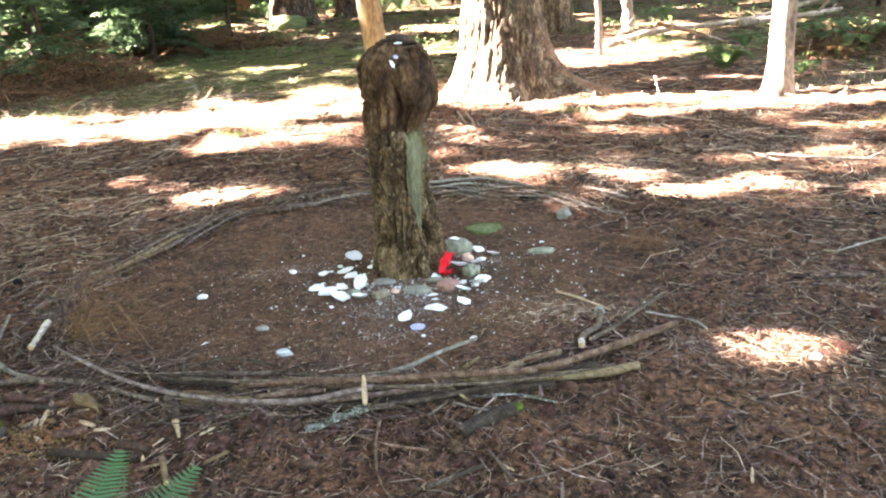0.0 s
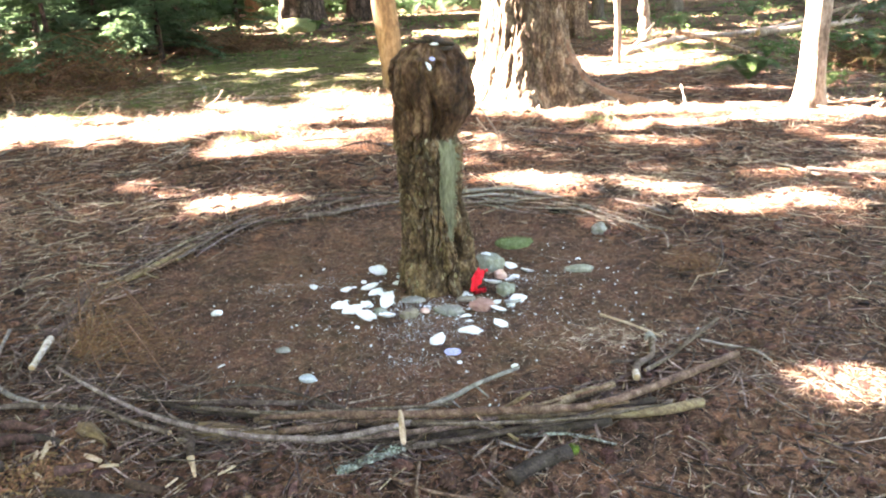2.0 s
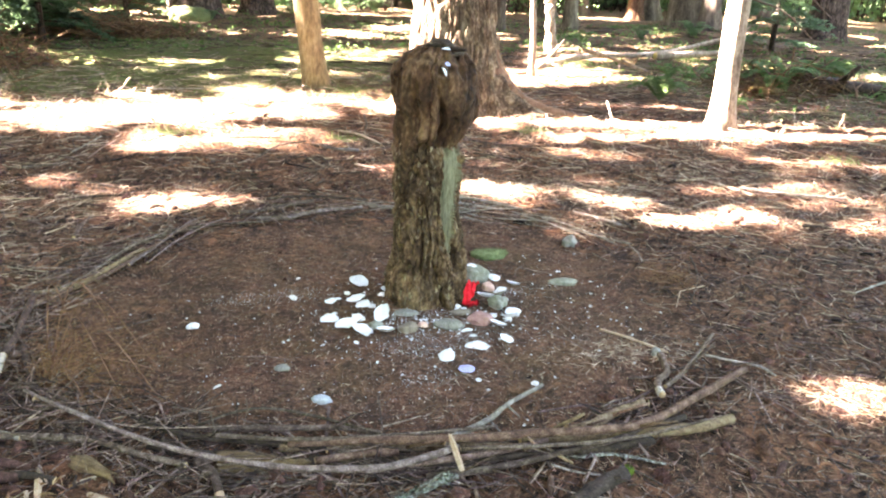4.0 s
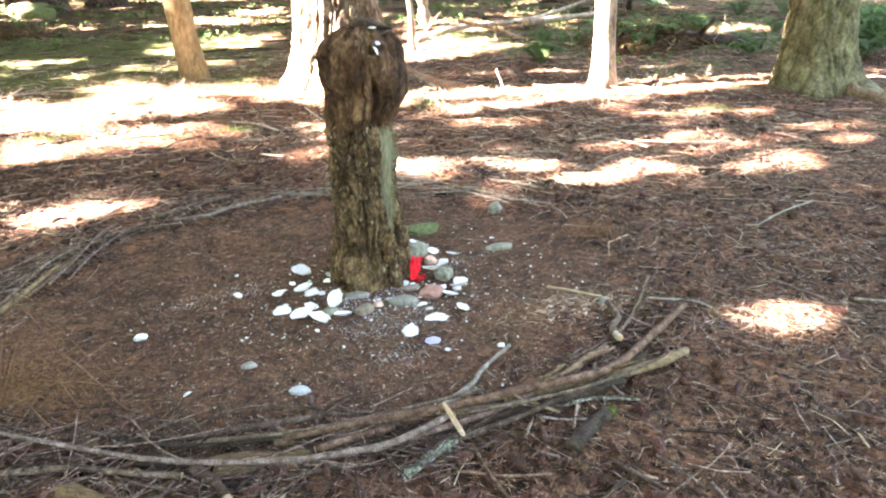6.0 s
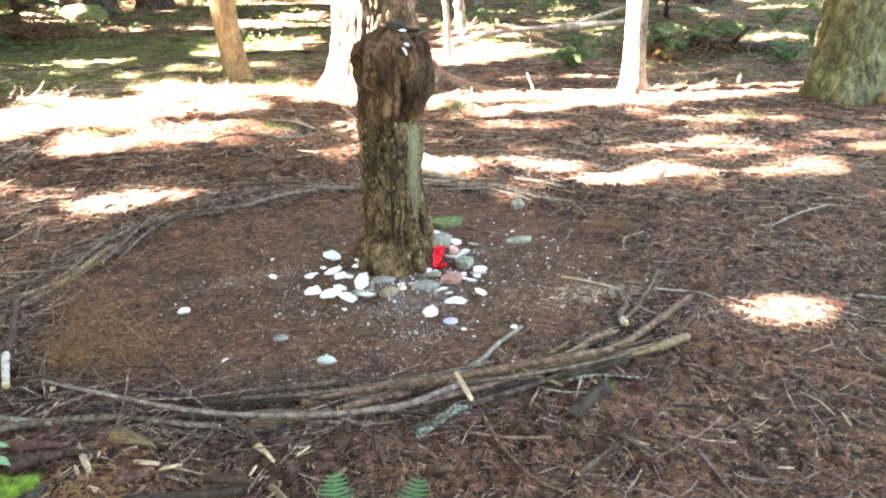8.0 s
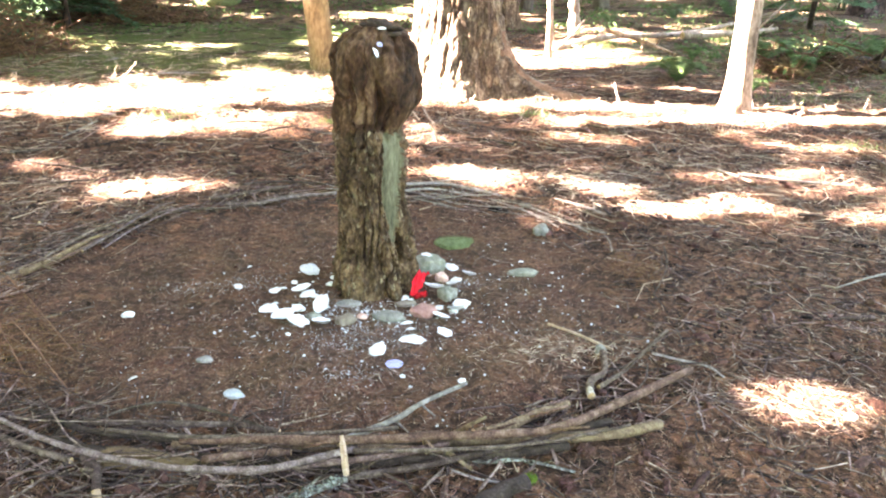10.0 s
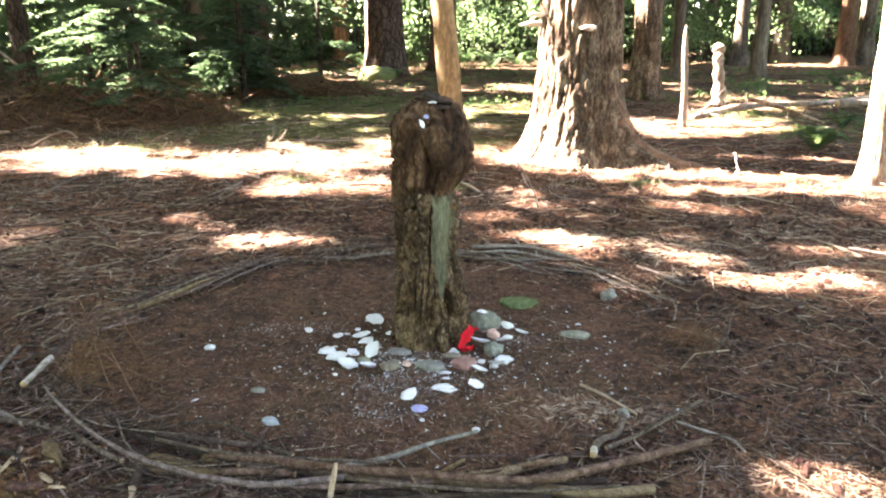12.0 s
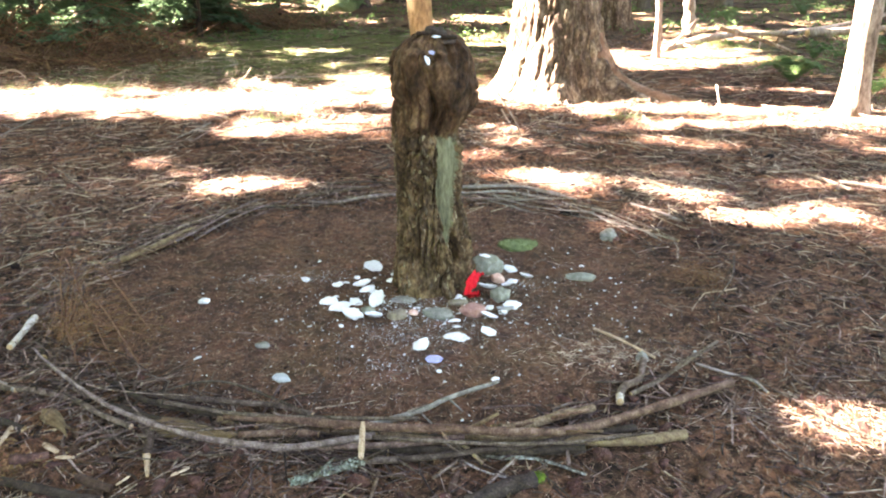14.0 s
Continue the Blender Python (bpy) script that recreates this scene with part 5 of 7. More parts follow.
for q, row in enumerate(((-0.54, 4.12, .092, 5, 0), (-0.565, 3.90, .080, 30, 0), (-0.54, 3.86, .075, 40, 1), (-0.70, 3.89, .050, 10, 0), (-0.665, 3.94, .026, 0, 1), (-0.70, 3.69, .082, 20, 1), (-0.69, 3.76, .034, 60, 1),
                         (-0.625, 3.60, .088, 15, 0), (-0.565, 3.535, .092, 25, 0), (-0.565, 3.68, .058, -20, 1), (-0.45, 3.525, .074, 20, 0), (-0.89, 3.97, .050, 70, 1))):
    shell(row[0], row[1], row[2], row[3], bool(row[4]), (random.uniform(-26, 26), random.uniform(-22, 22)), 0.004, q)
for q, row in enumerate(((-0.212, 3.255, .085, 50, 1), (-0.042, 3.335, .098, -5, 1), (0.092, 3.37, .066, 30, 0), (0.23, 4.14, .076, -30, 1), (0.303, 4.03, .062, 0, 0), (0.20, 3.91, .066, -50, 0), (0.225, 3.98, .052, 10, 1),
                         (0.23, 3.70, .082, 30, 1), (0.19, 3.63, .076, 10, 0), (0.10, 3.66, .040, 0, 1), (0.10, 3.545, .066, 0, 0), (-0.065, 3.505, .055, 20, 1), (-0.05, 3.435, .042, 50, 1), (0.125, 2.99, .03, 0, 1), (-1.17, 3.12, .032, 30, 1))):
    shell(row[0], row[1], row[2], row[3], bool(row[4]), (random.uniform(-26, 26), random.uniform(-22, 22)), 0.004, q + 2)
leaning = shell(-0.455, 3.66, .098, 0, False, (0, 0), 0.0, 2, "white oyster shell leaning upright against the stump")
leaning.matrix_world = pose(-0.455, 3.665, floor_z(-0.455, 3.66) + 0.045, 62, 0, -12) @ Matrix.Rotation(1.2, 4, "Z") @ Matrix.Scale(0.078, 4)
shell(0.095, 3.80, .080, 0, False, (-18, 8), 0.045, 1, "oyster shell resting on a stone and red cloth")
shell(0.08, 4.10, .05, 0, True, (0, 10), 0.10, 3, "white shell on top of a greenish stone")
shell(-0.40, 4.02, .055, 20, True, (20, 30), 0.01, 3)
for q, (x, y, size) in enumerate(((-0.43, 3.97, .046), (-0.50, 3.80, .036), (-0.055, 3.80, .034), (-0.035, 3.745, .028), (-0.07, 3.77, .024), (-0.60, 3.42, .024), (-0.88, 4.22, .026), (-0.11, 3.03, .022), (0.62, 4.20, .028), (0.75, 4.02, .02), (0.17, 3.63, .036), (-0.62, 3.985, .03))):
    shell(x, y, size, q * 47, q % 2 == 0, (18 - 7 * (q % 6), 5 * (q % 5) - 10), 0.004, q, "small white piece of shell on the soil")
shell(-0.131, 3.14, .066, 10, True, (5, 5), 0.002, 0, "violet-blue mussel shell lying on the soil", MUSSEL)
shell(-0.176, 3.655, .046, 80, True, (62, 0), 1.19, 1, "small white shell pressed into the burl")
shell(-0.163, 3.672, .024, 30, True, (50, 0), 1.225, 2, "small blue-white shell chip on the burl", MUSSEL)
shell(-0.15, 3.80, .035, 30, True, (10, 0), 1.285, 4, "small white shell on the stump's top")


def stone(label, x, y, a, b, c, mat, turn=0, seed=1, lift=0.0):
    v, f = pebble_shape(a * 1.12, b * 1.12, c * 1.15, seed, 4, 0.4, 9)
    ob = new("stone", mesh_of("stone", v, f, mat))
    ob.matrix_world = pose(x, y, floor_z(x, y) + c * 0.55 + lift, random.uniform(-5, 5), random.uniform(-5, 5), turn)
    return tagged(ob, label, "stone", "stones round the stump")


stone("flat grey stone before the stump", -0.14, 3.545, .072, .045, .020, M_STONE, -10, 2)
stone("flat brown-grey stone before the stump", -0.34, 3.54, .048, .040, .018, M_BROWNSTONE, 10, 3)
stone("flat reddish stone beside red cloth", 0.02, 3.60, .060, .045, .026, M_REDSTONE, 20, 4)
stone("small tan pebble on the soil", -0.272, 3.565, .024, .017, .012, M_PINKSTONE, 0, 5)
stone("large greenish-grey stone beside the stump", 0.085, 4.11, .080, .060, .055, M_GREENSTONE, 10, 6)
stone("small pink stone among shells", 0.145, 3.975, .032, .026, .030, M_PINKSTONE, 0, 7)
stone("rounded grey stone among shells", 0.155, 3.79, .046, .055, .032, M_GREENSTONE, 0, 8)
stone("long flat grey stone half sunk in soil", 0.60, 4.03, .085, .032, .015, M_GREENSTONE, -12, 9)
stone("pale grey stone at the ring's edge", 0.83, 4.62, .050, .045, .035, M_STONE, 0, 10)
stone("pale blue-grey stone lying on bare soil", -0.755, 2.96, .038, .026, .014, M_BLUESTONE, -15, 11)
stone("small greenish stone among shells", -0.50, 3.60, .034, .026, .018, M_GREENSTONE, 0, 12)
stone("flat pale stone at the stump's foot", -0.33, 3.72, .062, .030, .010, M_STONE, -10, 13)
stone("grey stone at the stump's foot", -0.06, 3.71, .055, .022, .012, M_BROWNSTONE, 8, 14)
stone("small round stone by crooked branch", 0.745, 3.17, .026, .022, .018, M_STONE, 0, 15)
stone("white pebble in the sun", 1.52, 2.62, .022, .018, .016, M_SHELL, 0, 16)
stone("small pale pebble on bare soil", -1.35, 3.68, .026, .018, .014, M_ASH, 0, 17)
stone("small pale pebble on bare soil", -0.92, 3.25, .03, .02, .012, M_STONE, 0, 18)


def moss_mound(label, x, y, a, b, c, mat, turn, seed, blades=700, lift=0.0):
    """A cushion of moss: a lump with many short shoots."""
    v, f = pebble_shape(a, b, c, seed, 4, 0.3)
    ob = tagged(new("moss_cushion"), label, "moss")
    ob.matrix_world = pose(x, y, floor_z(x, y) + c * 0.3 + lift, 0, 0, turn)
    part("cushion", mesh_of("cushion", v, f, mat), ob)
    rng = np.random.default_rng(seed)
    pts = np.array([p for p in v if p.z > -0.2 * c])
    c0 = pts[rng.integers(0, len(pts), blades)] + rng.normal(0, 0.004, (blades, 3))
    sv, sf = slivers(rng, c0, rng.uniform(0, 6.28, blades), rng.uniform(.008, .02, blades), rng.uniform(.002, .004, blades), rng.uniform(0.5, 1.5, blades))
    tagged(part("shoot", fast_mesh("shoots", sv, sf, mat), ob), kind="stuff")


moss_mound("small dull green moss cushion behind the stones", 0.27, 4.50, .115, .085, .020, M_SOFTMOSS, 0, 21, 1600)
moss_mound("low green moss mound at the dark fir's foot", -4.15, 21.3, .55, .35, .30, M_PALEMOSS, 0, 24, 900)
moss_mound("bright green moss on a log end", -1.98, 2.40, .21, .06, .05, M_MOSS, 2, 22, 1800, 0.035)
moss_mound("green moss on the rotten log's end", 0.243, 2.35, .030, .022, .012, M_MOSS, 20, 23, 300, 0.012)


def red_cloth():
    line = smooth_line([(0.045, 3.89, .085), (0.025, 3.86, .085), (0.008, 3.825, .062), (-0.012, 3.79, .022), (0.0, 3.785, .012), (0.03, 3.795, .016), (0.05, 3.80, .02)], 7)
    n, w = len(line), 9
    verts, faces = [], []
    for side in (0, 1):
        for i, c in enumerate(line):
            d = (line[min(i + 1, n - 1)] - line[max(i - 1, 0)]).normalized()
            u = d.cross(Vector((0.1, 0.2, 1))).normalized()
            nrm = u.cross(d)
            for k in range(w):
                s = k / (w - 1) - 0.5
                wide = 0.066 * (1 - 0.6 * (i / n)) * (1 + 0.25 * noise.noise((i * 0.3, 2, 0)))
                fold = 0.016 * noise.noise((i * 0.35, k * 0.55, 4)) + 0.008 * math.sin(k * 1.9 + i * 0.4)
                p = c + u * (s * wide) + nrm * (fold + side * 0.002)
                verts.append((p.x, p.y, floor_z(c.x, c.y) + max(p.z, 0.006 + side * 0.002)))
    m = n * w
    for side in (0, 1):
        for i in range(n - 1):
            for k in range(w - 1):
                q = (side * m + i * w + k, side * m + i * w + k + 1, side * m + (i + 1) * w + k + 1, side * m + (i + 1) * w + k)
                faces.append(q if side else q[::-1])
    rim = [i * w for i in range(n)] + [(n - 1) * w + k for k in range(1, w)] + [i * w + w - 1 for i in range(n - 2, -1, -1)] + [k for k in range(w - 2, 0, -1)]
    for a, b in zip(rim, rim[1:] + rim[:1]):
        faces.append((a, b, m + b, m + a))
    tagged(new("red_cloth", mesh_of("red_cloth", verts, faces, M_RED)), "bright red strip of cloth crumpled among the stones", "cloth")


red_cloth()


# ---- ferns and seedlings ----
def frond(base, tip, arch, pairs, width, mat, loose=None):
    """A fern frond: an arched stem with paired leaflets, each with thickness."""
    base, tip = Vector(base), Vector(tip)
    mid = (base + tip) / 2 + Vector((0, 0, arch))
    line = smooth_line([base, mid, tip], 10)
    pieces = [tube(line, [0.004 * (1 - 0.8 * i / (len(line) - 1)) for i in range(len(line))], 5, 0)]
    flat = (tip - base).cross(Vector((0, 0, 1))).normalized()
    for i in range(pairs):
        s = 0.12 + 0.87 * i / pairs
        k = s * (len(line) - 1)
        j = min(int(k), len(line) - 2)
        p = line[j].lerp(line[j + 1], k - j)
        d = (line[j + 1] - line[j]).normalized()
        ln = width * math.sin(min(s * 1.25 + 0.25, 1) * math.pi / 2) * (1 - max(0, s - 0.45) / 0.58) ** 0.75
        for sgn in (-1, 1):
            o = (flat * sgn + d * 0.28 + Vector((0, 0, -0.08))).normalized()
            b = d * min(0.42 * width / pairs * 5.2, 0.30 * width)
            up = o.cross(d).normalized() * 0.002
            q = [p - b * 0.5, p + o * ln * 0.5 - b * 0.5, p + o * ln, p + o * ln * 0.5 + b * 0.4, p + b * 0.5]
            v = [x + up for x in q] + [x - up for x in q]
            f = [(0, 1, 2, 3, 4), (9, 8, 7, 6, 5)] + [(m, (m + 1) % 5, 5 + (m + 1) % 5, 5 + m) for m in range(5)]
            if loose is None:
                pieces.append((v, f))
            else:
                loose.append(mesh_of("leaflet", v, f, mat, False))
    return mesh_of("frond", *joined(*pieces), mat, False)


def fern(label, x, y, fronds, mat, width, pairs=22, leaflets=False):
    thing = tagged(new("fern"), label, "fern")
    z = floor_z(x, y)
    for tx, ty, tz, arch in fronds:
        loose = [] if leaflets else None
        stem = part("frond", frond((x, y, z), (tx, ty, floor_z(tx, ty) + tz), arch, pairs, width, mat, loose), thing)
        for me in loose or ():
            part("leaflet", me, stem)


fern("green sword fern with spreading fronds", -0.98, 1.22, [(-0.90, 1.70, 0.41, 0.10), (-0.69, 1.68, 0.36, 0.10), (-1.22, 1.50, 0.25, 0.12), (-0.75, 1.05, 0.3, 0.1)], M_FERN, 0.125, 36, True)


def dead_spray(label, x, y, stems, seed):
    """Withered branchlets with brown needles, on thin stems."""
    rng = np.random.default_rng(seed)
    thing = tagged(new("dead_spray"), label, "dead branch")
    rows = []
    for tx, ty, arch in stems:
        line = smooth_line([(x, y, floor_z(x, y) + .01), ((x + tx) / 2, (y + ty) / 2, floor_z(x, y) + arch), (tx, ty, floor_z(tx, ty) + .03)], 6)
        part("twig", mesh_of("twig", *tube(line, [0.003] * len(line), 5, 0.1), M_BRUSH), thing)
        k = rng.integers(0, len(line), 240)
        pts = np.array([tuple(line[i]) for i in k])
        rows.append(pts + rng.normal(0, 1, (240, 3)) * np.array([.05, .05, .02]))
    c = np.concatenate(rows)
    n = len(c)
    v, f = slivers(rng, c, rng.uniform(0, 6.28, n), rng.uniform(.015, .05, n), rng.uniform(.0015, .003, n), rng.normal(0.1, .4, n))
    tagged(part("needles", fast_mesh("needles", v, f, M_ORANGE), thing), kind="stuff")


dead_spray("withered orange-brown needle sprays lying in the ring", -1.85, 3.25, [(-1.50, 3.45, .10), (-1.40, 3.22, .10), (-1.48, 2.98, .12), (-1.75, 3.6, .12), (-1.60, 2.95, .14), (-1.30, 3.38, .06), (-1.60, 3.30, .15), (-1.95, 3.45, .10), (-1.7, 3.1, .16), (-1.52, 3.05, .34), (-1.72, 3.3, .42), (-1.45, 3.3, .36), (-1.62, 3.5, .38), (-1.35, 2.98, .30)], 31)
dead_spray("withered brown needle spray on the ground", 1.30, 4.02, [(1.10, 3.86, .08), (1.02, 4.0, .06), (1.2, 3.76, .08), (1.15, 4.1, .05)], 32)
rng_f = random.Random(8)


def far_fern(label, x, y, size, count, mat):
    fr = []
    for q in range(count):
        a = math.tau * q / count + rng_f.uniform(-.2, .2)
        ln = size * rng_f.uniform(0.7, 1.1)
        fr.append((x + ln * math.cos(a), y + ln * math.sin(a), size * rng_f.uniform(0.15, 0.6), size * 0.3))
    fern(label, x, y, fr, mat, size * 0.2, 16)


for x, y, s, mat in ((3.95, 9.9, 0.55, M_FARFERN), (4.2, 10.3, 0.45, M_FARFERN), (6.1, 10.5, 0.75, M_FARFERN), (6.6, 10.9, 0.75, M_FARFERN), (6.0, 11.3, 0.7, M_FARFERN), (5.75, 10.2, 0.4, M_DEADFERN), (7.6, 11.2, 0.6, M_FARFERN)):
    far_fern("drooping fern, partly browned" if mat is M_DEADFERN else "dull green fern clump on the slope", x, y, s, 11, mat)
for x, y, s in ((8.4, 8.6, 0.7), (8.9, 8.2, 0.7), (9.6, 8.0, 0.6), (9.4, 9.6, 0.7), (10.4, 9.0, 0.8), (11.0, 11.0, 0.8), (8.0, 11.6, 0.5), (12.0, 13.5, 0.8), (8.6, 9.2, 0.6), (-3.1, 25.5, 0.9), (-2.0, 26.5, 1.0), (-1.0, 25.5, 0.9), (0.3, 27.0, 1.0), (-5.8, 26.0, 0.9), (7.5, 18.5, 0.6), (9.2, 19.0, 0.7), (-4.6, 21.3, 0.5), (-3.6, 21.4, 0.5), (2.0, 14.5, 0.35), (5.2, 16.5, 0.5)):
    far_fern("bright green fern clump", x, y, s, 10, M_BUSH)

for x, y, s in ((7.3, 9.4, 0.45), (6.9, 12.3, 0.5), (8.8, 12.8, 0.55), (5.1, 12.0, 0.4), (9.9, 11.6, 0.5), (4.7, 9.3, 0.32), (7.9, 10.2, 0.4), (10.8, 13.6, 0.6), (-4.3, 25.0, 0.9), (-0.2, 26.0, 0.9), (-7.6, 25.4, 0.9), (-3.8, 27.2, 1.0), (-1.6, 24.6, 0.7), (1.2, 25.8, 0.8)):
    far_fern("green fern clump on the slope", x, y, s, 9, M_FARFERN if y < 20 else M_BUSH)


def seedling(x, y, z):
    thing = tagged(new("seedling"), "small pale green broad-leaved seedling by the moss", "plant")
    g = floor_z(x, y)
    for q in range(8):
        a = q * 1.9 + x
        wide = 0.02 + 0.008 * q
        tip = Vector((x + wide * math.cos(a), y + wide * math.sin(a), g + z + 0.03 * (q % 3) - 0.01 * q))
        line = smooth_line([(x, y, g), ((x + tip.x) / 2, (y + tip.y) / 2, g + z * 0.7), tip], 4)
        part("stem", mesh_of("stem", *tube(line, [0.0018] * len(line), 5, 0), M_BRUSH), thing)
        out = Vector((math.cos(a), math.sin(a), -0.15))
        side = out.cross(Vector((0, 0, 1))).normalized()
        v, f = [], []
        for layer in (0, 1):
            for i in range(7):
                s = i / 6
                w = 0.016 * math.sin(math.pi * min(s ** 0.8 * 0.95 + 0.05, 1))
                for k in (-1, 0, 1):
                    v.append(tip + out * (0.056 * s) + side * (w * k) + Vector((0, 0, 0.006 * abs(k) + layer * 0.001 - 0.012 * s * s)))
        for layer in (0, 1):
            for i in range(6):
                for k in (0, 1):
                    b = layer * 21 + i * 3 + k
                    f.append((b, b + 1, b + 4, b + 3))
        part("leaf", mesh_of("leaf", v, f, M_PLANT), thing)


seedling(-1.87, 2.37, 0.22)
seedling(-1.95, 2.44, 0.17)


# ---- young firs, bushes and brush behind ----
def young_fir(x, y, height, spread, seed, dense=17, leaf=1.0):
    rng = np.random.default_rng(seed)
    g = terrain(x, y)
    thing = tagged(new("young_fir"), "young fir with layered drooping green sprays", "tree", "young firs")
    line = [Vector((x, y, g - 0.1 + (height + 0.1) * i / 10)) for i in range(11)]
    part("trunk", mesh_of("trunk", *tube(line, [0.07 * (1 - 0.9 * i / 10) for i in range(11)], 8), M_DARKBARK), thing)
    rows, sizes = [], []
    sticks = []
    for q in range(int(height * dense)):
        h = height * rng.uniform(0.04, 0.98)
        a = rng.uniform(0, 6.28)
        ln = spread * (1 - h / height) ** 0.7 * rng.uniform(0.55, 1.1) + 0.1
        droop = rng.uniform(0.1, 0.45)
        n = int(ln * 170 / leaf) + 14
        s = rng.random(n) ** 0.6
        fan = rng.normal(0, 0.16, n) * ln * s * 1.2
        px = x + np.cos(a) * ln * s - np.sin(a) * fan
        py = y + np.sin(a) * ln * s + np.cos(a) * fan
        pz = g + h + 0.12 * ln * s - droop * ln * s * s - np.abs(fan) * 0.2
        rows.append(np.stack([px, py, pz], 1))
        sizes.append(rng.uniform(0.08, 0.20, n) * leaf)
        sticks.append(tube([Vector((x, y, g + h)), Vector((x + math.cos(a) * ln * .5, y + math.sin(a) * ln * .5, g + h + .06 * ln - droop * ln * .25)), Vector((x + math.cos(a) * ln, y + math.sin(a) * ln, g + h + .12 * ln - droop * ln))], [0.014, 0.009, 0.003], 4, 0))
    v, f = leaves(rng, np.concatenate(rows), np.concatenate(sizes), 0.75, 0.24)
    tagged(part("branch_work", mesh_of("branch_work", *joined(*sticks), M_DARKBARK), thing), kind="stuff")
    part("crown", fast_mesh("crown", v, f, M_FIRLEAF), thing)


for q, (x, y, h, s) in enumerate(((-7.2, 13.4, 4.6, 1.5), (-5.9, 15.6, 4.8, 1.5), (-8.8, 14.6, 5.0, 1.6), (-6.9, 17.2, 5.5, 1.7), (-10.3, 17.5, 5.5, 1.7), (-8.6, 18.8, 6.0, 1.9), (-5.2, 19.2, 4.5, 1.4), (-12.6, 20.5, 6.5, 2.0), (-15.5, 19.0, 6.5, 2.0), (-6.6, 12.6, 2.6, 1.1))):
    young_fir(x, y, h, s, 100 + q)
rng_y = random.Random(12)
for q in range(17):
    x = -19 + 38 * (q + rng_y.random() * 0.8) / 17
    young_fir(x, rng_y.uniform(30, 35), rng_y.uniform(6, 9.5), rng_y.uniform(2.0, 2.8), 150 + q, 9, 1.8)
young_fir(10.0, 16.6, 4.4, 1.5, 180, 9, 1.0)


def brush_heap(x, y, a, b, h, n, seed):
    rng = np.random.default_rng(seed)
    c = np.stack([x + rng.normal(0, a * .5, n), y + rng.normal(0, b * .5, n), np.zeros(n)], 1)
    c[:, 2] = [terrain(px, py) for px, py in c[:, :2]]
    c[:, 2] += np.abs(rng.normal(0, h * .4, n)) * np.exp(-((c[:, 0] - x) / a) ** 2)
    v, f = rods(rng, c, rng.uniform(0, 6.28, n), rng.uniform(.25, 1.1, n), rng.uniform(.004, .014, n), rng.normal(0.1, .45, n), .12)
    tagged(new("brush_heap", fast_mesh("brush_heap", v, f, M_BRUSH)), "tangled heap of dead brown brushwood", "brush", kind="stuff")


brush_heap(-6.4, 12.6, 1.5, 0.9, 0.75, 900, 1)
brush_heap(-8.6, 13.2, 1.5, 0.9, 0.8, 900, 2)
brush_heap(-7.6, 11.6, 2.2, 0.7, 0.25, 600, 3)
brush_heap(6.3, 10.8, 1.2, 0.8, 0.4, 350, 4)
brush_heap(-5.0, 17.0, 1.5, 0.8, 0.5, 500, 5)


def bush(x, y, w, h, n, seed, mat=M_BUSH, label="leafy green bush in dappled sun"):
    rng = np.random.default_rng(seed)
    g = terrain(x, y)
    thing = tagged(new("bush"), label, "bush", "bushes at the back")
    rows, stems = [], []
    for q in range(14):
        a, r = rng.uniform(0, 6.28), w * rng.random() ** 0.5
        top = Vector((x + r * math.cos(a), y + 0.6 * r * math.sin(a), g + h * rng.uniform(0.3, 1.0)))
        stems.append(tube(smooth_line([(x + r * .4 * math.cos(a), y, g - .05), ((x + top.x) / 2, (y + top.y) / 2, g + (top.z - g) * .6), top], 3), [0.02, .017, .015, .012, .01, .008, .006], 4, 0))
        k = n // 14
        rows.append(np.array(top) + rng.normal(0, 1, (k, 3)) * np.array([w * .28, w * .22, h * .2]))
    c = np.concatenate(rows)
    c[:, 2] = np.maximum(c[:, 2], g + 0.03)
    part("stem", mesh_of("stem", *joined(*stems), M_DARKBARK), thing)
    v, f = leaves(rng, c, rng.uniform(.07, .19, len(c)), 0.35, 0.7)
    part("foliage", fast_mesh("foliage", v, f, mat), thing)


rng_b = random.Random(21)
for q in range(46):
    x = -24 + 54 * (q + rng_b.random()) / 46
    y = rng_b.uniform(29, 34) + 0.06 * abs(x) - (2 if x > 6 else 0)
    bush(x, y, rng_b.uniform(1.3, 2.4), rng_b.uniform(1.6, 3.4), 900, 300 + q)
for q, (x, y, w, h) in enumerate(((-4.9, 26.5, 1.5, 2.2), (-1.2, 28.5, 1.6, 2.2), (1.4, 27.5, 1.6, 2.6), (4.8, 26.5, 1.5, 1.6), (8.2, 27.5, 1.6, 2.2), (12.6, 24.5, 1.4, 2.4), (15.0, 22.5, 1.6, 2.6), (9.0, 8.9, 0.5, 0.5), (-14.0, 23.0, 2.0, 2.5))):
    bush(x, y, w, h, 1100, 400 + q)


def far_woods():
    """Leafy distance all round."""
    rng = np.random.default_rng(9)
    n = 270000
    a = rng.uniform(0, 6.283, n)
    r = rng.uniform(36, 58, n)
    x, y = r * np.cos(a), r * np.sin(a)
    base = np.array([terrain(px, py) for px, py in zip(x, y)])
    z = base + 18 * rng.random(n) ** 1.3
    v, f = leaves(rng, np.stack([x, y, z], 1), rng.uniform(.3, .8, n), 0.3, 0.6)
    tagged(new("far_woods", fast_mesh("far_woods", v, f, M_FARLEAF)), "distant green leafy woods", "woods", kind="stuff")


far_woods()


# ---- litter on the ground ----
def on_ground(x, y, lift):
    return np.stack([x, y, np.array([floor_z(float(p), float(q)) for p, q in zip(x, y)]) + lift], 1)


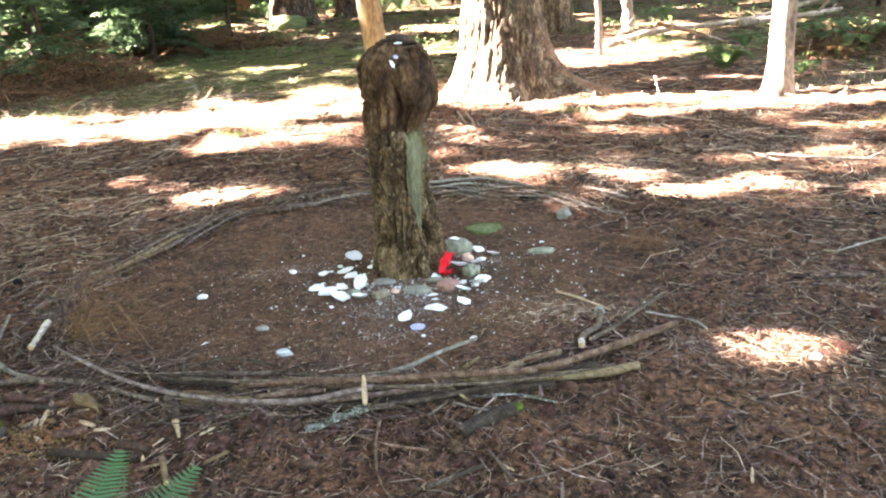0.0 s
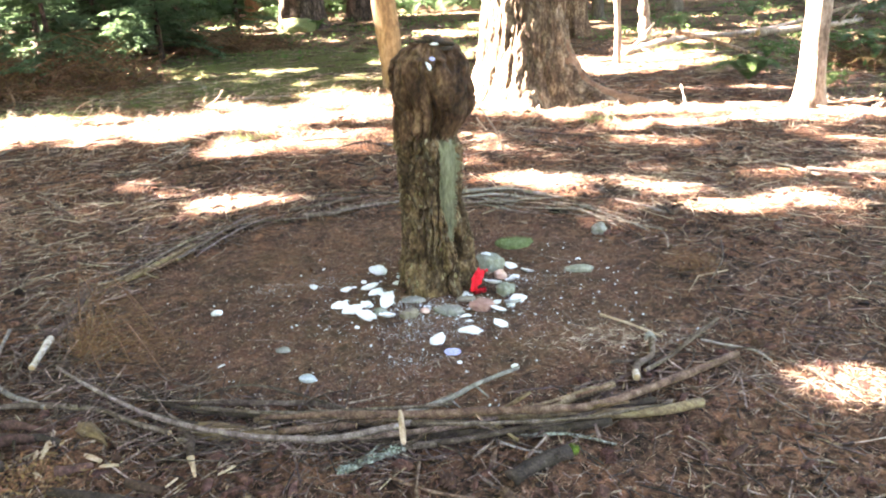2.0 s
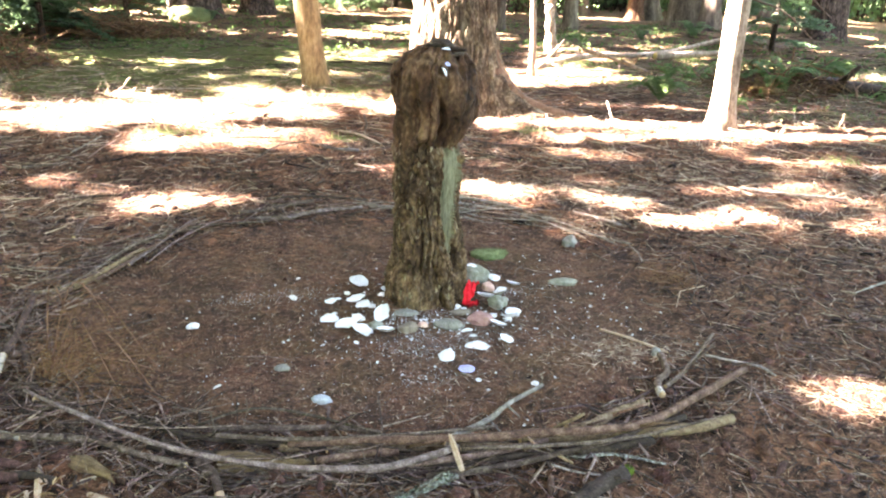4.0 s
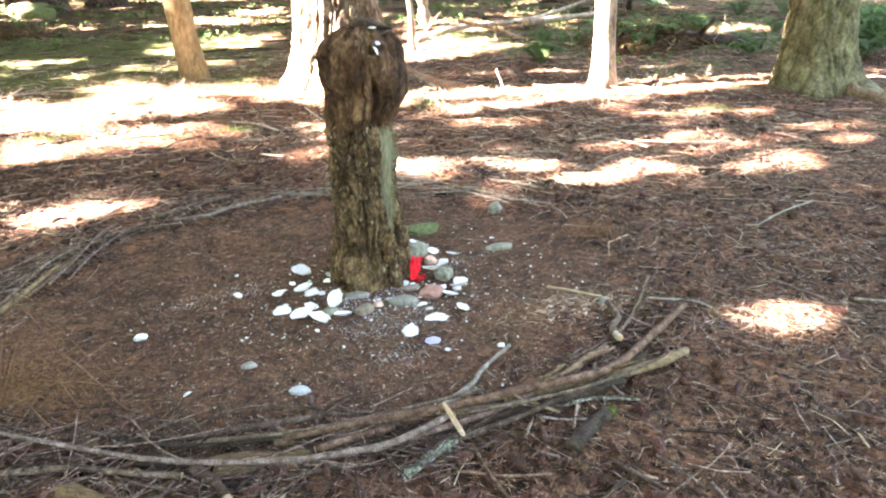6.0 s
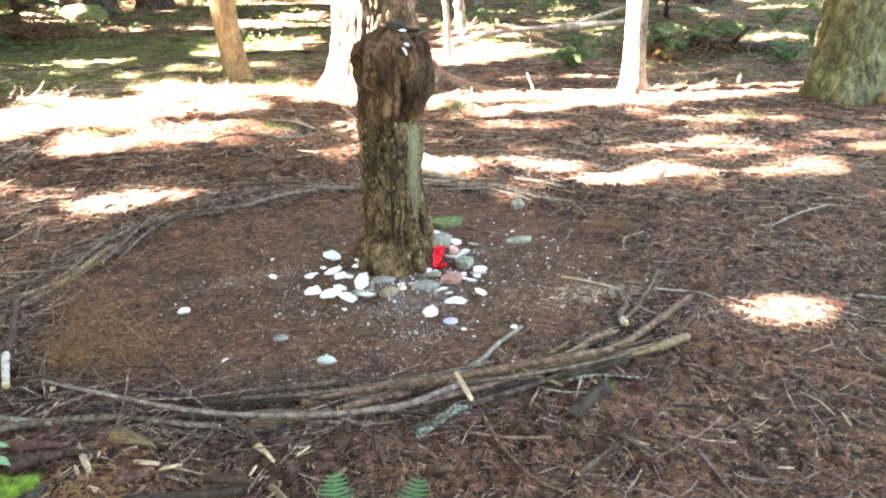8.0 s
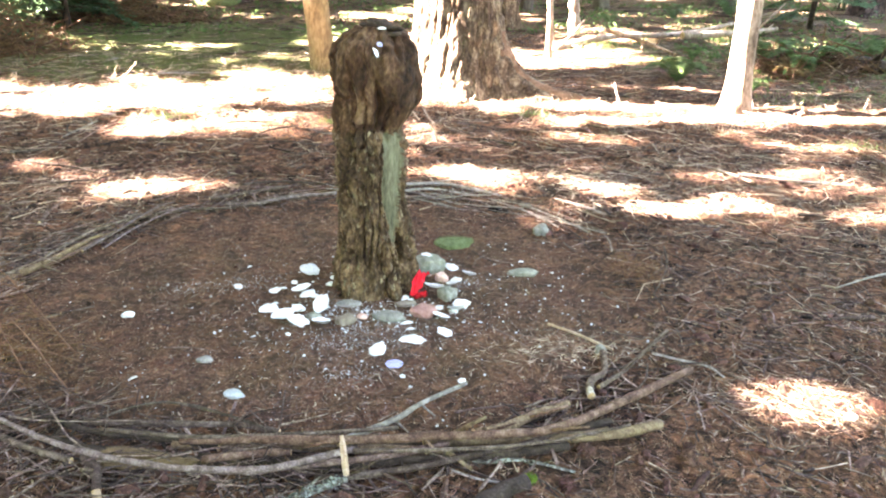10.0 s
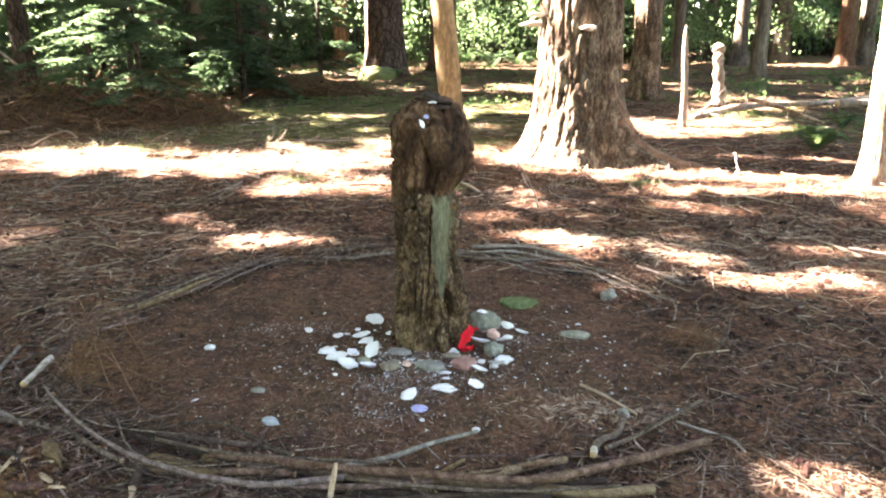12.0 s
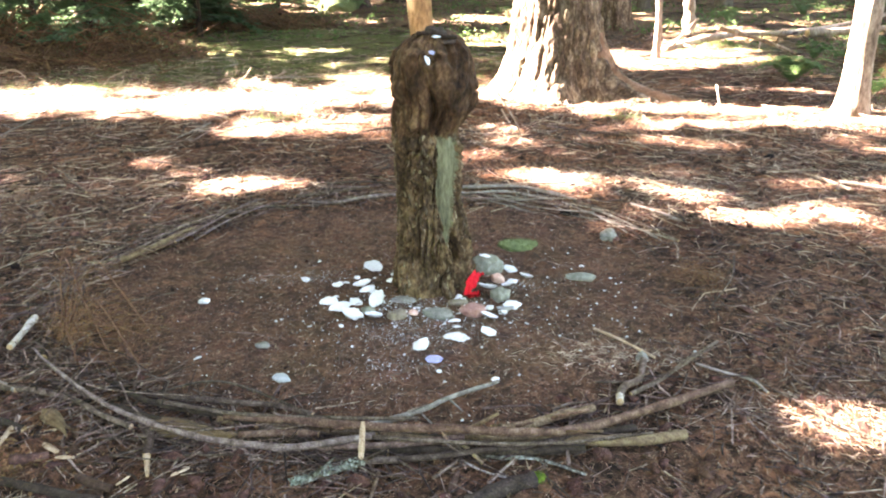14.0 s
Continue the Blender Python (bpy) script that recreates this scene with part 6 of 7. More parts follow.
def inside_ring(x, y):
    return np.hypot((x + 0.42) / 1.55, (y - 3.92) / 1.35) < 1 + 0.08 * np.sin(9 * np.arctan2(y - 3.92, x + 0.42))


def lay_out(name, label, v, f, length, mat, single, single_label):
    """Thin twigs along the ring: the longest as things of their own, the rest as one."""
    n = len(length)
    pick = np.argsort(-length)[:single]
    vv, one = v.reshape(n, 9, 3), f[:6].tolist()
    for i in pick:
        base = vv[i].mean(0)
        ob = new("twig", mesh_of("twig", (vv[i] - base).tolist(), one + [(2, 1, 0), (6, 7, 8)], mat, False))
        ob.location = base.tolist()
        tagged(ob, single_label, "twig", "twigs laid along the ring")
    rest = np.delete(vv, pick, 0)
    tagged(new(name, fast_mesh(name, rest.reshape(-1, 3), f[:6 * len(rest)], mat)), label, "litter", kind="stuff")


def litter():
    rng = np.random.default_rng(3)
    spots = []
    for lo, hi, a, b, n in ((-3.4, 3.6, 1.0, 3.4, 64000), (-4.5, 5.5, 3.4, 6.6, 60000), (-8.0, 8.0, 6.6, 11.0, 40000), (-12, 14.0, 11.0, 18.0, 22000), (-5.0, 5.2, -2.6, 1.0, 30000), (-6.0, -3.2, 0.5, 5.0, 14000), (3.4, 6.2, 0.5, 5.0, 14000)):
        x, y = rng.uniform(lo, hi, n), rng.uniform(a, b, n)
        ok = ~inside_ring(x, y) | (rng.random(n) < 0.22)
        spots.append(np.stack([x[ok], y[ok]], 1))
    xy = np.concatenate(spots)
    n = len(xy)
    far = np.clip((xy[:, 1] - 3) / 5, 0, 1)
    v, f = slivers(rng, on_ground(xy[:, 0], xy[:, 1], rng.uniform(0.0, .009, n)), rng.uniform(0, 6.28, n), rng.uniform(.025, .075, n) * (1 + 0.45 * far), rng.uniform(.0014, .0034, n) * (1 + 0.9 * far), rng.normal(0, .16, n), False)
    tagged(new("needle_litter", fast_mesh("needle_litter", v, f, M_NEEDLE)), "reddish-brown dry needles strewn over the ground", "litter", kind="stuff")

    def twigs(name, label, n, box, length, radius, mat, keep=0.12, single=0, single_label=""):
        x, y = rng.uniform(box[0], box[1], n), rng.uniform(box[2], box[3], n)
        ok = ~inside_ring(x, y) | (rng.random(n) < keep)
        x, y = x[ok], y[ok]
        n = len(x)
        r = rng.uniform(*radius, n)
        ln = length[0] + (length[1] - length[0]) * rng.random(n) ** 2.2
        v, f = rods(rng, on_ground(x, y, r * 0.8 + rng.uniform(0, .012, n)), rng.uniform(0, 6.28, n), ln, r, rng.normal(0, .07, n))
        if single:
            near = (np.abs(x - 0.1) < 2.2) & (y > 1.4) & (y < 4.4)
            pick = np.argsort(np.where(near, -ln, 0))[:single]
            vv, one = v.reshape(n, 9, 3), f[:6].tolist()
            for i in pick:
                base = vv[i].mean(0)
                ob = new("twig", mesh_of("twig", (vv[i] - base).tolist(), one + [(2, 1, 0), (6, 7, 8)], mat, False))
                ob.location = base.tolist()
                tagged(ob, single_label, "twig", "loose twigs on the needles")
            stay = np.ones(n, bool)
            stay[pick] = False
            v = vv[stay].reshape(-1, 3)
            f = f[:6 * int(stay.sum())]
        tagged(new(name, fast_mesh(name, v, f, mat)), label, "litter", kind="stuff")

    twigs("twig_litter", "small brown twigs strewn over the ground", 3200, (-3.2, 3.4, 1.0, 3.4), (.03, .26), (.0013, .0042), M_TWIG, 0.10, 80, "thin brown dead twig lying on the needles")
    twigs("twig_litter", "small brown twigs strewn over the ground", 2300, (-4.5, 5.5, 3.4, 6.8), (.03, .28), (.0018, .005), M_TWIG, 0.08)
    twigs("twig_litter", "small brown twigs strewn over the ground", 3600, (-10, 13, 6.8, 17), (.08, .7), (.003, .010), M_TWIG)
    twigs("twig_litter", "small brown twigs strewn over the ground", 1800, (-5.0, 5.0, -2.6, 1.1), (.03, .28), (.0015, .005), M_TWIG)
    twigs("bleached_twigs", "pale bleached twigs strewn over the needles", 1500, (-5.0, 6.0, 4.6, 8.0), (.04, .35), (.0015, .0045), M_STRAW, 0.0)
    twigs("bleached_twigs", "pale bleached twigs strewn over the needles", 3200, (-9.0, 10.0, 8.0, 13.0), (.08, .6), (.002, .006), M_STRAW, 0.0)
    twigs("bleached_twigs", "pale bleached twigs strewn over the needles", 700, (-3.2, 3.4, 1.0, 4.6), (.03, .2), (.0012, .003), M_STRAW, 0.0, 30, "slender bleached twig lying on the needles")
    twigs("bleached_twigs", "pale bleached twigs strewn over the needles", 260, (-5.5, -1.6, 3.8, 8.0), (.10, .5), (.0018, .0045), M_STRAW, 0.0)
    twigs("bleached_twigs", "pale bleached twigs strewn over the needles", 450, (1.2, 5.5, 3.6, 7.5), (.10, .4), (.0018, .0045), M_STRAW, 0.0)
    twigs("dark_twigs", "dark rotten twigs strewn over the needles", 1900, (-3.2, 3.6, 1.0, 4.6), (.03, .22), (.0018, .005), M_DARKTWIG, 0.02, 35, "dark rotten twig lying on the needles")
    twigs("dark_twigs", "dark rotten twigs strewn over the needles", 900, (-8.0, 9.0, 4.6, 12.0), (.08, .6), (.004, .012), M_DARKTWIG, 0.0)

    # straw-coloured scraps in drifts
    drifts = np.array([(-1.95, 5.75, .40, .25), (-3.6, 5.6, .5, .3), (0.75, 5.9, .35, .15), (1.5, 5.65, .25, .2), (2.15, 5.2, .45, .18), (3.3, 4.7, .5, .3), (-2.9, 4.6, .5, .4), (2.6, 6.3, .6, .25), (4.2, 5.9, .6, .3), (-4.6, 7.0, .8, .3), (0.3, 7.3, .4, .25), (1.42, 2.70, .30, .18), (1.36, 2.72, .16, .10), (0.62, 3.20, .2, .08), (2.0, 3.3, .5, .4)])
    n = 5200
    sp = drifts[rng.integers(0, len(drifts), n)]
    x, y = sp[:, 0] + rng.normal(0, 1, n) * sp[:, 2], sp[:, 1] + rng.normal(0, 1, n) * sp[:, 3]
    v, f = slivers(rng, on_ground(x, y, rng.uniform(.002, .014, n)), rng.uniform(0, 6.28, n), rng.uniform(.03, .16, n) * np.clip(sp[:, 1] / 5.5, .4, 1), rng.uniform(.003, .008, n) * np.clip(sp[:, 1] / 5.5, .4, 1), rng.normal(0, .15, n))
    tagged(new("straw_scraps", fast_mesh("straw_scraps", v, f, M_STRAW)), "straw-coloured scraps of needles and twigs", "litter", kind="stuff")

    # brown bits and pale flecks strewn over the trodden soil
    for n, mat, name, label in ((1500, M_TWIG, "twig_bits", "short brown bits of twig on the trodden soil"), (420, M_STRAW, "pale_flecks", "pale flecks of wood on the trodden soil"), (1100, M_DARKTWIG, "dark_bits", "dark bits of bark on the trodden soil")):
        x, y = -0.55 + rng.normal(0, .75, n), 2.75 + 2.3 * rng.random(n) ** 1.4
        ok = inside_ring(x, y)
        x, y = x[ok], y[ok]
        n = len(x)
        v, f = slivers(rng, on_ground(x, y, rng.uniform(.001, .006, n)), rng.uniform(0, 6.28, n), .012 + .06 * rng.random(n) ** 2.5, rng.uniform(.002, .007, n), rng.normal(0, .12, n))
        tagged(new(name, fast_mesh(name, v, f, mat)), label, "litter", kind="stuff")

    # crumbled red-rotten wood by the mossy log
    n = 420
    x, y = -1.60 + rng.normal(0, .10, n), 2.38 + rng.normal(0, .06, n)
    v, f = slivers(rng, on_ground(x, y, rng.uniform(.0, .03, n)), rng.uniform(0, 6.28, n), rng.uniform(.01, .05, n), rng.uniform(.005, .014, n), rng.normal(0, .35, n))
    tagged(new("rotten_crumbs", fast_mesh("rotten_crumbs", v, f, M_ORANGE)), "orange-brown crumbs of rotten wood", "litter", kind="stuff")

    # dry stalks and grass standing at the far side of the sunlit ground
    def blades(name, label, spots, n, length, width, mat):
        k = rng.integers(0, len(spots), n)
        sp = np.array(spots)[k]
        x, y = sp[:, 0] + rng.normal(0, 1, n) * sp[:, 2], sp[:, 1] + rng.normal(0, 1, n) * sp[:, 3]
        ln, tilt = rng.uniform(*length, n), rng.uniform(0.15, 1.05, n)
        v, f = slivers(rng, on_ground(x, y, 0.45 * ln * np.sin(tilt)), rng.uniform(0, 6.28, n), ln, rng.uniform(*width, n), tilt)
        tagged(new(name, fast_mesh(name, v, f, mat)), label, "grass", kind="stuff")

    edge = [(float(rng.uniform(-7.5, 0.2)), float(rng.uniform(9.3, 11.6)), float(rng.uniform(.08, .35)), float(rng.uniform(.05, .2))) for q in range(44)]
    edge += [(float(rng.uniform(3.0, 10.0)), float(rng.uniform(8.0, 13.0)), float(rng.uniform(.08, .35)), float(rng.uniform(.05, .2))) for q in range(30)]
    blades("dry_stalks", "dry bleached stalks standing in tufts", edge, 1500, (.08, .34), (.002, .005), M_STRAW)
    lit = [(float(rng.uniform(-5.5, 0.0)), float(rng.uniform(7.3, 9.6)), float(rng.uniform(.05, .3)), float(rng.uniform(.04, .15))) for q in range(60)]
    lit += [(float(rng.uniform(0.6, 5.2)), float(rng.uniform(7.2, 8.6)), float(rng.uniform(.05, .25)), float(rng.uniform(.04, .12))) for q in range(45)]
    blades("dry_stalks", "dry bleached stalks and litter in low tufts", lit, 1500, (.04, .17), (.003, .010), M_STRAW)
    green = [(float(rng.uniform(-7.5, 1.0)), float(rng.uniform(9.6, 16.5)), float(rng.uniform(.15, .6)), float(rng.uniform(.1, .4))) for q in range(70)]
    green += [(float(rng.uniform(3.5, 11.0)), float(rng.uniform(8.6, 14.5)), float(rng.uniform(.1, .5)), float(rng.uniform(.1, .3))) for q in range(44)]
    green += [(-2.2, 8.0, .12, .06), (-0.5, 7.6, .1, .06), (4.3, 6.6, .15, .08), (1.5, 8.0, .15, .05)]
    blades("grass_tufts", "short green grass and moss in tufts", green, 16000, (.03, .14), (.003, .007), M_GRASS)

    # low weeds and moss tufts on the slope
    spots = [(float(rng.uniform(3.0, 20.0)), float(rng.uniform(9.5, 24.0)), float(rng.uniform(.15, .6))) for q in range(190)]
    spots += [(float(rng.uniform(-8.0, 2.0)), float(rng.uniform(14.5, 26.0)), float(rng.uniform(.2, .7))) for q in range(80)]
    n = 11000
    sp = np.array(spots)[rng.integers(0, len(spots), n)]
    x, y = sp[:, 0] + rng.normal(0, 1, n) * sp[:, 2], sp[:, 1] + rng.normal(0, 1, n) * sp[:, 2] * 0.7
    v, f = leaves(rng, on_ground(x, y, np.abs(rng.normal(0, .06, n)) + .01), rng.uniform(.03, .11, n), 0.4, 0.5)
    tagged(new("low_weeds", fast_mesh("low_weeds", v, f, M_FARFERN)), "low green weeds and moss on the slope", "weeds", kind="stuff")
    twigs("dark_twigs", "dark rotten twigs strewn over the slope", 1500, (-8.0, 15.0, 12.0, 24.0), (.2, 1.2), (.006, .02), M_DARKTWIG, 0.0)

    n = 170
    x, y = rng.uniform(-2.6, 3.2, n), rng.uniform(1.0, 4.6, n)
    x[:30], y[:30] = rng.uniform(-1.9, -0.9, 30), rng.uniform(1.9, 2.65, 30)
    ok = ~inside_ring(x, y)
    x, y = x[ok], y[ok]
    n = len(x)
    v, f = slivers(rng, on_ground(x, y, rng.uniform(.002, .01, n)), rng.uniform(0, 6.28, n), rng.uniform(.02, .07, n), rng.uniform(.003, .009, n), rng.normal(0, .12, n))
    tagged(new("pale_splinters", fast_mesh("pale_splinters", v, f, M_PALE)), "pale splinters of wood on the ground", "litter", kind="stuff")

    # flakes of bark
    n = 42000
    x, y = rng.uniform(-4.2, 5.0, n), 1.0 + 6.6 * rng.random(n) ** 1.2
    ok = ~inside_ring(x, y) | (rng.random(n) < 0.12)
    x, y = x[ok], y[ok]
    n = len(x)
    v, f = slivers(rng, on_ground(x, y, rng.uniform(0, .008, n)), rng.uniform(0, 6.28, n), .008 + .06 * rng.random(n) ** 3, .004 + .022 * rng.random(n) ** 2, rng.normal(0, .45, n), False)
    tagged(new("bark_flakes", fast_mesh("bark_flakes", v, f, M_CHIP)), "dark brown bark flakes on the ground", "litter", kind="stuff")

    # chunks of bark and rotten wood
    n = 2800
    x, y = rng.uniform(-4.0, 4.4, n), 1.0 + 5.6 * rng.random(n) ** 1.5
    ok = ~inside_ring(x, y)
    x, y = x[ok], y[ok]
    n = len(x)
    base, tri = pebble_shape(1, 1, 1, 5, 1, 0.3)
    base = np.array([tuple(p) for p in base])
    turn, sz = rng.uniform(0, 6.28, n), (.008 + .024 * rng.random(n) ** 2) * (1 + 0.04 * np.clip(y - 4, 0, 5))
    bx = base[None] * np.stack([sz * rng.uniform(1, 2.2, n), sz * rng.uniform(.5, 1, n), sz * rng.uniform(.35, .8, n)], 1)[:, None] + rng.normal(0, .12, (n, len(base), 3)) * sz[:, None, None]
    vx = bx[..., 0] * np.cos(turn)[:, None] - bx[..., 1] * np.sin(turn)[:, None]
    vy = bx[..., 0] * np.sin(turn)[:, None] + bx[..., 1] * np.cos(turn)[:, None]
    v = np.stack([vx, vy, bx[..., 2]], -1) + on_ground(x, y, sz * 0.3)[:, None]
    near = (np.abs(x) < 2.4) & (y > 1.4) & (y < 4.2)
    pick = np.argsort(np.where(near, -sz, 0))[:160]
    for i in pick:
        c = v[i].mean(0)
        ob = new("bark_chunk", mesh_of("bark_chunk", (v[i] - c).tolist(), [tuple(t) for t in tri], M_CHIP, False))
        ob.location = c.tolist()
        tagged(ob, "dark brown chunk of rotten bark on the needles", "bark", "loose bark")
    v = np.delete(v, pick, 0)
    f = (np.array(tri)[None] + (np.arange(n - 160) * len(base))[:, None, None]).reshape(-1, 3)
    tagged(new("bark_chunks", fast_mesh("bark_chunks", v.reshape(-1, 3), f, M_CHIP)), "dark chunks of bark and rotten wood", "litter", kind="stuff")

    # brushwood filling the ring of branches
    n = 560
    a = rng.uniform(0, 6.283, n)
    a = a[(rng.random(n) < 0.15) | ((np.cos(a) < 0.55) & (rng.random(n) < np.where(np.sin(a) > -0.6, 0.5, 1.0)))]
    n = len(a)
    front = np.exp(-((np.sin(a) + 1) / 0.35) ** 2)
    rr = 1 + rng.normal(0, .055, n)
    x, y = -0.42 + 1.74 * rr * np.cos(a), 3.94 + 1.47 * rr * np.sin(a)
    yaw = np.arctan2(1.47 * np.cos(a), -1.74 * np.sin(a)) + rng.normal(0, .7, n)
    rad = .0018 + .006 * rng.random(n) ** 2
    v, f = rods(rng, on_ground(x, y, rng.uniform(.003, .030, n) * (1 - 0.3 * front)), yaw, ln := rng.uniform(.08, .45, n), rad, rng.normal(0, .08, n))
    lay_out("ring_brushwood", "thin brown twigs laid along the ring", v, f, ln, M_TWIG, 80, "thin brown twig laid along the ring of branches")
    # extra twigs in dark colour, imitating the shaded gaps in the ring's pile
    n = 420
    a = rng.uniform(0, 6.283, n)
    a = a[((rng.random(n) < 0.25) | (np.sin(a) < -0.5)) & (np.cos(a) < 0.6)]
    n = len(a)
    front = np.exp(-((np.sin(a) + 1) / 0.35) ** 2)
    rr = 1 + rng.normal(0, .05, n)
    x, y = -0.42 + 1.74 * rr * np.cos(a), 3.94 + 1.45 * rr * np.sin(a)
    yaw = np.arctan2(1.47 * np.cos(a), -1.74 * np.sin(a)) + rng.normal(0, .6, n)
    v, f = rods(rng, on_ground(x, y, rng.uniform(.003, .025, n)), yaw, ln := rng.uniform(.1, .5, n), .002 + .006 * rng.random(n) ** 2, rng.normal(0, .08, n))
    lay_out("ring_brushwood", "dark thin twigs laid along the ring", v, f, ln, M_DARKTWIG, 45, "thin dark twig laid along the ring of branches")
    # tangled small twigs on the west side
    n = 150
    a = rng.uniform(2.3, 3.9, n)
    rr = 1 + rng.normal(0, .06, n)
    x, y = -0.42 + 1.76 * rr * np.cos(a), 3.94 + 1.46 * rr * np.sin(a)
    yaw = np.arctan2(1.47 * np.cos(a), -1.74 * np.sin(a)) + rng.normal(0, 1.0, n)
    v, f = rods(rng, on_ground(x, y, rng.uniform(.01, .06, n)), yaw, rng.uniform(.10, .42, n), .0016 + .004 * rng.random(n) ** 2, rng.normal(0, .18, n))
    tagged(new("ring_brushwood", fast_mesh("ring_brushwood", v, f, M_TWIG)), "tangled brown twigs on the ring's edge", "litter", kind="stuff")
    # thin dead twigs tangled over the front of the ring
    for n, mat, label in ((110, M_TWIG, "tangled thin brown twigs over the laid branches"), (80, M_DARKTWIG, "tangled thin dark twigs over the laid branches")):
        a = rng.uniform(3.65, 4.75, n)
        rr = 1 + rng.normal(0, .07, n)
        x, y = -0.42 + 1.72 * rr * np.cos(a), 3.94 + 1.44 * rr * np.sin(a)
        yaw = np.arctan2(1.47 * np.cos(a), -1.74 * np.sin(a)) + rng.normal(0, .8, n)
        v, f = rods(rng, on_ground(x, y, rng.uniform(.01, .075, n)), yaw, rng.uniform(.10, .40, n), .0014 + .0035 * rng.random(n) ** 2, rng.normal(0, .16, n))
        tagged(new("ring_brushwood", fast_mesh("ring_brushwood", v, f, mat)), label, "litter", kind="stuff")
    # grey twigs at the back and side
    n = 20
    a = rng.uniform(0.5, 1.7, n)
    rr = 1 + rng.normal(0, .04, n)
    x, y = -0.42 + 1.70 * rr * np.cos(a), 3.94 + 1.48 * rr * np.sin(a)
    yaw = np.arctan2(1.47 * np.cos(a), -1.74 * np.sin(a)) + rng.normal(0, .35, n)
    v, f = rods(rng, on_ground(x, y, rng.uniform(.015, .05, n)), yaw, ln := rng.uniform(.2, .7, n), rng.uniform(.003, .007, n), rng.normal(0, .06, n))
    lay_out("ring_brushwood", "silvery thin twigs laid along the ring", v, f, ln, M_GREYBARK, 12, "thin silvery twig laid along the ring of branches")

    # crumbs of soil and bark on the trodden ground
    n = 36000
    x, y = rng.uniform(-2.1, 1.3, n), rng.uniform(2.5, 5.4, n)
    ok = inside_ring(x, y)
    x, y = x[ok], y[ok]
    n = len(x)
    v, f = slivers(rng, on_ground(x, y, .001), rng.uniform(0, 6.28, n), .004 + .02 * rng.random(n) ** 4, .003 + .007 * rng.random(n) ** 2, rng.normal(0, .4, n), False)
    tagged(new("soil_crumbs", fast_mesh("soil_crumbs", v, f, M_CRUMB)), "crumbs of soil, bark and needles", "litter", kind="stuff")

    n = 2600
    x, y = rng.uniform(-2.1, 1.3, n), rng.uniform(2.5, 5.4, n)
    ok = inside_ring(x, y)
    x, y = x[ok], y[ok]
    n = len(x)
    v, f = slivers(rng, on_ground(x, y, .003), rng.uniform(0, 6.28, n), .006 + .03 * rng.random(n) ** 3, .002 + .004 * rng.random(n) ** 2, rng.normal(0, .2, n), False)
    tagged(new("pale_flecks", fast_mesh("pale_flecks", v, f, M_STRAW)), "pale flecks of straw and bark on the soil", "litter", kind="stuff")

    # crushed shell
    n = 2000
    rr, a = np.abs(rng.normal(0, .68, n)), rng.uniform(0, 6.283, n)
    x, y = -0.2 + rr * np.cos(a) * 1.25, 3.62 + rr * np.sin(a) * 0.8
    ok = inside_ring(x, y)
    x, y = x[ok], y[ok]
    n = len(x)
    s = .003 + .014 * rng.random(n) ** 6
    v, f = slivers(rng, on_ground(x, y, .002), rng.uniform(0, 6.28, n), s * 1.4, s, rng.normal(0, .2, n))
    tagged(new("shell_fragments", fast_mesh("shell_fragments", v, f, M_ASH)), "white crushed shell fragments on the soil", "litter", kind="stuff")
    n = 1600
    spots = np.array([(-0.30, 3.45), (-0.42, 3.36), (-0.22, 3.30), (-0.05, 3.42), (-0.85, 4.02), (-1.15, 3.98), (-0.33, 3.08), (0.3, 3.95), (-0.36, 3.70)])[rng.integers(0, 9, n)]
    x, y = spots[:, 0] + rng.normal(0, .10, n), spots[:, 1] + rng.normal(0, .05, n)
    s = rng.uniform(.002, .0055, n)
    v, f = slivers(rng, on_ground(x, y, .001), rng.uniform(0, 6.28, n), s * 1.4, s, rng.normal(0, .2, n))
    tagged(new("shell_fragments", fast_mesh("shell_fragments", v, f, M_ASH)), "fine white shell grit on the soil", "litter", kind="stuff")


litter()

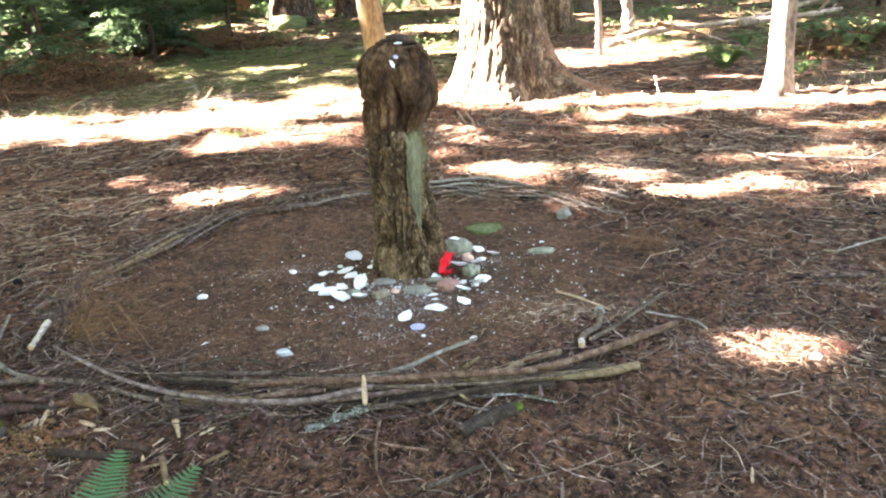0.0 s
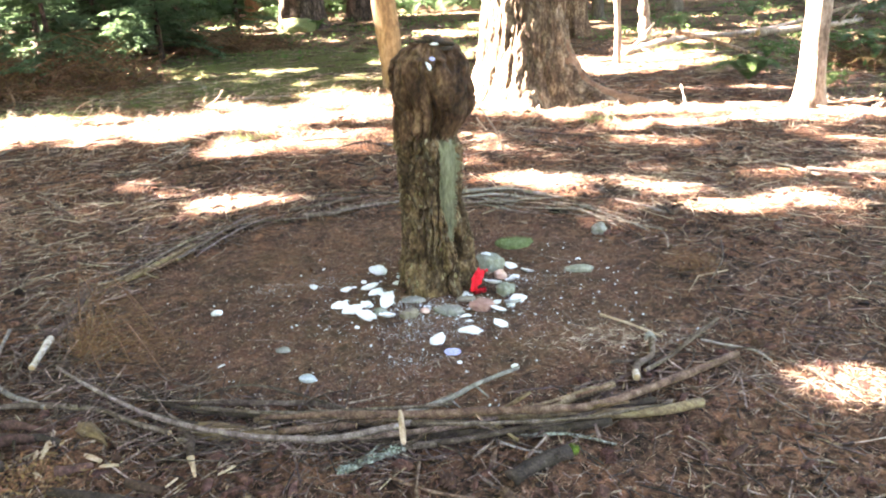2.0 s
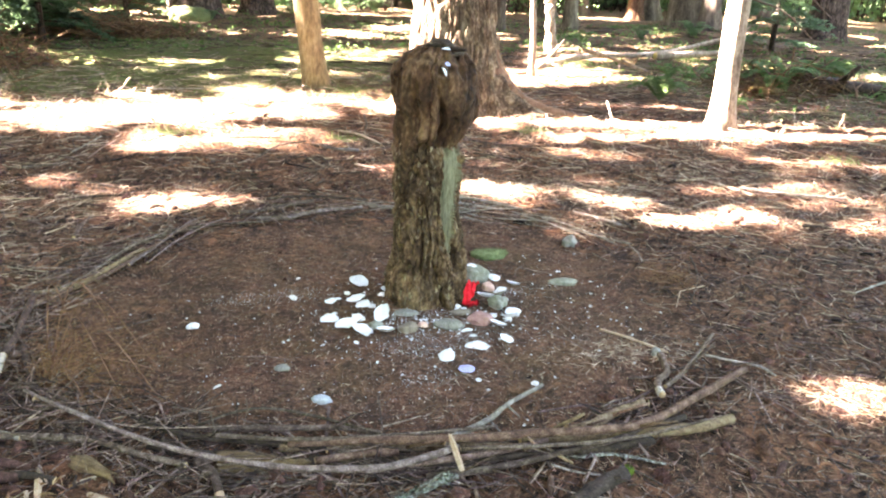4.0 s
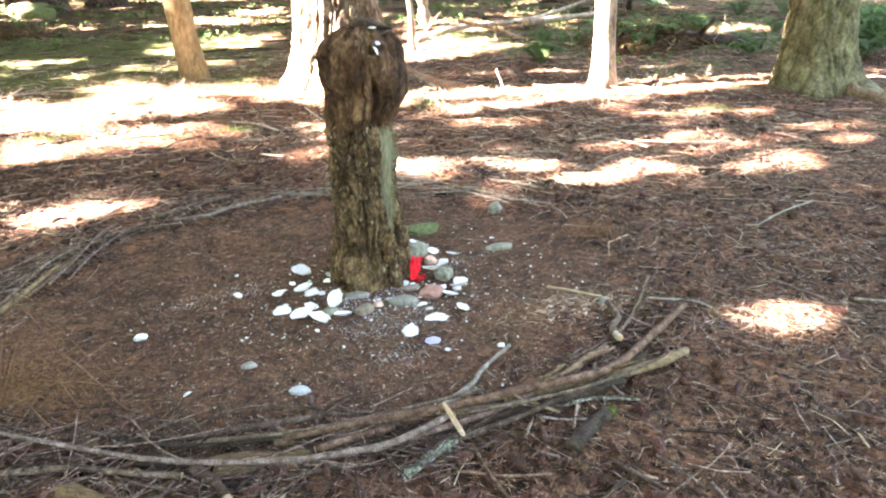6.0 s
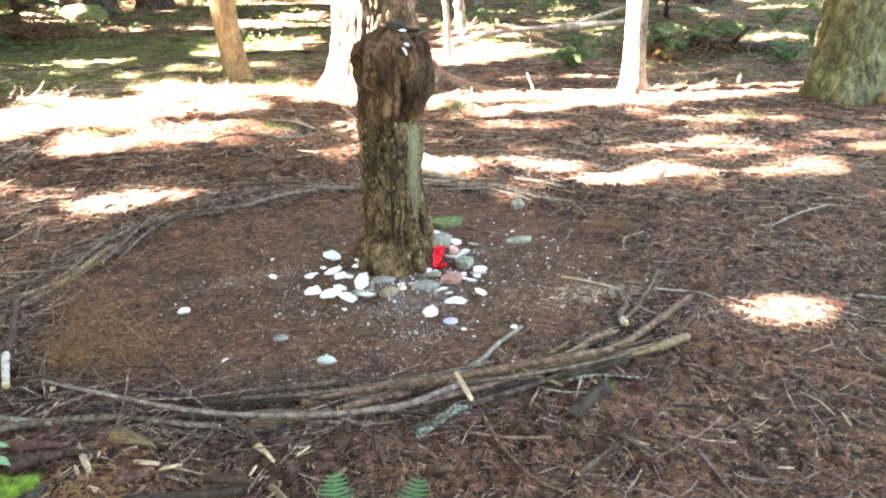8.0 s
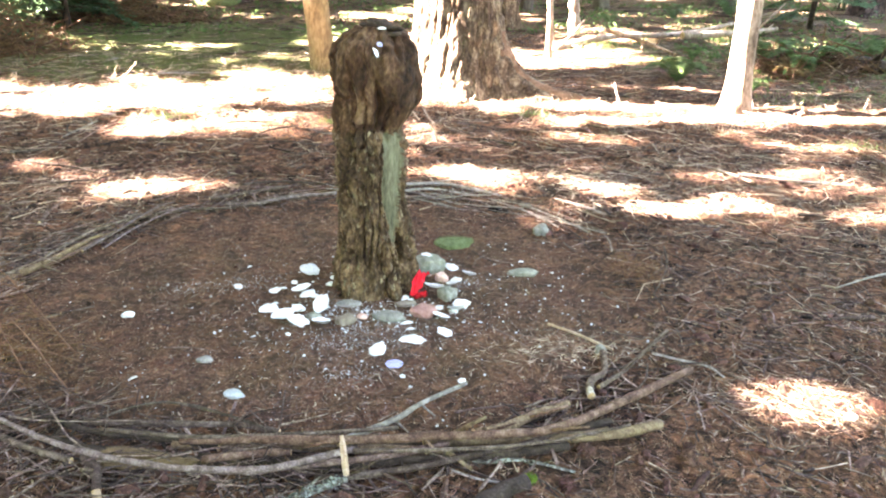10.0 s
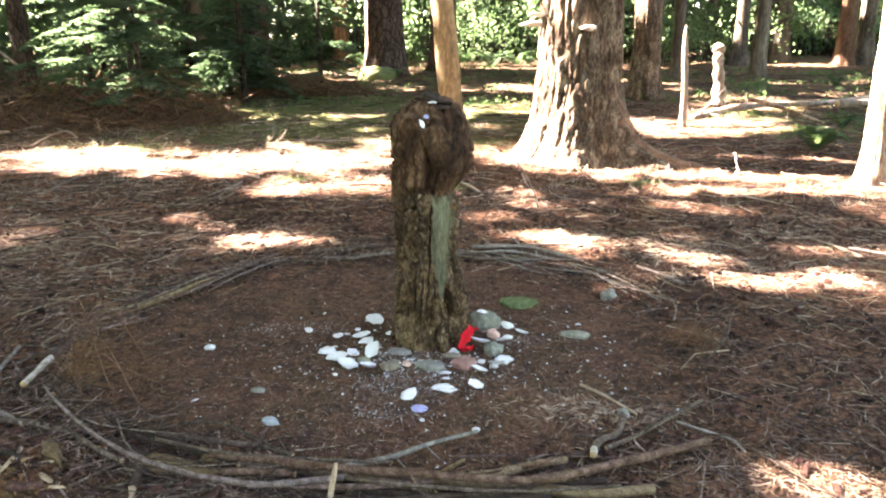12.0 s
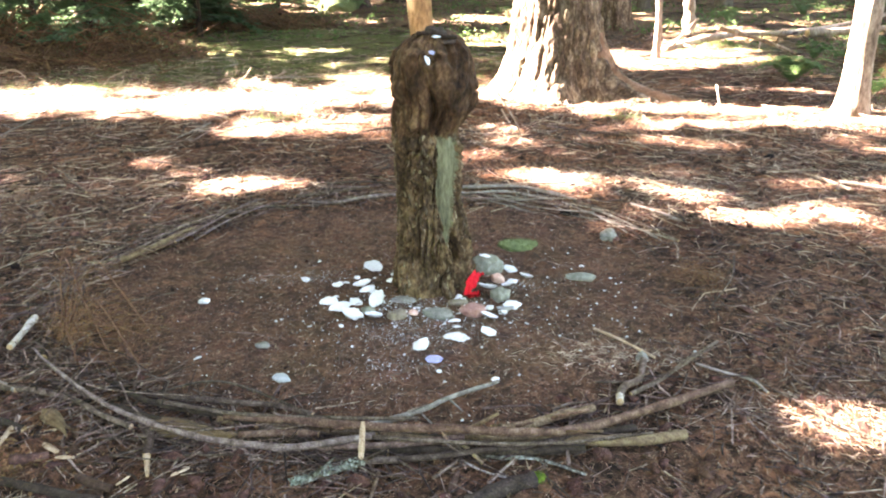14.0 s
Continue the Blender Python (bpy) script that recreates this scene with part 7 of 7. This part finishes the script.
# lumps of red-rotten wood in front of the ring
rng_w = random.Random(41)
for q in range(60):
    x, y = rng_w.uniform(-2.2, 2.2), rng_w.uniform(1.35, 2.4)
    v, f = pebble_shape(rng_w.uniform(.025, .06), rng_w.uniform(.011, .02), rng_w.uniform(.008, .014), q + 700, 2, 0.35)
    turn = Euler((0, rng_w.uniform(-.15, .15), rng_w.uniform(0, 6.28))).to_matrix()
    ob = new("rotten_wood", mesh_of("rotten_wood", [turn @ p for p in v], f, M_ROTTEN))
    ob.location = (x, y, floor_z(x, y) + 0.006)
    tagged(ob, "dark reddish lump of rotten wood on the litter", "wood", "lumps of rotten wood")


# ---- cones ----
def cone_mesh():
    pieces = [pebble_shape(.017, .017, .032, 3, 2, 0.05)]
    for q in range(40):
        s = (q + 0.5) / 40
        a = q * 2.4
        r = .019 * math.sin(math.pi * (0.12 + 0.8 * s)) ** 0.7
        c = Vector((r * math.cos(a), r * math.sin(a), -.032 + .064 * s))
        o = Vector((math.cos(a), math.sin(a), 0.5)).normalized()
        u = Vector((-math.sin(a), math.cos(a), 0))
        t = o.cross(u) * .0015
        v = [c - u * .006, c + u * .006, c + o * .011 + u * .003, c + o * .011 - u * .003]
        pieces.append(([p + t for p in v] + [p - t for p in v], [(0, 1, 2, 3), (7, 6, 5, 4), (0, 1, 5, 4), (1, 2, 6, 5), (2, 3, 7, 6), (3, 0, 4, 7)]))
    return mesh_of("fir_cone", *joined(*pieces), M_CONE, False)


CONE = cone_mesh()
rng_c = random.Random(6)
count = 0
while count < 160:
    x, y = rng_c.uniform(-2.4, 3.5), 1.3 + 4.9 * rng_c.random() ** 1.4
    if math.hypot((x + 0.42) / 1.85, (y - 3.92) / 1.6) < 1:
        continue
    ob = new("fir_cone", CONE)
    ob.matrix_world = pose(x, y, floor_z(x, y) + 0.014, 90 + rng_c.uniform(-15, 15), rng_c.uniform(0, 360), rng_c.uniform(0, 360)) @ Matrix.Scale(rng_c.uniform(0.55, 1.0), 4)
    tagged(ob, "reddish-brown fir cone lying among needles", "cone", "fir cones")
    count += 1
